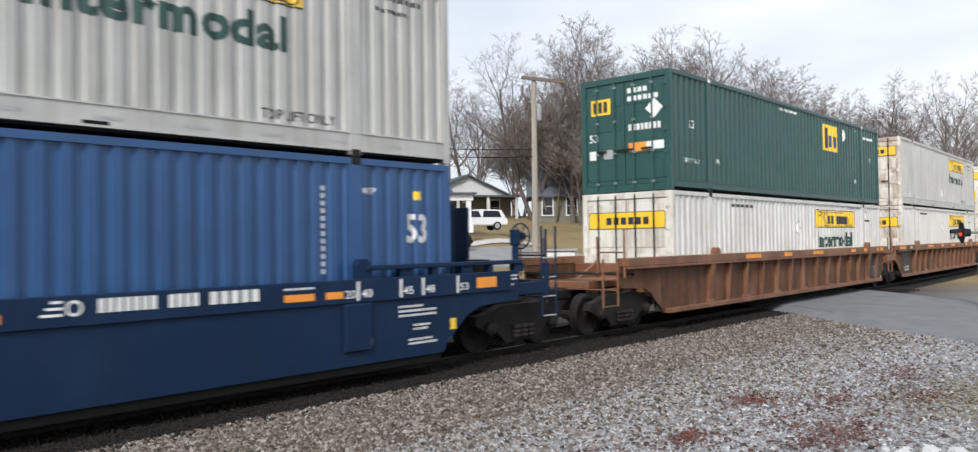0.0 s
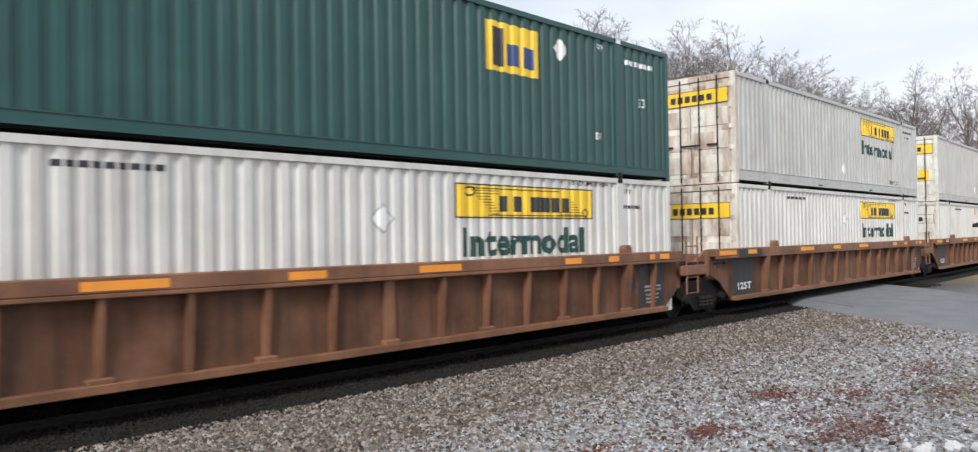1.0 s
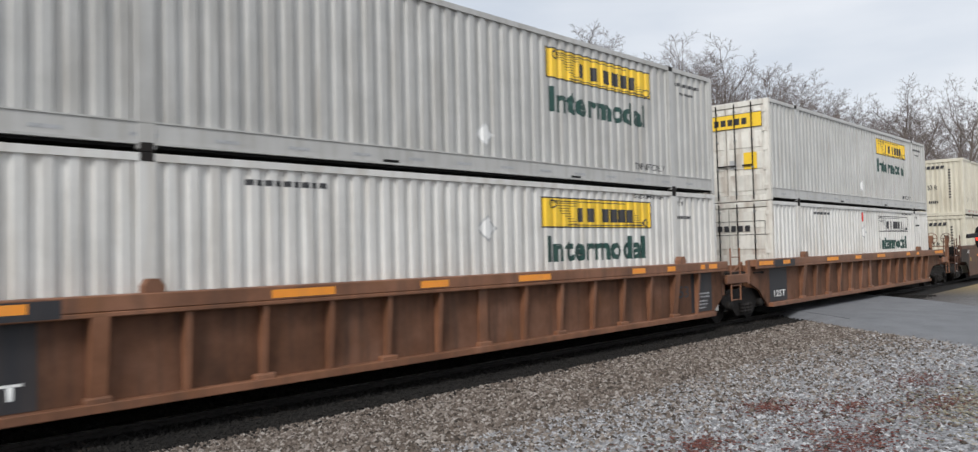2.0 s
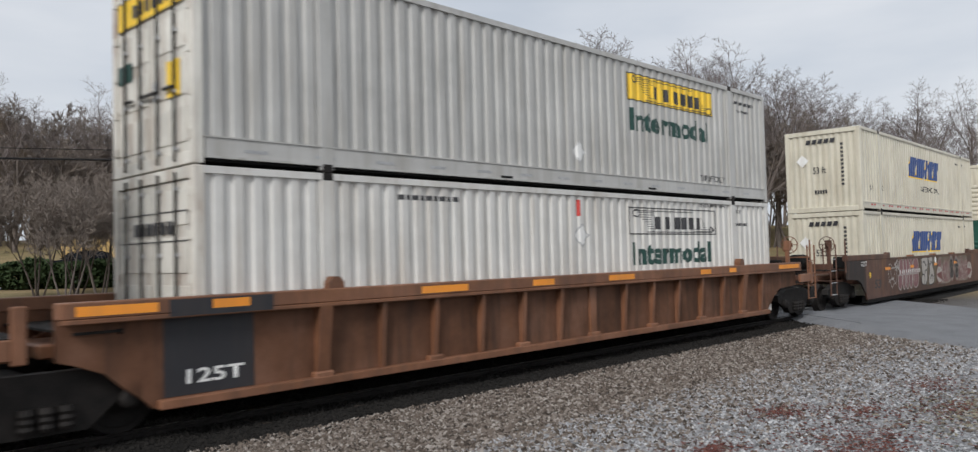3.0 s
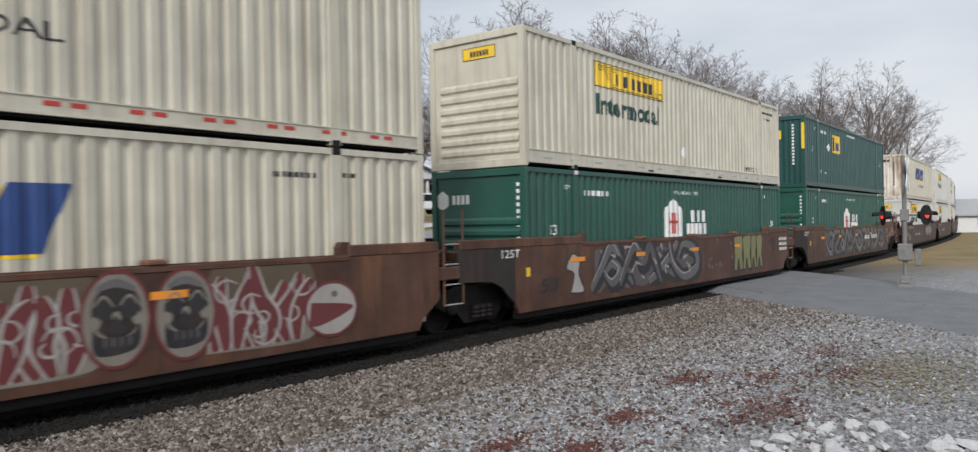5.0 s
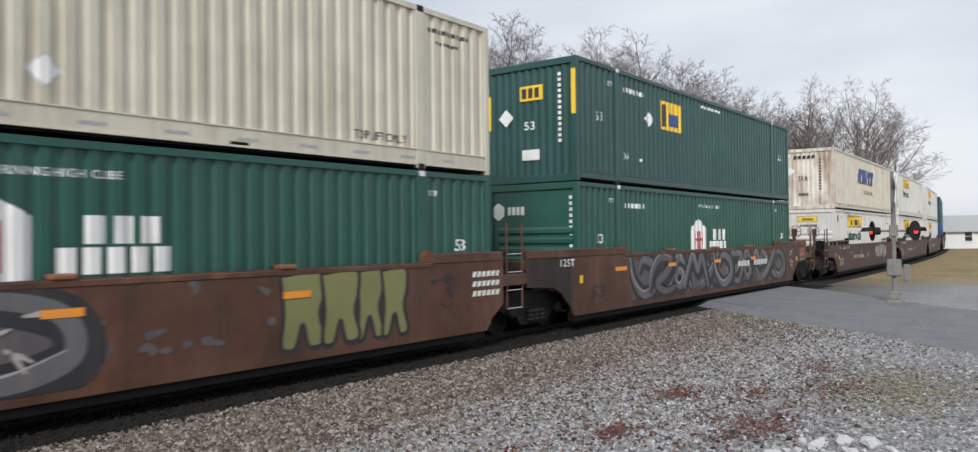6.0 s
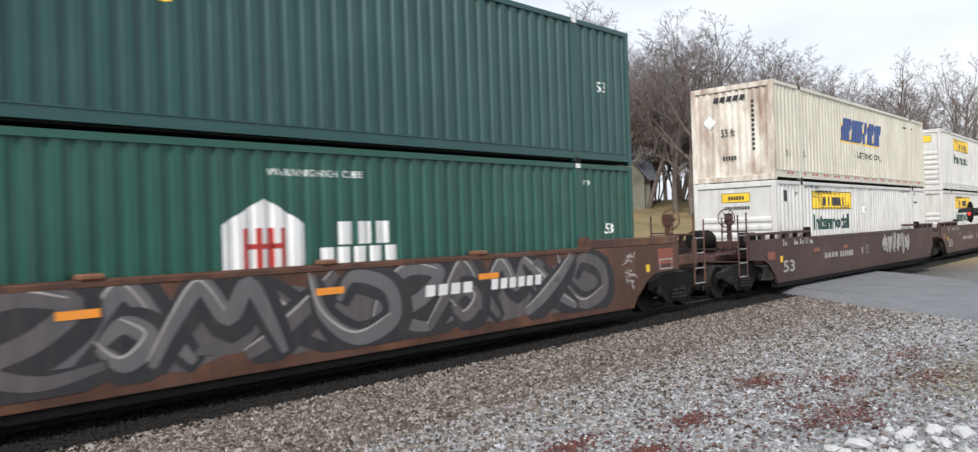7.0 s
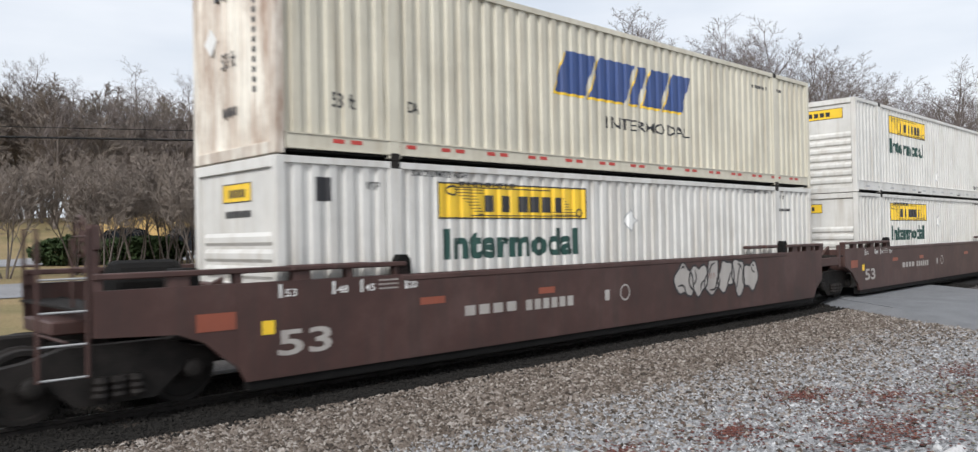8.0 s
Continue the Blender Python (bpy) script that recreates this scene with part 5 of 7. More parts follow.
            for k, (a, b) in enumerate(((10.95, 11.75), (11.7, 12.45), (12.4, 12.98), (12.95, 13.55))):
                patch(c, [(a, 1.5), (b - 0.05, 1.54), (b, 1.2), (b - 0.08, 0.9), (b + 0.02, 0.5), ((a + b) / 2 + 0.12, 0.44), ((a + b) / 2, 0.78), ((a + b) / 2 - 0.14, 0.44), (a + 0.02, 0.48), (a + 0.06, 0.95)], LIME, 0.004 + 0.002 * (k % 2), "dull olive block letter", BLACKP, 0.07)
            scrawl(c, 14.25, 14.8, 0.75, 1.35, BLACKP, 24, 12, 0.04)
            for z in (1.28, 1.10, 0.92):
                on_car(c, bars(15.3, 16.15, z, z + 0.1, 6, 0.04), LETTER, "stencil")
        else:
            band_letters(c, 2.35, 14.5, 11, 3)
            on_car(c, bars(9.78, 10.9, 0.98, 1.16, 4, 0.02), LETTER, "stencil", out=SIDE + 0.016)
            on_car(c, bars(11.3, 12.7, 0.98, 1.16, 6, 0.02), LETTER, "stencil", out=SIDE + 0.016)
            scrawl(c, 15.4, 15.75, 0.75, 1.4, SILVER, 6, 14, 0.03)
            on_car(c, rect(bmesh.new(), 16.75, 17.4, 1.12, 1.47), FADED, "reflector_panel", "faded orange panel")
            on_car(c, frame_of(16.8, 17.35, 1.0, 1.24, 0.03), SILVER, "panel_frame", out=SIDE + 0.008)
            on_car(c, rect(bmesh.new(), 16.25, 16.4, 0.98, 1.14), YELLOW, "label", "small yellow label")
    # maroon car
    for i, (u, near, far) in enumerate(((141.4, "coupled", "joint"), (160.8, "joint", "joint"), (180.2, "joint", "coupled"), (203.8, "coupled", "joint"))):
        c = well_car("maroon well car platform with pale lettering", MAROON, "maroon", near, far, False)
        CARS.append((u, c))
        car_end(c, MAROON, -1, near == "coupled", near == "coupled"), car_end(c, MAROON, 1, far == "coupled", far == "coupled")
        if near == "coupled":
            truck(c, -2.0)
            ladder(c, -2.9, MAROON, 0.55, 2.2, 0.5)
        truck(c, LONG + (1.95 if far == "coupled" else 1.66))
        on_car(c, words("53", -0.12, 0.70, 0.52, 0.86, 0.02), SILVER)
        amber(c, ((-1.2, -0.69), (2.25, 2.74), (4.88, 5.3), (10.2, 10.7)), 1.02, 1.13, mat=FADED)
        amber(c, ((-1.2, -0.69),), 0.93, 1.15, SIDE + 0.008, FADED)
        on_car(c, rect(bmesh.new(), -0.34, -0.16, 0.82, 1.0), YELLOW, "label", "small yellow label")
        for bm in blocks(3.15, 4.4, 0.78, 0.94, 4):
            on_car(c, bm, SILVER, "letter_block")
        on_car(c, bars(4.55, 5.85, 0.76, 0.94, 6), SILVER, "stencil")
        on_car(c, rect(bmesh.new(), 6.72, 6.86, 0.78, 0.98), SILVER, "letter_block")
        on_car(c, hoop(7.35, 0.90, 0.16, 0.16, 0.03), SILVER, "round_stencil")
        bm = bmesh.new()
        for x in (-0.07, 0.74, 1.2, 1.99):
            rect(bm, x - 0.02, x + 0.02, 1.28, 1.46)
        on_car(c, bm, LETTER, "position_marks")
        for text, x in (("53", 0.0), ("48", 0.8), ("45", 1.26), ("20", 2.03)):
            on_car(c, words(text, x, x + 0.17, 1.29, 1.39, 0.01), LETTER)
        for z in (1.42, 1.36, 1.30):
            on_car(c, bars(1.5, 1.85, z, z + 0.025, 8), SILVER, "stencil")
        if i == 0:
            spray(c, 9.15, 12.6, SILVER, BLACKP, 41, 6, 0.62, 1.44)
        for x in (0.4, 1.05, 12.6, 13.4):
            part("edge_clip", boxes((x - 0.3, x + 0.3, -SIDE - 0.03, -SIDE + 0.18, 1.62, 1.70), bevel=0.02), MAROON, c)


SPEED = 17.03


def on_track(x):
    """The track's centre line: straight past the camera, then a wide curve away."""
    return TRACK_Y + CURVE * max(0.0, x - CURVE_X) ** 2


def ride(u, z, t):
    """Where a 16.15 m body stands whose near end is u along the train."""
    x = u - SPEED * t
    y0, y1 = on_track(x - 1.6), on_track(x + LONG + 1.6)
    turn = math.atan2(y1 - y0, LONG + 3.2)
    mid = (y0 + y1) / 2
    cx = x + LONG / 2
    return Matrix.Translation((cx, mid, z)) @ Matrix.Rotation(turn, 4, "Z") @ Matrix.Translation((-LONG / 2, 0, 0))


def along_street(t):
    """The blue car's slow way along the street."""
    a = radians(64.2 - 1.06 * t)
    y = 44.0
    x = y / math.tan(a)
    return pose(x, y, height(x, y) + 0.06, 0, 0, -4)


def motions():
    walk(blue_car, [(0.5 * k, along_street(0.5 * k)) for k in range(17)])
    steps = [k * 0.5 for k in range(17)]
    for u, c, z in STACKS:
        walk(c, [(t, ride(u, z, t)) for t in steps])
    for u, c in CARS:
        walk(c, [(t, ride(u, 0.0, t)) for t in steps])


load_train()
build_cars()

# ---- ground and track ----
HOME = Vector((32.0, 41.0, 0.0))


def height(x, y):
    """The lie of the land: level by the line, rising to the street, with a bank under the house."""
    f = min(1.0, max(0.0, (y - 17.0) / 32.0))
    z = -0.12 + 1.3 * f * f * (3 - 2 * f)
    d = math.hypot(x - HOME.x, (y - HOME.y) * 1.1)
    b = min(1.0, max(0.0, (15.0 - d) / 6.0))
    z += 1.0 * b * b * (3 - 2 * b)
    # a grassy rise beyond the street, clear of the line
    clear = min(1.0, max(0.0, (y - on_track(x) - 9) / 12))
    r = math.hypot(x, y)
    z += clear * (3.4 * min(1.0, max(0.0, (r - 49) / 30)) + 0.02 * max(0.0, min(r, 300.0) - 80))
    return z


def sheet(name, nx, ny, place, lift=0.0):
    """A draped grid: place(i, j) in 0..1 gives x, y."""
    vs, fs = [], []
    for j in range(ny + 1):
        for i in range(nx + 1):
            x, y = place(i / nx, j / ny)
            vs.append((x, y, height(x, y) + lift))
    for j in range(ny):
        for i in range(nx):
            a = j * (nx + 1) + i
            fs.append((a, a + 1, a + nx + 2, a + nx + 1))
    me = bpy.data.meshes.new(name)
    me.from_pydata(vs, [], fs)
    for p in me.polygons:
        p.use_smooth = True
    return me


def ground_material():
    m, nt, b = start("gravel_and_dry_grass", 0.9)
    geo = nt.nodes.new("ShaderNodeNewGeometry")
    sep = nt.nodes.new("ShaderNodeSeparateXYZ")
    nt.links.new(geo.outputs["Position"], sep.inputs[0])
    vor = nt.nodes.new("ShaderNodeTexVoronoi")
    vor.inputs["Scale"].default_value = 26.0
    nt.links.new(geo.outputs["Position"], vor.inputs["Vector"])
    stone = ramp_node(nt, vor.outputs["Color"], [(0.0, (0.12, 0.119, 0.118)), (0.5, (0.25, 0.251, 0.257)), (1.0, (0.45, 0.455, 0.465))])
    big = noise_node(nt, 0.5, 5)
    stone = mix_node(nt, ramp_node(nt, big, [(0.45, (0, 0, 0)), (0.70, (0.45, 0.45, 0.45))]), stone, (0.20, 0.165, 0.14))
    # browner dirt towards the line, with the train's shade mixed into the colour
    grime_shade = nt.nodes.new("ShaderNodeMapRange")
    grime_shade.inputs["From Min"].default_value, grime_shade.inputs["From Max"].default_value = 4.2, 8.4
    nt.links.new(sep.outputs["Y"], grime_shade.inputs["Value"])
    stone = mix_node(nt, grime_shade.outputs["Result"], stone, mix_node(nt, 0.80, stone, (0.045, 0.035, 0.028)))
    lawn = noise_node(nt, 0.35, 6)
    fine = noise_node(nt, 14, 4)
    grass = ramp_node(nt, lawn, [(0.30, (0.13, 0.125, 0.05)), (0.50, (0.26, 0.20, 0.10)), (0.70, (0.34, 0.24, 0.13))])
    grass = mix_node(nt, 0.4, grass, ramp_node(nt, fine, [(0.3, (0.10, 0.085, 0.045)), (0.7, (0.36, 0.28, 0.16))]))
    span = nt.nodes.new("ShaderNodeMapRange")
    span.inputs["From Min"].default_value, span.inputs["From Max"].default_value = 17.0, 21.0
    nt.links.new(sep.outputs["Y"], span.inputs["Value"])
    far = nt.nodes.new("ShaderNodeMapRange")
    far.inputs["From Min"].default_value, far.inputs["From Max"].default_value = 34.0, 42.0
    nt.links.new(sep.outputs["X"], far.inputs["Value"])
    both = nt.nodes.new("ShaderNodeMath")
    both.operation = "MAXIMUM"
    nt.links.new(span.outputs["Result"], both.inputs[0])
    nt.links.new(far.outputs["Result"], both.inputs[1])
    col = mix_node(nt, both.outputs["Value"], stone, grass)
    nt.links.new(col, b.inputs["Base Color"])
    bump_node(nt, b, vor.outputs["Distance"], 0.8, 0.03)
    return m


GROUND = ground_material()


def spaced(a, lo, hi, dense0, dense1):
    """Grid positions that crowd between dense0 and dense1."""
    if a < 0.15:
        return lo + (dense0 - lo) * (a / 0.15)
    if a > 0.85:
        return dense1 + (hi - dense1) * ((a - 0.85) / 0.15)
    return dense0 + (dense1 - dense0) * (a - 0.15) / 0.7


tagged(link("ground", sheet("ground", 100, 100, lambda i, j: (spaced(i, -900, 900, -30, 110), spaced(j, -500, 900, -5, 75))), GROUND),
       "grey gravel ground that turns to dry winter grass", "ground", kind="structure")

# the crossing road, skewed to the line, and the lane and street behind
def road(name, label, mat, a, b, width, lift, n=30):
    a, b = Vector(a), Vector(b)
    side = Vector((-(b - a).y, (b - a).x)).normalized() * width / 2
    def place(i, j):
        p = a + (b - a) * i + side * (2 * j - 1)
        return p.x, p.y
    return tagged(link(name, sheet(name, n, 6, place, lift), mat), label, "road", kind="structure")


def crossing():
    a, d = Vector((27.2, 9.6)), Vector((0.667, 0.745)).normalized()
    s = Vector((d.y, -d.x))
    verts, faces = [], []
    n = 24
    for i in range(n + 1):
        c = a + d * (-34 + i * 2.4)
        for k in (-1.3, -1.0, -0.5, 0, 0.5, 1.0, 1.3):
            p = c + s * (k * 2.9)
            z = 0.03 if abs(p.y - TRACK_Y) < 4 else max(height(p.x, p.y) + 0.03, 0.03 - 0.05 * (abs(p.y - TRACK_Y) - 4))
            verts.append((p.x, p.y, z - (0.20 if abs(k) > 1.1 else 0.0)))
    for i in range(n):
        for k in range(6):
            v = i * 7 + k
            faces.append((v, v + 1, v + 8, v + 7))
    me = bpy.data.meshes.new("road")
    me.from_pydata(verts, [], faces)
    return tagged(link("road", me, ASPHALT), "worn grey asphalt level crossing road", "road", kind="structure")


crossing()
road("street", "pale asphalt lane behind the railway", STREET, (-30, 31.5), (44, 31.5), 4.5, 0.03)
road("street", "grey residential street with parked cars", STREET, (-30, 45.5), (25, 45.5), 6.5, 0.04)
road("pavement", "pale concrete pavement along the lane", CONCRETE, (12, 35.2), (44, 35.2), 1.3, 0.06)


def rails():
    xs = [-40 + 3.0 * k for k in range(14)] + [2 + 2.5 * k for k in range(90)]
    prof = [(-0.07, -0.17), (0.07, -0.17), (0.07, -0.155), (0.012, -0.13), (0.012, -0.05), (0.036, -0.035), (0.036, 0.0), (-0.036, 0.0), (-0.036, -0.035), (-0.012, -0.05), (-0.012, -0.13), (-0.07, -0.155)]
    for s in (-1, 1):
        bm = bmesh.new()
        prev = None
        for x in xs:
            cur = [bm.verts.new((x, on_track(x) + s * 0.755 + dy, z)) for dy, z in prof]
            if prev:
                for i in range(len(prof)):
                    bm.faces.new((prev[i], prev[(i + 1) % len(prof)], cur[(i + 1) % len(prof)], cur[i]))
            prev = cur
        tagged(part("rail", bm, STEEL), "dark steel rail with a worn top", "rail", kind="structure")
        bm = bmesh.new()
        prev = None
        for x in xs:
            cur = [bm.verts.new((x, on_track(x) + s * 0.755 + dy, 0.003)) for dy in (-0.03, 0.03)]
            if prev:
                bm.faces.new((prev[0], prev[1], cur[1], cur[0]))
            prev = cur
        tagged(part("rail_head", bm, TREAD), "bright worn running surface", "rail", kind="structure")
    vs, fs = [], []
    # the bed reaches past the ties to carry the train's painted shade
    prof = [(-2.15, -0.15), (-1.85, -0.106), (1.6, -0.105), (2.9, -0.2)]
    for x in xs:
        vs += [(x, on_track(x) + dy, z) for dy, z in prof]
    for i in range(len(xs) - 1):
        for k in range(3):
            fs.append((i * 4 + k, (i + 1) * 4 + k, (i + 1) * 4 + k + 1, i * 4 + k + 1))
    me = bpy.data.meshes.new("ballast")
    me.from_pydata(vs, [], fs)
    tagged(link("ballast", me, SHADEBALLAST), "stone ballast under the track, the train's shade in its near-black colour", "ballast", kind="structure")
    tie = bpy.data.meshes.new("tie")
    bm = boxes((-0.115, 0.115, -1.3, 1.3, -0.30, -0.105), bevel=0.01)
    bm.to_mesh(tie)
    bm.free()
    bed = thing("track_ties", "row of creosoted timber ties under the rails", "railway ties")
    bed["kind"] = "structure"
    for k in range(150):
        x = -4 + k * 0.52
        y1 = on_track(x + 1) - on_track(x)
        link("tie", tie, TIE, bed, at=pose(x, on_track(x), random.uniform(-0.008, 0.004), 0, 0, math.degrees(math.atan(y1)) + random.uniform(-1, 1)))


# dark ballast taken to near-black: the train's shade is in the colour
SHADEBALLAST = mottled("shaded_ballast", (0.007, 0.0065, 0.006), (0.022, 0.020, 0.018), 8, 0.95, 0.8, 0, 22)
rails()


# ---- loose stone ----
def scatter(name, label, mat, n, place, size, seed, kind="stuff", flat=0.65):
    """Many small angular stones in one mesh."""
    rng = np.random.default_rng(seed)
    pts = np.array([place(rng) for _ in range(n)])
    base = np.array([(1, 0, 0), (0, 1, 0), (-1, 0, 0), (0, -1, 0), (0, 0, 1), (0, 0, -1)], float)
    tri = np.array([(0, 1, 4), (1, 2, 4), (2, 3, 4), (3, 0, 4), (1, 0, 5), (2, 1, 5), (3, 2, 5), (0, 3, 5)])
    r = rng.uniform(size[0], size[1], (n, 1, 1)) * rng.uniform(0.6, 1.25, (n, 6, 1))
    v = base[None] * r + rng.normal(0, 0.18, (n, 6, 3)) * r
    v[:, :, 2] *= flat
    a = rng.uniform(0, 6.28, n)
    c, s = np.cos(a)[:, None], np.sin(a)[:, None]
    x, y = v[:, :, 0] * c - v[:, :, 1] * s, v[:, :, 0] * s + v[:, :, 1] * c
    v[:, :, 0], v[:, :, 1] = x, y
    v += pts[:, None, :]
    f = tri[None] + 6 * np.arange(n)[:, None, None]
    me = bpy.data.meshes.new(name)
    me.from_pydata(v.reshape(-1, 3).tolist(), [], f.reshape(-1, 3).tolist())
    return tagged(link(name, me, mat), label, "gravel", kind=kind)


def island(name, stops, rough=0.9):
    m, nt, b = start(name, rough)
    g = nt.nodes.new("ShaderNodeNewGeometry")
    col = ramp_node(nt, g.outputs["Random Per Island"], stops)
    n = noise_node(nt, 40, 3)
    col = mix_node(nt, 0.5, col, ramp_node(nt, n, [(0.3, (0.55, 0.54, 0.53)), (0.7, (1.0, 1.0, 1.0))]), "MULTIPLY")
    nt.links.new(col, b.inputs["Base Color"])
    return m


PEBBLE = island("mixed_grey_gravel", [(0.0, (0.135, 0.134, 0.137)), (0.35, (0.235, 0.237, 0.245)), (0.8, (0.33, 0.336, 0.348)), (1.0, (0.52, 0.525, 0.535))])
TANSTONE = island("brown_grey_gravel", [(0.0, (0.042, 0.034, 0.028)), (0.4, (0.125, 0.100, 0.082)), (0.75, (0.20, 0.17, 0.148)), (1.0, (0.37, 0.34, 0.31))])
LITTER = island("red_brown_leaf_litter", [(0.0, (0.070, 0.026, 0.022)), (0.5, (0.125, 0.042, 0.034)), (1.0, (0.19, 0.085, 0.065))])
PALE = island("pale_broken_stone", [(0.0, (0.20, 0.20, 0.205)), (0.5, (0.36, 0.36, 0.37)), (1.0, (0.56, 0.56, 0.56))])


def near_place(rng):
    # a wedge that runs out from the camera along the line
    d = 4.5 + 18 * rng.random() ** 1.5
    a = radians(rng.uniform(1, 82))
    x, y = d * math.cos(a), d * math.sin(a)
    if y > 6.4:
        y = 6.4 - 3.0 * rng.random()
    return x, y, height(x, y) + 0.004


def line_place(rng):
    x = 2 + 22 * rng.random() ** 1.2
    y = 8.72 - abs(rng.normal(0, 2.1))
    return x, y, height(x, y) + 0.01


scatter("gravel", "loose grey crushed-stone gravel", PEBBLE, 70000, near_place, (0.016, 0.042), 3)
scatter("gravel", "brown-grey ballast stones along the track shoulder", TANSTONE, 60000, line_place, (0.020, 0.050), 4)
# these stones widen the band of shade coloured in beside the train
scatter("gravel", "ballast stones between the rails, coloured dark for the train's shade", SHADEBALLAST, 22000, lambda rng: (1 + 33 * rng.random() ** 1.2, TRACK_Y + rng.uniform(-1.9, 1.2) - abs(rng.normal(0, 0.25)), -0.10), (0.02, 0.045), 5)


def litter_place(rng):
    spots = ((8.9, 3.3, 0.42), (9.9, 4.5, 0.22), (8.5, 3.0, 0.35), (7.6, 4.2, 0.2), (6.0, 4.6, 0.16), (13.2, 3.6, 0.35), (11.5, 2.9, 0.4), (10.6, 3.7, 0.3), (6.3, 3.9, 0.16), (8.9, 3.1, 0.6))
    x, y, r = spots[rng.integers(0, len(spots))]
    g = rng.uniform(0.5, 3.0)
    x, y = x + rng.normal(0, r * g), y + rng.normal(0, r * 0.55 * g)
    return x, y, height(x, y) + 0.03


scatter("leaf_litter", "patches of red-brown dead leaves on the gravel", LITTER, 4200, litter_place, (0.010, 0.028), 6, flat=0.25)


DRYGRASS = island("dry_tan_grass", [(0.0, (0.13, 0.115, 0.085)), (0.5, (0.22, 0.20, 0.145)), (1.0, (0.32, 0.29, 0.22))])
scatter("dry_grass", "thin patch of dry tan grass on the gravel", DRYGRASS, 2600, lambda rng: (11.9 + rng.normal(0, 1.0), 2.2 + rng.normal(0, 0.55), height(12, 2) + 0.02), (0.012, 0.035), 8, flat=0.3)


def riprap():
    """Separate pale broken stones near the camera."""
    rnd = random.Random(12)
    for k in range(120):
        r = rnd.uniform(0.04, 0.12) * rnd.uniform(0.6, 1.1)
        x = rnd.uniform(6.3, 8.7)
        y = rnd.uniform(0.3, 3.0 - 0.55 * abs(x - 7.4))
        bm = bmesh.new()
        bmesh.ops.create_icosphere(bm, subdivisions=1, radius=r)
        for v in bm.verts:
            v.co *= rnd.uniform(0.62, 1.22)
            v.co.x *= 1.3
            v.co.z *= 0.62
        bmesh.ops.rotate(bm, verts=bm.verts, cent=(0, 0, 0), matrix=Euler((rnd.uniform(-0.4, 0.4), rnd.uniform(-0.4, 0.4), rnd.uniform(0, 6))).to_matrix())
        s = part("stone", bm, PALE)
        s.matrix_basis = pose(x, y, height(x, y) + r * 0.42)
        tagged(s, "pale grey broken riprap stone on the gravel", "stone", "riprap stones")


riprap()


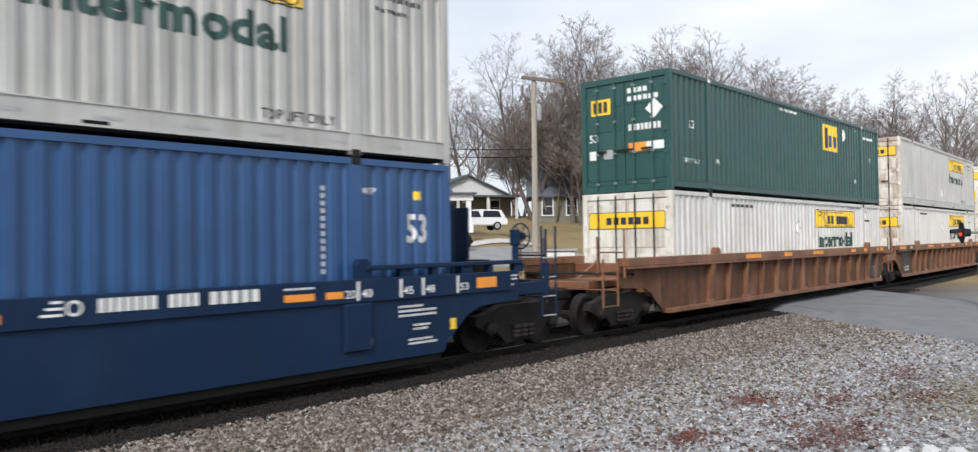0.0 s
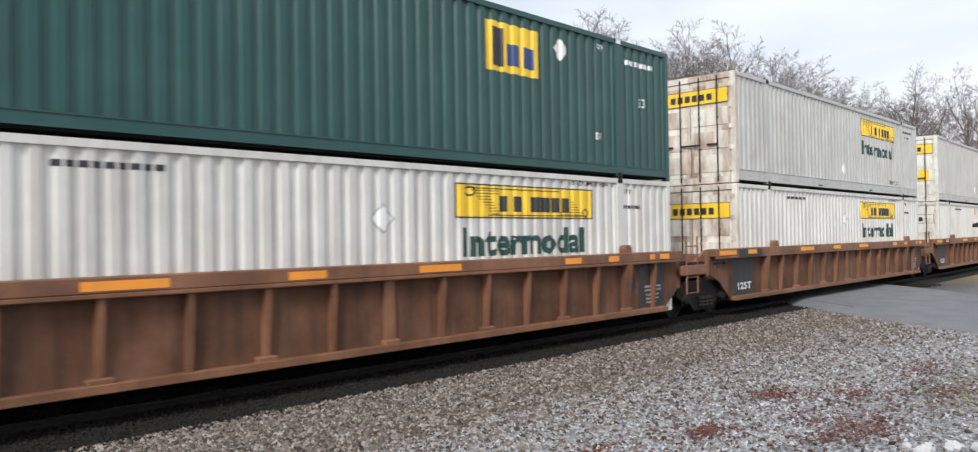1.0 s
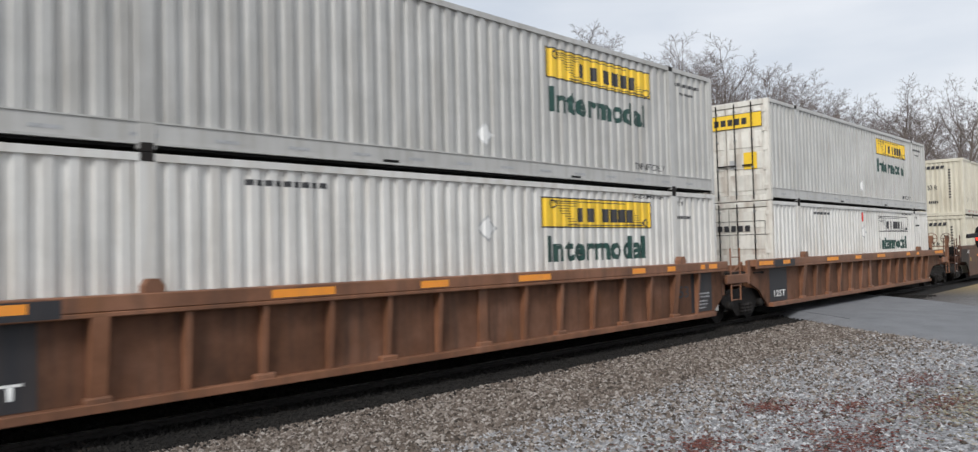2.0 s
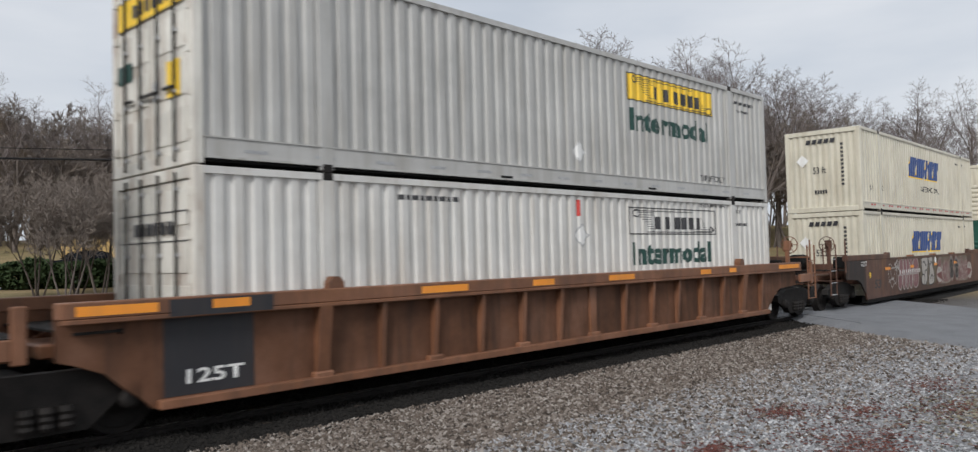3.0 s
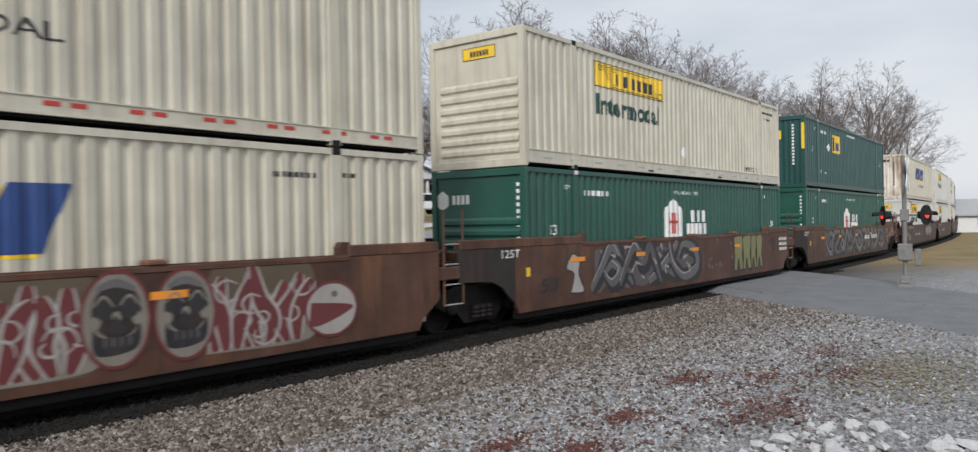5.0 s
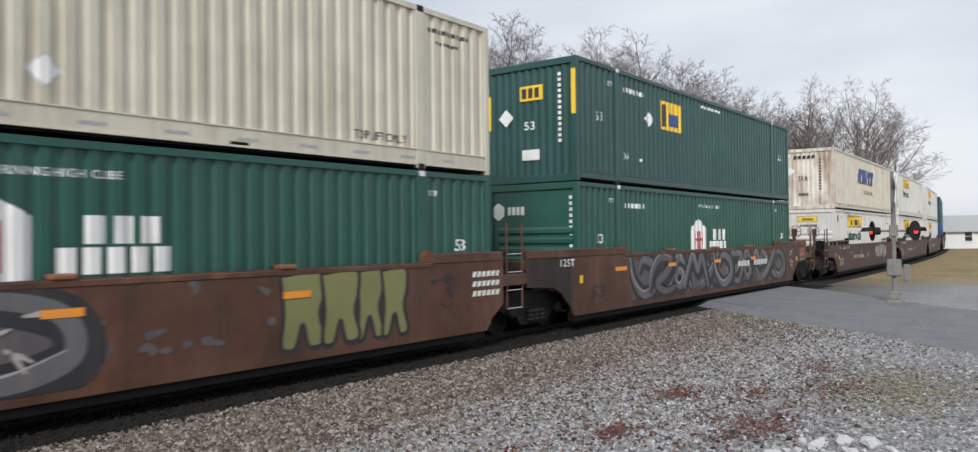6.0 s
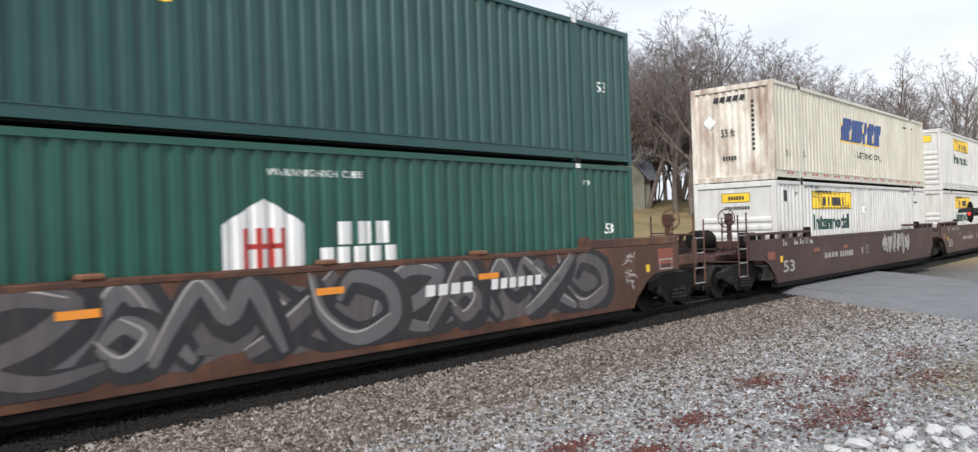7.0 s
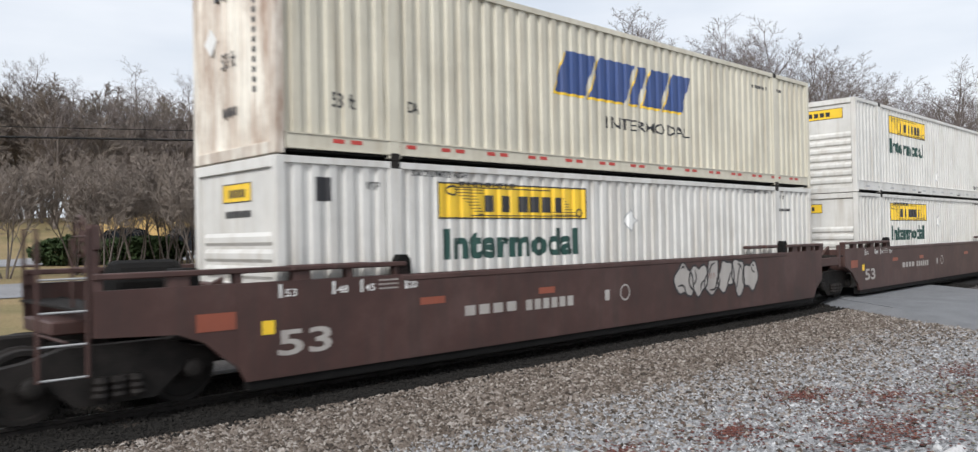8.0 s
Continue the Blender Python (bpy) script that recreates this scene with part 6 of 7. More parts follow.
# ---- trees ----
def grow(seed, tall, spread, limbs=7, fine=6, lean=0.0, low=0.3, forks=1, sweep_up=0.5):
    """Bare tree: trunk and rising limbs in one mesh, twigs in another. Height about tall."""
    rnd = random.Random(seed)
    wood, twig = ([], []), ([], [])

    def tube(store, pts, radii, sides):
        vs, fs = store
        base = len(vs)
        for i, (p, r) in enumerate(zip(pts, radii)):
            along = (pts[min(len(pts) - 1, i + 1)] - pts[max(0, i - 1)]).normalized()
            u = along.cross(Vector((0.31, 0.83, 0.47))).normalized()
            w = along.cross(u)
            for k in range(sides):
                a = 2 * math.pi * k / sides
                q = p + (u * math.cos(a) + w * math.sin(a)) * r
                vs.append((q.x, q.y, q.z))
        for i in range(len(pts) - 1):
            for k in range(sides):
                a, b = base + i * sides + k, base + i * sides + (k + 1) % sides
                fs.append((a, b, b + sides, a + sides))

    def limb(p, d, length, r, level, turn0):
        n = (6, 5, 4, 3, 2)[level]
        pts, q, dd = [p], p.copy(), d.copy()
        for k in range(n):
            wander = Vector((rnd.uniform(-1, 1), rnd.uniform(-1, 1), rnd.uniform(-0.6, 0.6))) * (0.10, 0.20, 0.22, 0.24, 0.26)[level]
            dd = (dd + wander + Vector((0, 0, (0.10, 0.16, 0.12, 0.06, 0.04)[level] * sweep_up * 2))).normalized()
            q = q + dd * (length / n)
            pts.append(q.copy())
        radii = [max(0.009, r * (1 - 0.72 * k / n)) for k in range(n + 1)]
        tube(wood if level < 2 else twig, pts, radii, (8, 5, 4, 3, 3)[level])
        if level >= 4:
            return
        count = (limbs, 6, 6, fine)[level]
        turn = turn0
        for k in range(count):
            f = low + (1 - low) * (k + rnd.random()) / count if level == 0 else 0.22 + 0.78 * (k + rnd.random()) / count
            i = min(n - 1, int(f * n))
            at = pts[i].lerp(pts[i + 1], f * n - i)
            axis = (pts[i + 1] - pts[i]).normalized()
            turn += 2.4 + rnd.uniform(-0.5, 0.5)
            u = axis.cross(Vector((0.2, 0.9, 0.4))).normalized()
            out = u * math.cos(turn) + axis.cross(u) * math.sin(turn)
            open_by = radians(rnd.uniform(24, 46)) * spread * (1.0 if level else 1.15 - 0.4 * f)
            nd = (axis * math.cos(open_by) + out * math.sin(open_by)).normalized()
            reach = (0.62 - 0.30 * f, 0.55 - 0.22 * f, 0.52 - 0.2 * f, 0.50)[level] * rnd.uniform(0.8, 1.15)
            limb(at, nd, length * reach, max(0.010, r * (1 - 0.7 * f) * 0.62), level + 1, rnd.uniform(0, 6))

    for k in range(forks):
        a = 2.4 * k + seed
        tip = Vector((lean + (0.32 * math.cos(a) if forks > 1 else 0), 0.32 * math.sin(a) if forks > 1 else 0, 1)).normalized()
        limb(Vector((0.08 * math.cos(a) * (forks > 1), 0.08 * math.sin(a) * (forks > 1), -0.3)), tip, tall * 0.8, tall * 0.016 / forks ** 0.4, 0, rnd.uniform(0, 6))
    # bring the whole to the height asked for
    k = tall / max(v[2] for v in wood[0] + twig[0])
    for store in (wood, twig):
        store[0][:] = [(x * k, y * k, z * k) for x, y, z in store[0]]
    out = []
    for (vs, fs), nm in ((wood, "trunk"), (twig, "crown")):
        me = bpy.data.meshes.new(nm)
        me.from_pydata(vs, [], fs)
        out.append(me)
    return out


def tree_kind(seed, tall, spread, label, bark=None, twigs=None, **kw):
    w, c = grow(seed, tall, spread, **kw)
    t = thing("tree", label, "tree", "bare winter trees")
    link("trunk", w, bark or BARK, t)
    link("crown", c, twigs or TWIG, t)
    return t


def stand(protos, seed):
    """Set copies of the kinds behind the line, by bearing and distance, to a given skyline."""
    rnd = random.Random(seed)
    sky = ((5.0, 4.0), (8.0, 5.2), (10.0, 10.0), (13.5, 11.8), (15.8, 11.0), (17.0, 9.6), (20.2, 10.9), (26.2, 13.0), (30.5, 14.8), (34.5, 15.2), (41.7, 14.6), (47.0, 15.6), (52.0, 15.8), (57.0, 15.2), (63.0, 13.2), (67.5, 12.2), (74.0, 11.5), (84.0, 11.0))
    k = 0
    az = 6.0
    while az < 84:
        for row, (d0, d1, share) in enumerate(((66, 80, 1.0), (84, 100, 0.92), (105, 125, 0.9))):
            if rnd.random() < (0.0, 0.1, 0.25)[row] + (0.5 if 39 < az < 58 else 0.0):
                continue
            a = az + rnd.uniform(-0.8, 0.8)
            d = rnd.uniform(d0, d1) * (1.25 if a < 20 else 1.0)
            el = next((e0 + (e1 - e0) * (a - a0) / (a1 - a0) for (a0, e0), (a1, e1) in zip(sky, sky[1:]) if a0 <= a <= a1), 5.0)
            el *= 0.95 * share * (rnd.uniform(0.93, 1.12) if row == 0 else rnd.uniform(0.8, 1.08))
            x, y = d * math.cos(radians(a)), d * math.sin(radians(a))
            if y < on_track(x) + 6:
                continue
            z = height(x, y)
            tall = 2.0 + d * math.tan(radians(el)) - z
            p = protos[k % len(protos)]
            k += 1
            s = tall / 16.0
            m = pose(x, y, z, 0, 0, rnd.uniform(0, 360))
            t = copy_thing(p, m)
            t.scale = (s * rnd.uniform(1.05, 1.35),) * 2 + (s,)
        az += rnd.uniform(1.1, 1.8)


KINDS = [tree_kind(100 + k, 16.0, (1.25, 1.15, 1.1, 1.35, 1.2)[k], "tall bare winter hardwood tree with fine grey twigs", limbs=(9, 9, 8, 10, 9)[k], fine=5, low=(0.30, 0.24, 0.40, 0.26, 0.22)[k], forks=(1, 2, 1, 1, 2)[k], sweep_up=0.3) for k in range(5)]
stand(KINDS, 5)
for k, p in enumerate(KINDS):
    x, y = 20 + 16 * k, 84 + 3 * k
    p.matrix_basis = pose(x, y, height(x, y))

BUSH = tree_kind(200, 5.4, 1.0, "multi-stemmed bare ornamental tree with dense brown twigs", BARK, BRUSH, limbs=8, fine=7, low=0.40, forks=4)
BUSH2 = tree_kind(201, 5.2, 1.2, "spreading bare ornamental tree with dense brown twigs", BARK, BRUSH, limbs=8, fine=7, low=0.42, forks=4)
rndb = random.Random(77)
spots = [(61.5, 38), (64.5, 37), (67.5, 39), (70.5, 37.5), (74, 38), (59.5, 41), (78, 37), (63.2, 41), (69, 42), (66.2, 34), (62.3, 35), (65.6, 39.5), (68.4, 36), (60.5, 39), (71.8, 40), (72.5, 35), (64, 43.5), (67, 41)]
for k, (a, d) in enumerate(spots):
    x, y = d * math.cos(radians(a)), d * math.sin(radians(a))
    s = rndb.uniform(0.95, 1.2)
    m = pose(x, y, height(x, y), 0, 0, rndb.uniform(0, 360))
    if k < 2:
        t = (BUSH, BUSH2)[k]
        t.matrix_basis = m
    else:
        t = copy_thing((BUSH, BUSH2)[k % 2], m)
    t.scale = (s, s, s)


# three large trees beside the house
for k, (az, d, tall) in enumerate(((50.0, 63, 18.5), (54.5, 60, 18.0), (58.5, 62, 17.5))):
    x, y = d * math.cos(radians(az)), d * math.sin(radians(az))
    t = copy_thing(KINDS[(3, 1, 4)[k]], pose(x, y, height(x, y), 0, 0, 70 * k))
    t.scale = (tall / 16,) * 3
    tagged(t, "large bare hardwood tree with wide rising limbs", "tree", "bare winter trees")

# thickets at the foot of the wood
rndw = random.Random(91)
az = 6.0
while az < 84:
    for d in (rndw.uniform(70, 80), rndw.uniform(92, 104)):
        if 39 < az < 60 and rndw.random() < 0.7:
            continue
        x, y = d * math.cos(radians(az)) * (1.2 if az < 20 else 1.0), d * math.sin(radians(az)) * (1.2 if az < 20 else 1.0)
        if y < on_track(x) + 7:
            continue
        t = copy_thing((BUSH, BUSH2)[int(d) % 2], pose(x, y, height(x, y) - 0.3, 0, 0, rndw.uniform(0, 360)))
        s = rndw.uniform(1.5, 2.3)
        t.scale = (s * 1.15, s * 1.15, s)
        tagged(t, "tangled bare thicket at the edge of the wood", "thicket", "thickets by the wood")
    az += rndw.uniform(1.6, 2.6)

# the broken lip along the near side of the crossing, its shadow line coloured near-black
lip = bmesh.new()
a, d = Vector((27.2, 9.6)), Vector((0.667, 0.745)).normalized()
s = Vector((d.y, -d.x))
prev = None
for i in range(30):
    c = a + d * (-5.5 + i * 0.19)
    w = 0.17 * min(1.0, 0.1 + i / 20)
    p, q = c - s * 2.86, c - s * (2.86 + w * 2.0)
    cur = (lip.verts.new((p.x, p.y, 0.036)), lip.verts.new((q.x, q.y, -0.09)))
    if prev:
        lip.faces.new((prev[0], prev[1], cur[1], cur[0]))
    prev = cur
tagged(part("road_edge", lip, SHADEBALLAST), "broken asphalt lip of the crossing road, its shadow line in near-black colour", "road edge", kind="structure")

# ---- the house behind the line ----
def turned(bm, m):
    bmesh.ops.transform(bm, matrix=m, verts=bm.verts)
    return bm


def gable(bm, x0, x1, y0, y1, z0, z1, along="x", over=0.35, thick=0.16):
    """Two roof slopes with thickness over a box; the ridge runs along x or y."""
    if along == "x":
        ym = (y0 + y1) / 2
        for ya in (y0 - over, y1 + over):
            za = z0 - over * (z1 - z0) / (ym - y0)
            vs = [(x0 - over, ya, za), (x1 + over, ya, za), (x1 + over, ym, z1), (x0 - over, ym, z1)]
            v = [bm.verts.new(p) for p in vs] + [bm.verts.new((p[0], p[1], p[2] - thick)) for p in vs]
            for f in ((0, 1, 2, 3), (7, 6, 5, 4), (0, 4, 5, 1), (1, 5, 6, 2), (2, 6, 7, 3), (3, 7, 4, 0)):
                bm.faces.new([v[i] for i in f])
    else:
        xm = (x0 + x1) / 2
        for xa in (x0 - over, x1 + over):
            za = z0 - over * (z1 - z0) / (xm - x0)
            vs = [(xa, y0 - over, za), (xa, y1 + over, za), (xm, y1 + over, z1), (xm, y0 - over, z1)]
            v = [bm.verts.new(p) for p in vs] + [bm.verts.new((p[0], p[1], p[2] - thick)) for p in vs]
            for f in ((0, 1, 2, 3), (7, 6, 5, 4), (0, 4, 5, 1), (1, 5, 6, 2), (2, 6, 7, 3), (3, 7, 4, 0)):
                bm.faces.new([v[i] for i in f])
    return bm


def window(h, x, y, z, w, t):
    """A white-framed sash window set in a wall that faces -y."""
    f = part("window", boxes((x - w / 2 - 0.1, x - w / 2, y - 0.08, y + 0.02, z, z + t), (x + w / 2, x + w / 2 + 0.1, y - 0.08, y + 0.02, z, z + t), (x - w / 2 - 0.12, x + w / 2 + 0.12, y - 0.10, y + 0.02, z + t, z + t + 0.14), (x - w / 2 - 0.14, x + w / 2 + 0.14, y - 0.13, y + 0.02, z - 0.1, z)), TRIM, h)
    part("pane", boxes((x - w / 2, x + w / 2, y - 0.03, y - 0.01, z, z + t)), DARKGLASS, f)
    part("glazing_bar", boxes((x - w / 2, x + w / 2, y - 0.05, y - 0.031, z + t * 0.5 - 0.025, z + t * 0.5 + 0.025)), TRIM, f)


def big_house():
    h = thing("house", "olive-grey bungalow with white trim, slate roof and porch", "house")
    # local: x to the right along the front, y back, z up from the eye's level less 2
    part("foundation", boxes((-7.0, 6.9, 0.05, 9.5, -0.6, 0.55)), NAVY, h, "dark painted foundation")
    part("wall", boxes((-7.1, -0.4, 0.0, 9.6, 0.55, 3.5), (-0.4, 5.2, 2.2, 9.6, 0.55, 3.5)), SIDING, h)
    for k in range(14):
        part("clapboard", boxes((-7.11, -0.39, -0.03, -0.001, 0.6 + k * 0.205, 0.62 + k * 0.205)), SIDING, h)
    bm = bmesh.new()
    eave = [bm.verts.new(q) for q in ((-7.6, -0.5, 3.4), (6.1, -0.5, 3.4), (6.1, 10.1, 3.4), (-7.6, 10.1, 3.4))]
    low = [bm.verts.new((v.co.x, v.co.y, 3.24)) for v in eave]
    ra, rb = bm.verts.new((-1.3, 4.8, 7.75)), bm.verts.new((1.5, 4.8, 7.75))
    for f in ((eave[0], eave[1], rb, ra), (eave[1], eave[2], rb), (eave[2], eave[3], ra, rb), (eave[3], eave[0], ra), low[::-1]):
        bm.faces.new(f)
    for k in range(4):
        bm.faces.new((eave[k], low[k], low[(k + 1) % 4], eave[(k + 1) % 4]))
    part("roof", bm, ROOFING, h)
    # front cross gable
    bm = prism(bmesh.new(), [(-1.2, 3.5), (2.1, 3.5), (0.45, 5.72)], 0.2, 4.5)
    part("gable_wall", bm, SIDING, h)
    part("gable_roof", gable(bmesh.new(), -1.2, 2.1, 0.2, 4.2, 3.55, 5.92, "y", 0.3), ROOFING, h)
    bm = bmesh.new()
    for a, b in (((-1.55, 3.12), (0.45, 5.95)), ((2.45, 3.12), (0.45, 5.95))):
        prism(bm, [a, b, (b[0], b[1] - 0.28), (a[0], a[1] - 0.28)], -0.22, -0.16)
    part("bargeboard", bm, TRIM, h)
    window(h, 0.45, 0.2, 4.0, 0.85, 0.65)
    # dormer
    part("dormer", boxes((2.6, 4.2, 0.9, 4.5, 3.7, 5.4)), TRIM, h)
    part("dormer_roof", gable(bmesh.new(), 2.55, 4.25, 0.9, 4.6, 5.4, 6.15, "y", 0.25), ROOFING, h)
    window(h, 3.4, 0.9, 4.15, 0.9, 1.1)
    for x in (-6.2, -4.6, -2.9, -1.4):
        window(h, x, 0.0, 1.15, 0.8, 1.75)
    # porch
    part("porch_floor", boxes((-0.2, 7.0, -0.9, 2.2, 0.4, 0.58)), CONCRETE, h)
    part("porch_beam", boxes((-0.3, 7.4, -1.0, -0.7, 2.7, 3.1), (7.1, 7.4, -0.7, 2.2, 2.7, 3.1)), TRIM, h)
    bm = prism(bmesh.new(), [(-0.5, 3.12), (7.6, 3.12), (7.6, 3.22), (-0.5, 3.22)], -1.3, 2.4)
    part("porch_roof", bm, ROOFING, h)
    for x in (0.1, 2.7, 4.9, 7.1):
        bm = bmesh.new()
        box(bm, x - 0.28, x + 0.28, -1.08, -0.52, 0.58, 1.25, bevel=0.02), box(bm, x - 0.17, x + 0.17, -0.97, -0.63, 1.25, 2.7, bevel=0.02)
        part("column", bm, TRIM, h)
    part("porch_rail", boxes((0.3, 6.6, -0.85, -0.78, 1.22, 1.3), (0.3, 6.6, -0.85, -0.78, 0.7, 0.76)), TRIM, h)
    part("porch_back_door", boxes((1.6, 2.5, 2.14, 2.19, 0.58, 2.6)), DARKGLASS, h)
    part("porch_skirt", boxes((-0.1, 6.9, -0.88, -0.8, -0.6, 0.39)), SHADOWGAP, h, "dark lattice skirt")
    part("chimney", boxes((2.0, 2.8, 4.2, 5.0, 5.5, 7.85), (1.92, 2.88, 4.12, 5.08, 7.65, 7.85)), BRICK, h)
    h.matrix_basis = pose(32.0, 41.0, 2.05, 0, 0, -38)


def far_house():
    h = thing("house", "grey-green far house with white windows on the hill", "house")
    part("wall", boxes((-5, 5, 0, 7, -1.0, 3.2)), SIDING, h)
    part("roof", gable(bmesh.new(), -5, 5, 0, 7, 3.2, 6.0, "x", 0.5), ROOFING, h)
    part("gable_wall", prism(bmesh.new(), [(1.0, 3.2), (4.4, 3.2), (2.7, 5.2)], -0.6, 3), SIDING, h)
    part("gable_roof", gable(bmesh.new(), 1.0, 4.4, -0.6, 3, 3.2, 5.35, "y", 0.3), ROOFING, h)
    part("bay", boxes((1.0, 4.4, -0.6, 0.0, -1.0, 3.2)), SIDING, h)
    for x, y in ((-3.6, 0), (-1.4, 0), (2.7, -0.6)):
        window(h, x, y, 1.0, 0.9, 1.6)
    a, d = radians(35.5), 72
    h.matrix_basis = pose(d * math.cos(a), d * math.sin(a), height(58, 42) - 0.2, 0, 0, -50)


def white_house():
    h = thing("house", "small white house with a pale metal roof by the line", "house")
    part("wall", boxes((-5, 5, 0, 5, 0, 2.6)), TRIM, h)
    part("roof", gable(bmesh.new(), -5, 5, 0, 5, 2.6, 4.4, "x", 0.4), GALV, h)
    for x in (-3, 0, 3):
        window(h, x, 0.0, 1.0, 0.8, 1.2)
    a, d = radians(6.2), 120
    h.matrix_basis = pose(d * math.cos(a), d * math.sin(a), -0.1, 0, 0, -75)


def hill_house():
    h = thing("house", "white-trimmed neighbour house with a grey roof up the lawn", "house")
    part("wall", boxes((-4.5, 4.5, 0, 7, -0.5, 2.7)), SIDING, h)
    part("gable_wall", prism(bmesh.new(), [(-4.5, 2.7), (4.5, 2.7), (0, 4.6)], 0.0, 7.0), TRIM, h)
    part("roof", gable(bmesh.new(), -4.5, 4.5, 0, 7, 2.72, 4.75, "y", 0.45), ROOFING, h)
    part("porch_roof", boxes((-4.8, 4.8, -2.0, 0.0, 2.45, 2.62)), ROOFING, h)
    for x in (-4.4, -1.5, 1.5, 4.4):
        part("porch_post", boxes((x - 0.12, x + 0.12, -1.9, -1.66, -0.4, 2.45)), TRIM, h)
    for x in (-2.8, 2.8):
        window(h, x, 0.0, 0.8, 0.9, 1.4)
    a, d = radians(44.2), 76
    x, y = d * math.cos(a), d * math.sin(a)
    h.matrix_basis = pose(x, y, height(x, y) - 0.4, 0, 0, -28)


big_house()
far_house()
hill_house()
white_house()


# ---- poles, wires, signs ----
def bearing(a, d):
    return d * math.cos(radians(a)), d * math.sin(radians(a))


def utility_pole(a, d, tall, sleeve=0.0, label="weathered wooden utility pole with a crossarm"):
    x, y = bearing(a, d)
    p = thing("utility_pole", label, "utility pole", at=pose(x, y, height(x, y)))
    part("shaft", rod(bmesh.new(), (0, 0, -0.3), (0.05, 0, tall), 0.17, 0.11, 12), WOOD if sleeve else PALEWOOD, p)
    if sleeve:
        part("sleeve", rod(bmesh.new(), (0, 0, 0), (0.03, 0, sleeve), 0.215, 0.20, 14), GALV, p, "pale grey sleeve")
    part("crossarm", turned(boxes((-1.1, 1.1, -0.16, -0.06, tall - 0.45, tall - 0.30)), pose(0, 0, 0, 0, 3, -30)), WOOD, p)
    for k in (-0.95, -0.4, 0.4, 0.95):
        part("insulator", turned(lathe(bmesh.new(), [(0.02, 0), (0.05, 0.03), (0.03, 0.07), (0.05, 0.1), (0.02, 0.14)], (k, -0.11, tall - 0.28), "Z", 8), pose(0, 0, 0, 0, 3, -30)), GALV, p)
    part("transformer", lathe(bmesh.new(), [(0.18, 0), (0.22, 0.05), (0.22, 0.7), (0.16, 0.8), (0.05, 0.85)], (0.38, 0.1, tall - 2.3), "Z", 14), GALV, p)
    return Vector((x, y, height(x, y) + tall))


def guy_pole(a, d, tall):
    """A thin dark pole with a bracket arm."""
    x, y = bearing(a, d)
    p = thing("utility_pole", "thin dark wooden pole with a bracket arm", "utility pole", at=pose(x, y, height(x, y)))
    part("shaft", rod(bmesh.new(), (0, 0, -0.2), (0, 0, tall), 0.13, 0.10, 10), TIE, p)
    part("bracket", sweep(bmesh.new(), [(0, 0, tall - 0.7), (0.5, -0.4, tall - 0.35), (1.1, -0.9, tall + 0.05)], 0.05), TIE, p)


guy_pole(57.5, 34, 5.0)


def wire(p, q, sag, r=0.018):
    pts = [Vector(p).lerp(Vector(q), k / 12) - Vector((0, 0, sag * 4 * (k / 12) * (1 - k / 12))) for k in range(13)]
    tagged(part("overhead_wire", sweep(bmesh.new(), pts, r, 4), RUBBER), "black sagging overhead wire", "wire")


top1 = utility_pole(54.6, 32, 9.9, 6.9, "grey-sleeved utility pole with a crossarm")
top2 = utility_pole(39.3, 37, 10.0, 0, "tall pale wooden utility pole with a small crossarm")
utility_pole(59.0, 56, 9.5)
for dz, r in ((0.0, 0.032), (0.35, 0.012)):
    wire((-30, 29, 4.2 + 0.6 * dz), (top1.x, top1.y, 5.95 + dz), 0.25, r)
    wire((top1.x, top1.y, 5.95 + dz), (top2.x, top2.y, 6.0 + dz), 0.2, 0.018)
    wire((top2.x, top2.y, 6.0 + dz), (90, 62, 7), 0.8)
wire((top1.x, top1.y, 5.2), (36, 43, 6.0), 0.3, 0.015)


def plate_sign(a, d, z, shape, mat, label, post=GALV, r=0.38):
    x, y = bearing(a, d)
    g = height(x, y)
    s = thing("road_sign", label, "road sign", at=pose(x, y, g, 0, 0, a - 90))
    part("post", rod(bmesh.new(), (0, 0, 0), (0, 0, z - g + r * 0.6), 0.035), post, s)
    n, off = shape
    bm = prism(bmesh.new(), [(r * math.cos(2 * math.pi * (k + off) / n), z - g + r * math.sin(2 * math.pi * (k + off) / n)) for k in range(n)], -0.06, -0.045)
    part("panel", bm, mat, s)
    return s


s = plate_sign(53.85, 40, 3.1, (8, 0.5), RED, "red octagonal stop sign on a post")
t = words("STOP", -0.28, 0.28, 2.98 - height(*bearing(53.85, 40)), 3.22 - height(*bearing(53.85, 40)), 0.01)
for v in t.verts:
    v.co.y = -0.065
part("lettering", t, LETTER, s)
g0 = height(*bearing(53.85, 40))
part("lower_panel", boxes((-0.22, 0.22, -0.06, -0.045, 1.95 - g0, 2.35 - g0)), AMBER, s, "small amber plate")
plate_sign(48.5, 42, 3.35, (4, 0.0), GALV, "back of a grey diamond warning sign", r=0.55)


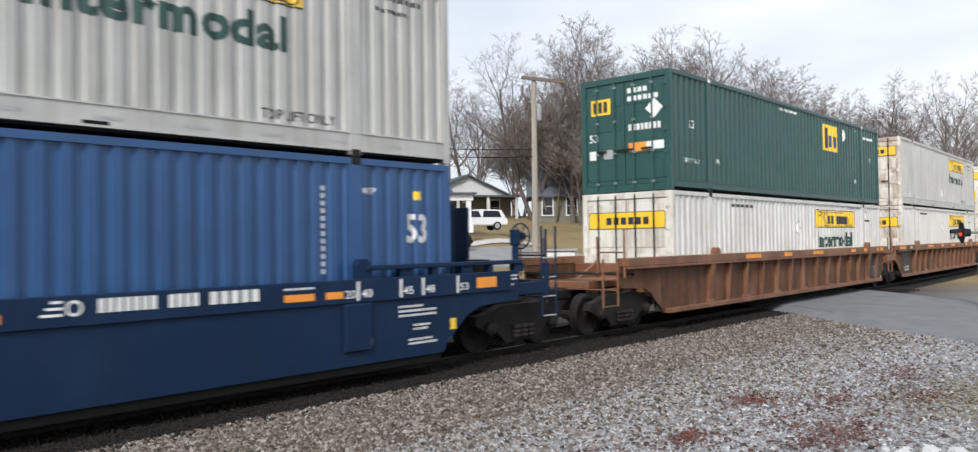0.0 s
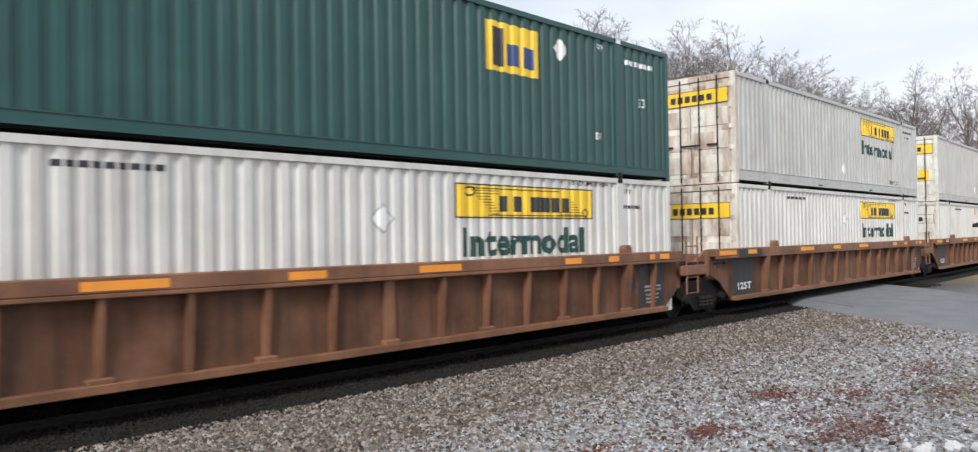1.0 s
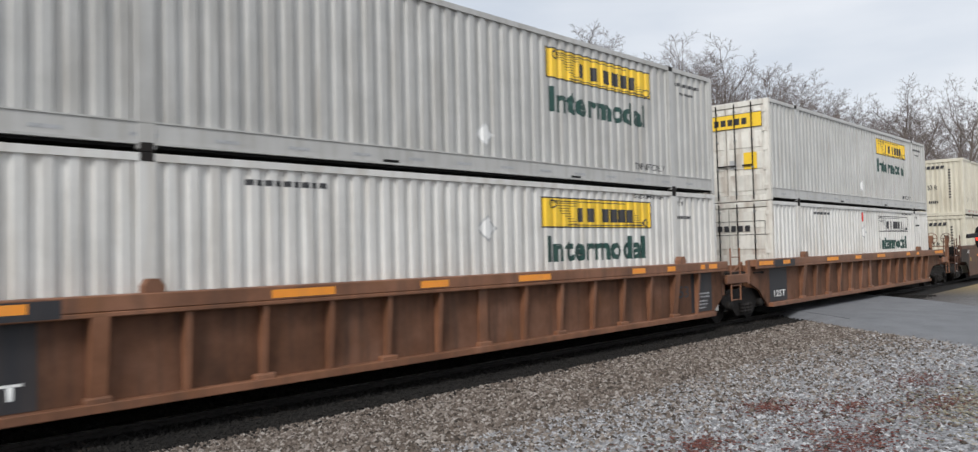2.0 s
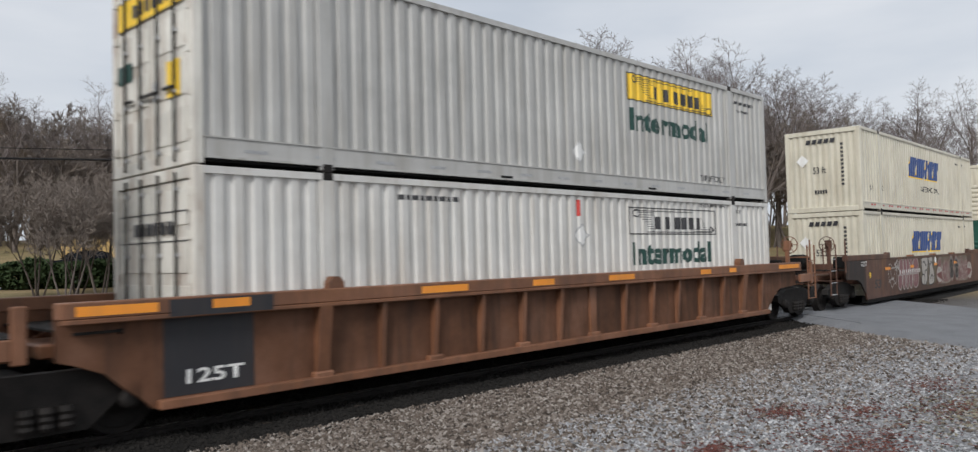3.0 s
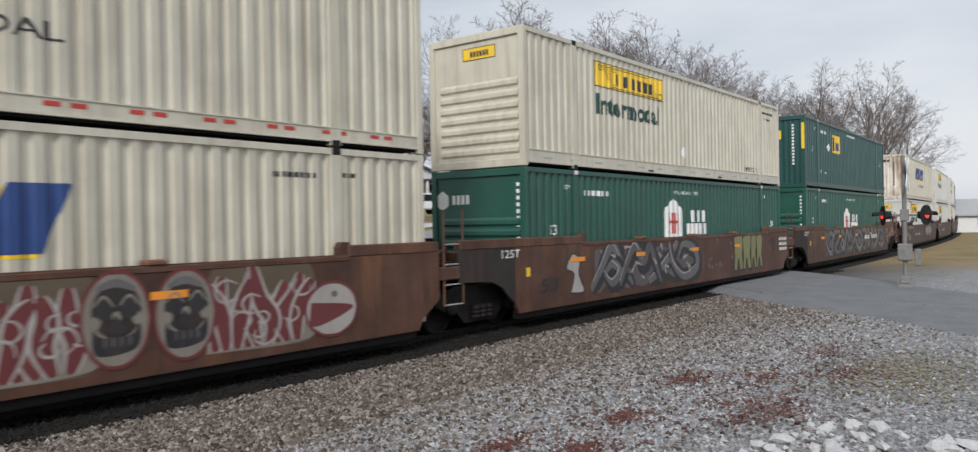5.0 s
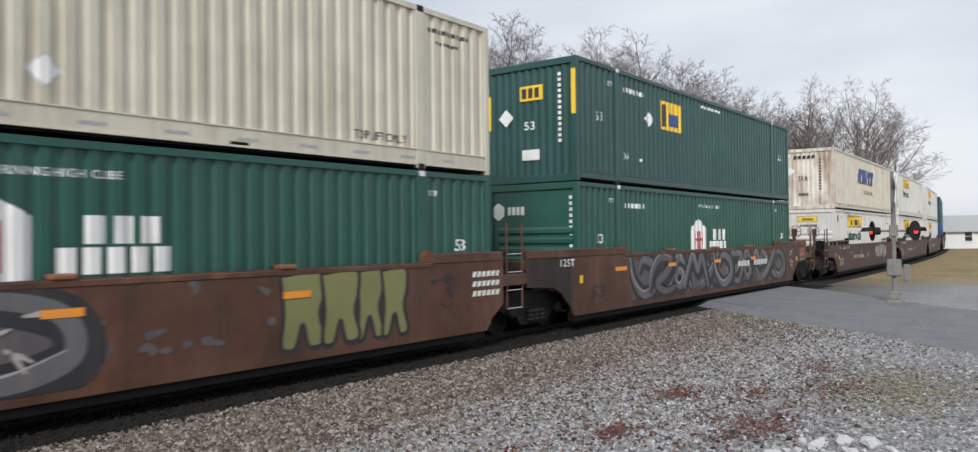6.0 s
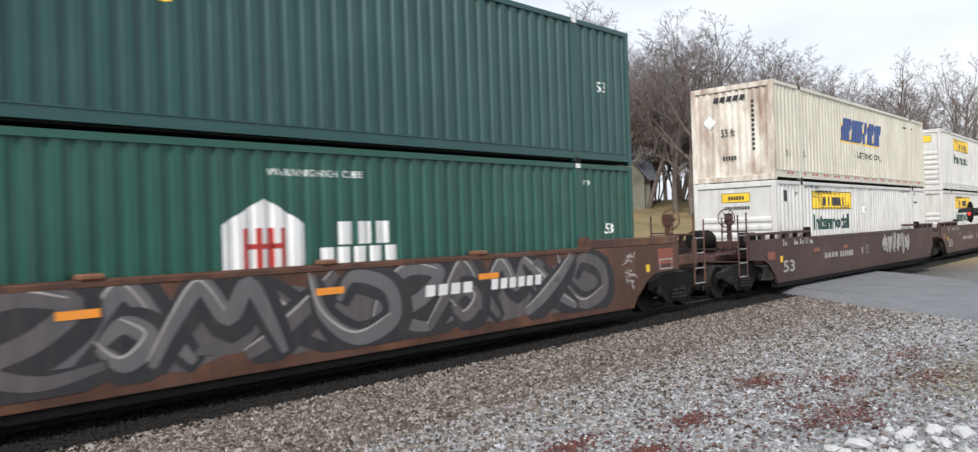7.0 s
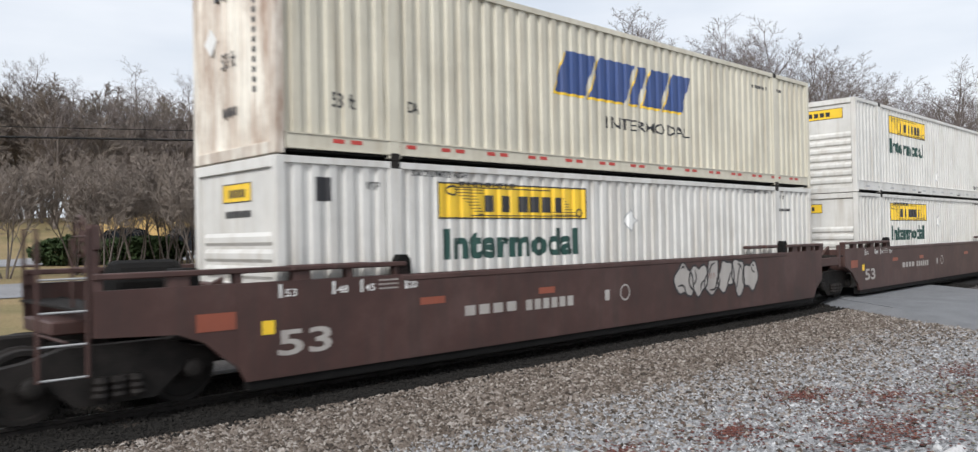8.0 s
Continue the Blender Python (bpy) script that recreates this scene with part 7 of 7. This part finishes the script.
def hydrant():
    x, y = bearing(49.6, 44)
    h = thing("fire_hydrant", "white fire hydrant by the street", "fire hydrant", at=pose(x, y, height(x, y)))
    part("barrel", lathe(bmesh.new(), [(0.16, 0), (0.16, 0.06), (0.11, 0.08), (0.11, 0.55), (0.14, 0.58), (0.13, 0.68), (0.05, 0.78), (0.04, 0.84)], (0, 0, 0), "Z", 14), TRIM, h)
    part("nozzle", rod(bmesh.new(), (-0.2, 0, 0.45), (0.2, 0, 0.45), 0.06), TRIM, h)


hydrant()


def crossing_signal(x, y, yaw, tall, label, aims=(0, 0), buck=0, lens=None):
    """A level-crossing flasher: mast, crossbuck, two hooded lamps on an arm, base."""
    g = height(x, y)
    s = thing("crossing_signal", label, "crossing signal", at=pose(x, y, g, 0, 0, yaw))
    z = tall - g
    part("base", boxes((-0.22, 0.22, -0.22, 0.22, 0, 0.15), (-0.14, 0.14, -0.14, 0.14, 0.15, 0.4), bevel=0.02), SIGNAL, s)
    part("mast", rod(bmesh.new(), (0, 0, 0.3), (0, 0, z), 0.065, sides=12), SIGNAL, s)
    for r in (48, -48):
        bm = boxes((-0.6, 0.6, -0.105, -0.085, -0.11, 0.11))
        turned(bm, Matrix.Rotation(radians(buck), 4, "Z") @ Matrix.Translation((0, 0, z - 0.55)) @ Matrix.Rotation(radians(r), 4, "Y"))
        b = part("crossbuck_board", bm, LETTER, s)
    part("lamp_arm", rod(bmesh.new(), (-0.55, 0, z - 1.78), (0.55, 0, z - 1.78), 0.035), SIGNAL, s)
    part("junction_box", boxes((-0.12, 0.12, -0.1, 0.1, z - 1.95, z - 1.6), bevel=0.02), SIGNAL, s)
    for k, aim in zip((-0.5, 0.5), aims):
        spin = Matrix.Translation((k, 0, 0)) @ Matrix.Rotation(radians(aim), 4, "Z") @ Matrix.Translation((-k, 0, 0))
        l = part("lamp", turned(lathe(bmesh.new(), [(0.28, -0.02), (0.30, -0.03), (0.30, 0.0), (0.12, 0.05), (0.11, 0.2), (0.03, 0.22)], (k, -0.06, z - 1.78), "Y", 20), spin), RUBBER, s, "black round lamp with backing disc")
        part("lens", turned(lathe(bmesh.new(), [(0.10, 0.0), (0.09, -0.03), (0.02, -0.05)], (k, -0.092, z - 1.78), "Y", 16), spin), lens or LAMPRED, l, "lit red lens" if lens is None else "dark unlit lens")
        hood = bmesh.new()
        vs = []
        for i in range(9):
            a = math.pi * i / 8
            vs.append((hood.verts.new((k + 0.13 * math.cos(a), -0.08, z - 1.78 + 0.13 * math.sin(a))), hood.verts.new((k + 0.12 * math.cos(a), -0.36, z - 1.80 + 0.12 * math.sin(a)))))
        for a, b in zip(vs, vs[1:]):
            hood.faces.new((a[0], a[1], b[1], b[0]))
        part("hood", turned(hood, spin), RUBBER, l)
    if aims[0]:
        bm = boxes((-0.2, 0.2, -0.17, 0.17, 0.85, 1.35), bevel=0.03)
        part("gate_mechanism", bm, SIGNAL, s)
        part("counterweight", boxes((0.25, 0.42, -0.05, 0.05, 0.7, 1.2), bevel=0.02), SIGNAL, s)
    return s


crossing_signal(26.1, 4.8, -79.5, 3.86, "grey crossing signal mast with black hooded lamps", (-75, 60), 84)
crossing_signal(*bearing(34.5, 37), -55.5, 5.5, "crossing signal mast with a white crossbuck beyond the line", (0, 0), 48, DARKGLASS)


def barrier():
    x, y = bearing(36.2, 42)
    b = thing("handrail", "yellow tubular steps handrail behind the line", "handrail", at=pose(x, y, height(x, y), 0, 0, -50))
    bm = bmesh.new()
    for k in range(3):
        rod(bm, (k * 0.5, 0, 0), (k * 0.5 + 0.5, 0, 1.1), 0.03), rod(bm, (k * 0.5, 0.9, 0), (k * 0.5 + 0.5, 0.9, 1.1), 0.03)
    part("rail", bm, YELLOW, b)
    c = thing("cabinet", "white signal cabinet beside the crossing", "signal cabinet", at=pose(*bearing(37.6, 36), height(*bearing(37.6, 36)), 0, 0, -50))
    part("body", boxes((-0.7, 0.7, -0.4, 0.4, 0.1, 1.6), bevel=0.03), TRIM, c)
    part("roof", boxes((-0.8, 0.8, -0.5, 0.5, 1.6, 1.68)), GALV, c)
    part("door", boxes((-0.6, 0.0, -0.43, -0.4, 0.2, 1.5)), TRIM, c)


barrier()


# ---- parked cars, fence, hedge ----
def parked_car(a, d, yaw, mat, label, long=4.5, tall=1.45, van=False):
    x, y = bearing(a, d)
    c = thing("car", label, "car", "parked cars", at=pose(x, y, height(x, y) + 0.02, 0, 0, yaw))
    h = long / 2
    up = [(-h, 0.35), (h, 0.35), (h, 0.70), (h * 0.95, 0.85), (h * 0.45, 0.95), (-h * 0.86, 0.98), (-h, 0.85)]
    bm = prism(bmesh.new(), up, -0.88, 0.88)
    bmesh.ops.bevel(bm, geom=bm.edges[:], offset=0.08, segments=2, affect="EDGES")
    body = part("body", bm, mat, c)
    cab = [(-h * (0.95 if van else 0.72), 0.93), (h * 0.46, 0.93), (h * 0.18, tall - 0.04), (-h * 0.1, tall), (-h * (0.80 if van else 0.42), tall - 0.05)]
    bm = prism(bmesh.new(), cab, -0.72, 0.72)
    bmesh.ops.bevel(bm, geom=bm.edges[:], offset=0.06, segments=2, affect="EDGES")
    part("cabin", bm, mat, c)
    for s in (-1, 1):
        y0, y1 = sorted((s * 0.715, s * 0.728))
        for q0, q1 in ((-0.62 if not van else -0.8, -0.15), (-0.10, 0.30)):
            bm = prism(bmesh.new(), [(h * q0, 0.99), (h * q1 + (0.12 if q1 > 0 else 0), 0.99), (h * q1 - 0.05, tall - 0.12), (h * q0 + 0.25, tall - 0.12)], y0, y1)
            part("side_window", bm, DARKGLASS, c)
        part("headlight", boxes((h - 0.12, h + 0.005, *sorted((s * 0.5, s * 0.82)), 0.6, 0.74), bevel=0.02), TRIM, c)
    bm = prism(bmesh.new(), [(h * 0.47, 0.97), (h * 0.49, 0.97), (h * 0.21, tall - 0.08), (h * 0.19, tall - 0.08)], -0.62, 0.62)
    part("windscreen", bm, DARKGLASS, c)
    for wx in (-h * 0.62, h * 0.62):
        for s in (-1, 1):
            w = part("wheel", lathe(bmesh.new(), [(0.2, -0.11), (0.32, -0.1), (0.33, 0.0), (0.32, 0.1), (0.2, 0.11)], (wx, s * 0.80, 0.33), "Y", 18), RUBBER, c)
            part("rim", lathe(bmesh.new(), [(0.2, -0.012), (0.19, 0.012), (0.06, 0.02)] if s > 0 else [(0.06, -0.02), (0.19, -0.012), (0.2, 0.012)], (wx, s * 0.915, 0.33), "Y", 14), GALV, w)
    return c


blue_car = parked_car(60.4, 50, -25, CARBLUE, "small blue hatchback driving slowly along the street", 4.2, 1.5)
tagged(blue_car, category="car", group="cars on the street")
parked_car(67.4, 49, 185, CARBLACK, "dark navy parked minivan", 4.9, 1.7, True)
parked_car(71.5, 52, 180, CARBLACK, "black sedan parked on the street")
parked_car(43.6, 60, 150, CARWHITE, "white parked car in a driveway", 4.6, 1.6, True)


def tan_fence():
    x, y = bearing(66.0, 56)
    f = thing("fence", "tan wooden board fence behind the street", "fence", at=pose(x, y, height(x, y), 0, 0, -22))
    me = bpy.data.meshes.new("board")
    bm = prism(bmesh.new(), [(-0.1, 0), (0.1, 0), (0.1, 2.2), (0, 2.28), (-0.1, 2.2)], -0.012, 0.012)
    bm.to_mesh(me)
    bm.free()
    for k in range(60):
        link("board", me, FENCE_Y, f, at=pose(-6.5 + k * 0.215, 0, random.uniform(-0.03, 0.03)))
    part("rail", boxes((-6.6, 6.4, 0.013, 0.06, 0.4, 0.5), (-6.6, 6.4, 0.013, 0.06, 1.7, 1.8)), FENCE_Y, f)
    p = thing("guy_marker", "yellow guy-wire guard leaning beside the pole", "guy guard", at=pose(*bearing(60.5, 33), height(*bearing(60.5, 33))))
    part("tube", rod(bmesh.new(), (0, 0, 0), (1.0, -0.5, 2.1), 0.045), YELLOW, p)
    part("orange_stub", rod(bmesh.new(), (-0.3, 0, 0), (-0.3, 0, 0.8), 0.05), RED, p)


tan_fence()


def leafy(name, label, n, place, size, mat, seed):
    rng = np.random.default_rng(seed)
    c = np.array([place(rng) for _ in range(n)])
    q = np.array([(-1, -0.5, 0), (1, -0.5, 0), (1, 0.5, 0), (-1, 0.5, 0)], float) * size
    u = rng.normal(0, 1, (n, 3)); u /= np.linalg.norm(u, axis=1)[:, None]
    w = np.cross(u, rng.normal(0, 1, (n, 3))); w /= np.linalg.norm(w, axis=1)[:, None]
    v = c[:, None, :] + q[None, :, 0:1] * u[:, None, :] + q[None, :, 1:2] * w[:, None, :]
    me = bpy.data.meshes.new(name)
    me.from_pydata(v.reshape(-1, 3).tolist(), [], (np.arange(n * 4).reshape(n, 4)).tolist())
    return me


def shrub(a, d, rx, ry, rz, seed, label="clipped dark evergreen shrub"):
    x, y = bearing(a, d)
    def place(rng):
        p = rng.normal(0, 1, 3)
        p /= np.linalg.norm(p)
        k = 0.75 + 0.3 * rng.random() + 0.1 * math.sin(5 * p[0] + seed) * math.cos(4 * p[1])
        return rx * p[0] * k, ry * p[1] * k, rz + rz * p[2] * k
    t = thing("shrub", label, "shrub", "shrubs by the street", at=pose(x, y, height(x, y) - 0.1))
    link("foliage", leafy("foliage", label, 2600, place, 0.11, EVERGREEN, seed), EVERGREEN, t)
    part("stem", rod(bmesh.new(), (0, 0, 0), (0, 0, rz), 0.05), BARK, t)


for k, (a, d, rx, rz) in enumerate(((69.5, 44, 1.6, 0.75), (71.8, 44, 1.7, 0.7), (74.5, 44, 1.6, 0.75), (58.3, 49, 1.1, 1.9), (57.2, 51, 0.9, 1.5), (50.5, 46.5, 1.0, 0.6), (47.2, 46, 1.2, 0.6), (45.2, 47, 1.1, 0.6))):
    shrub(a, d, rx, 0.9, rz, 300 + k)

motions()
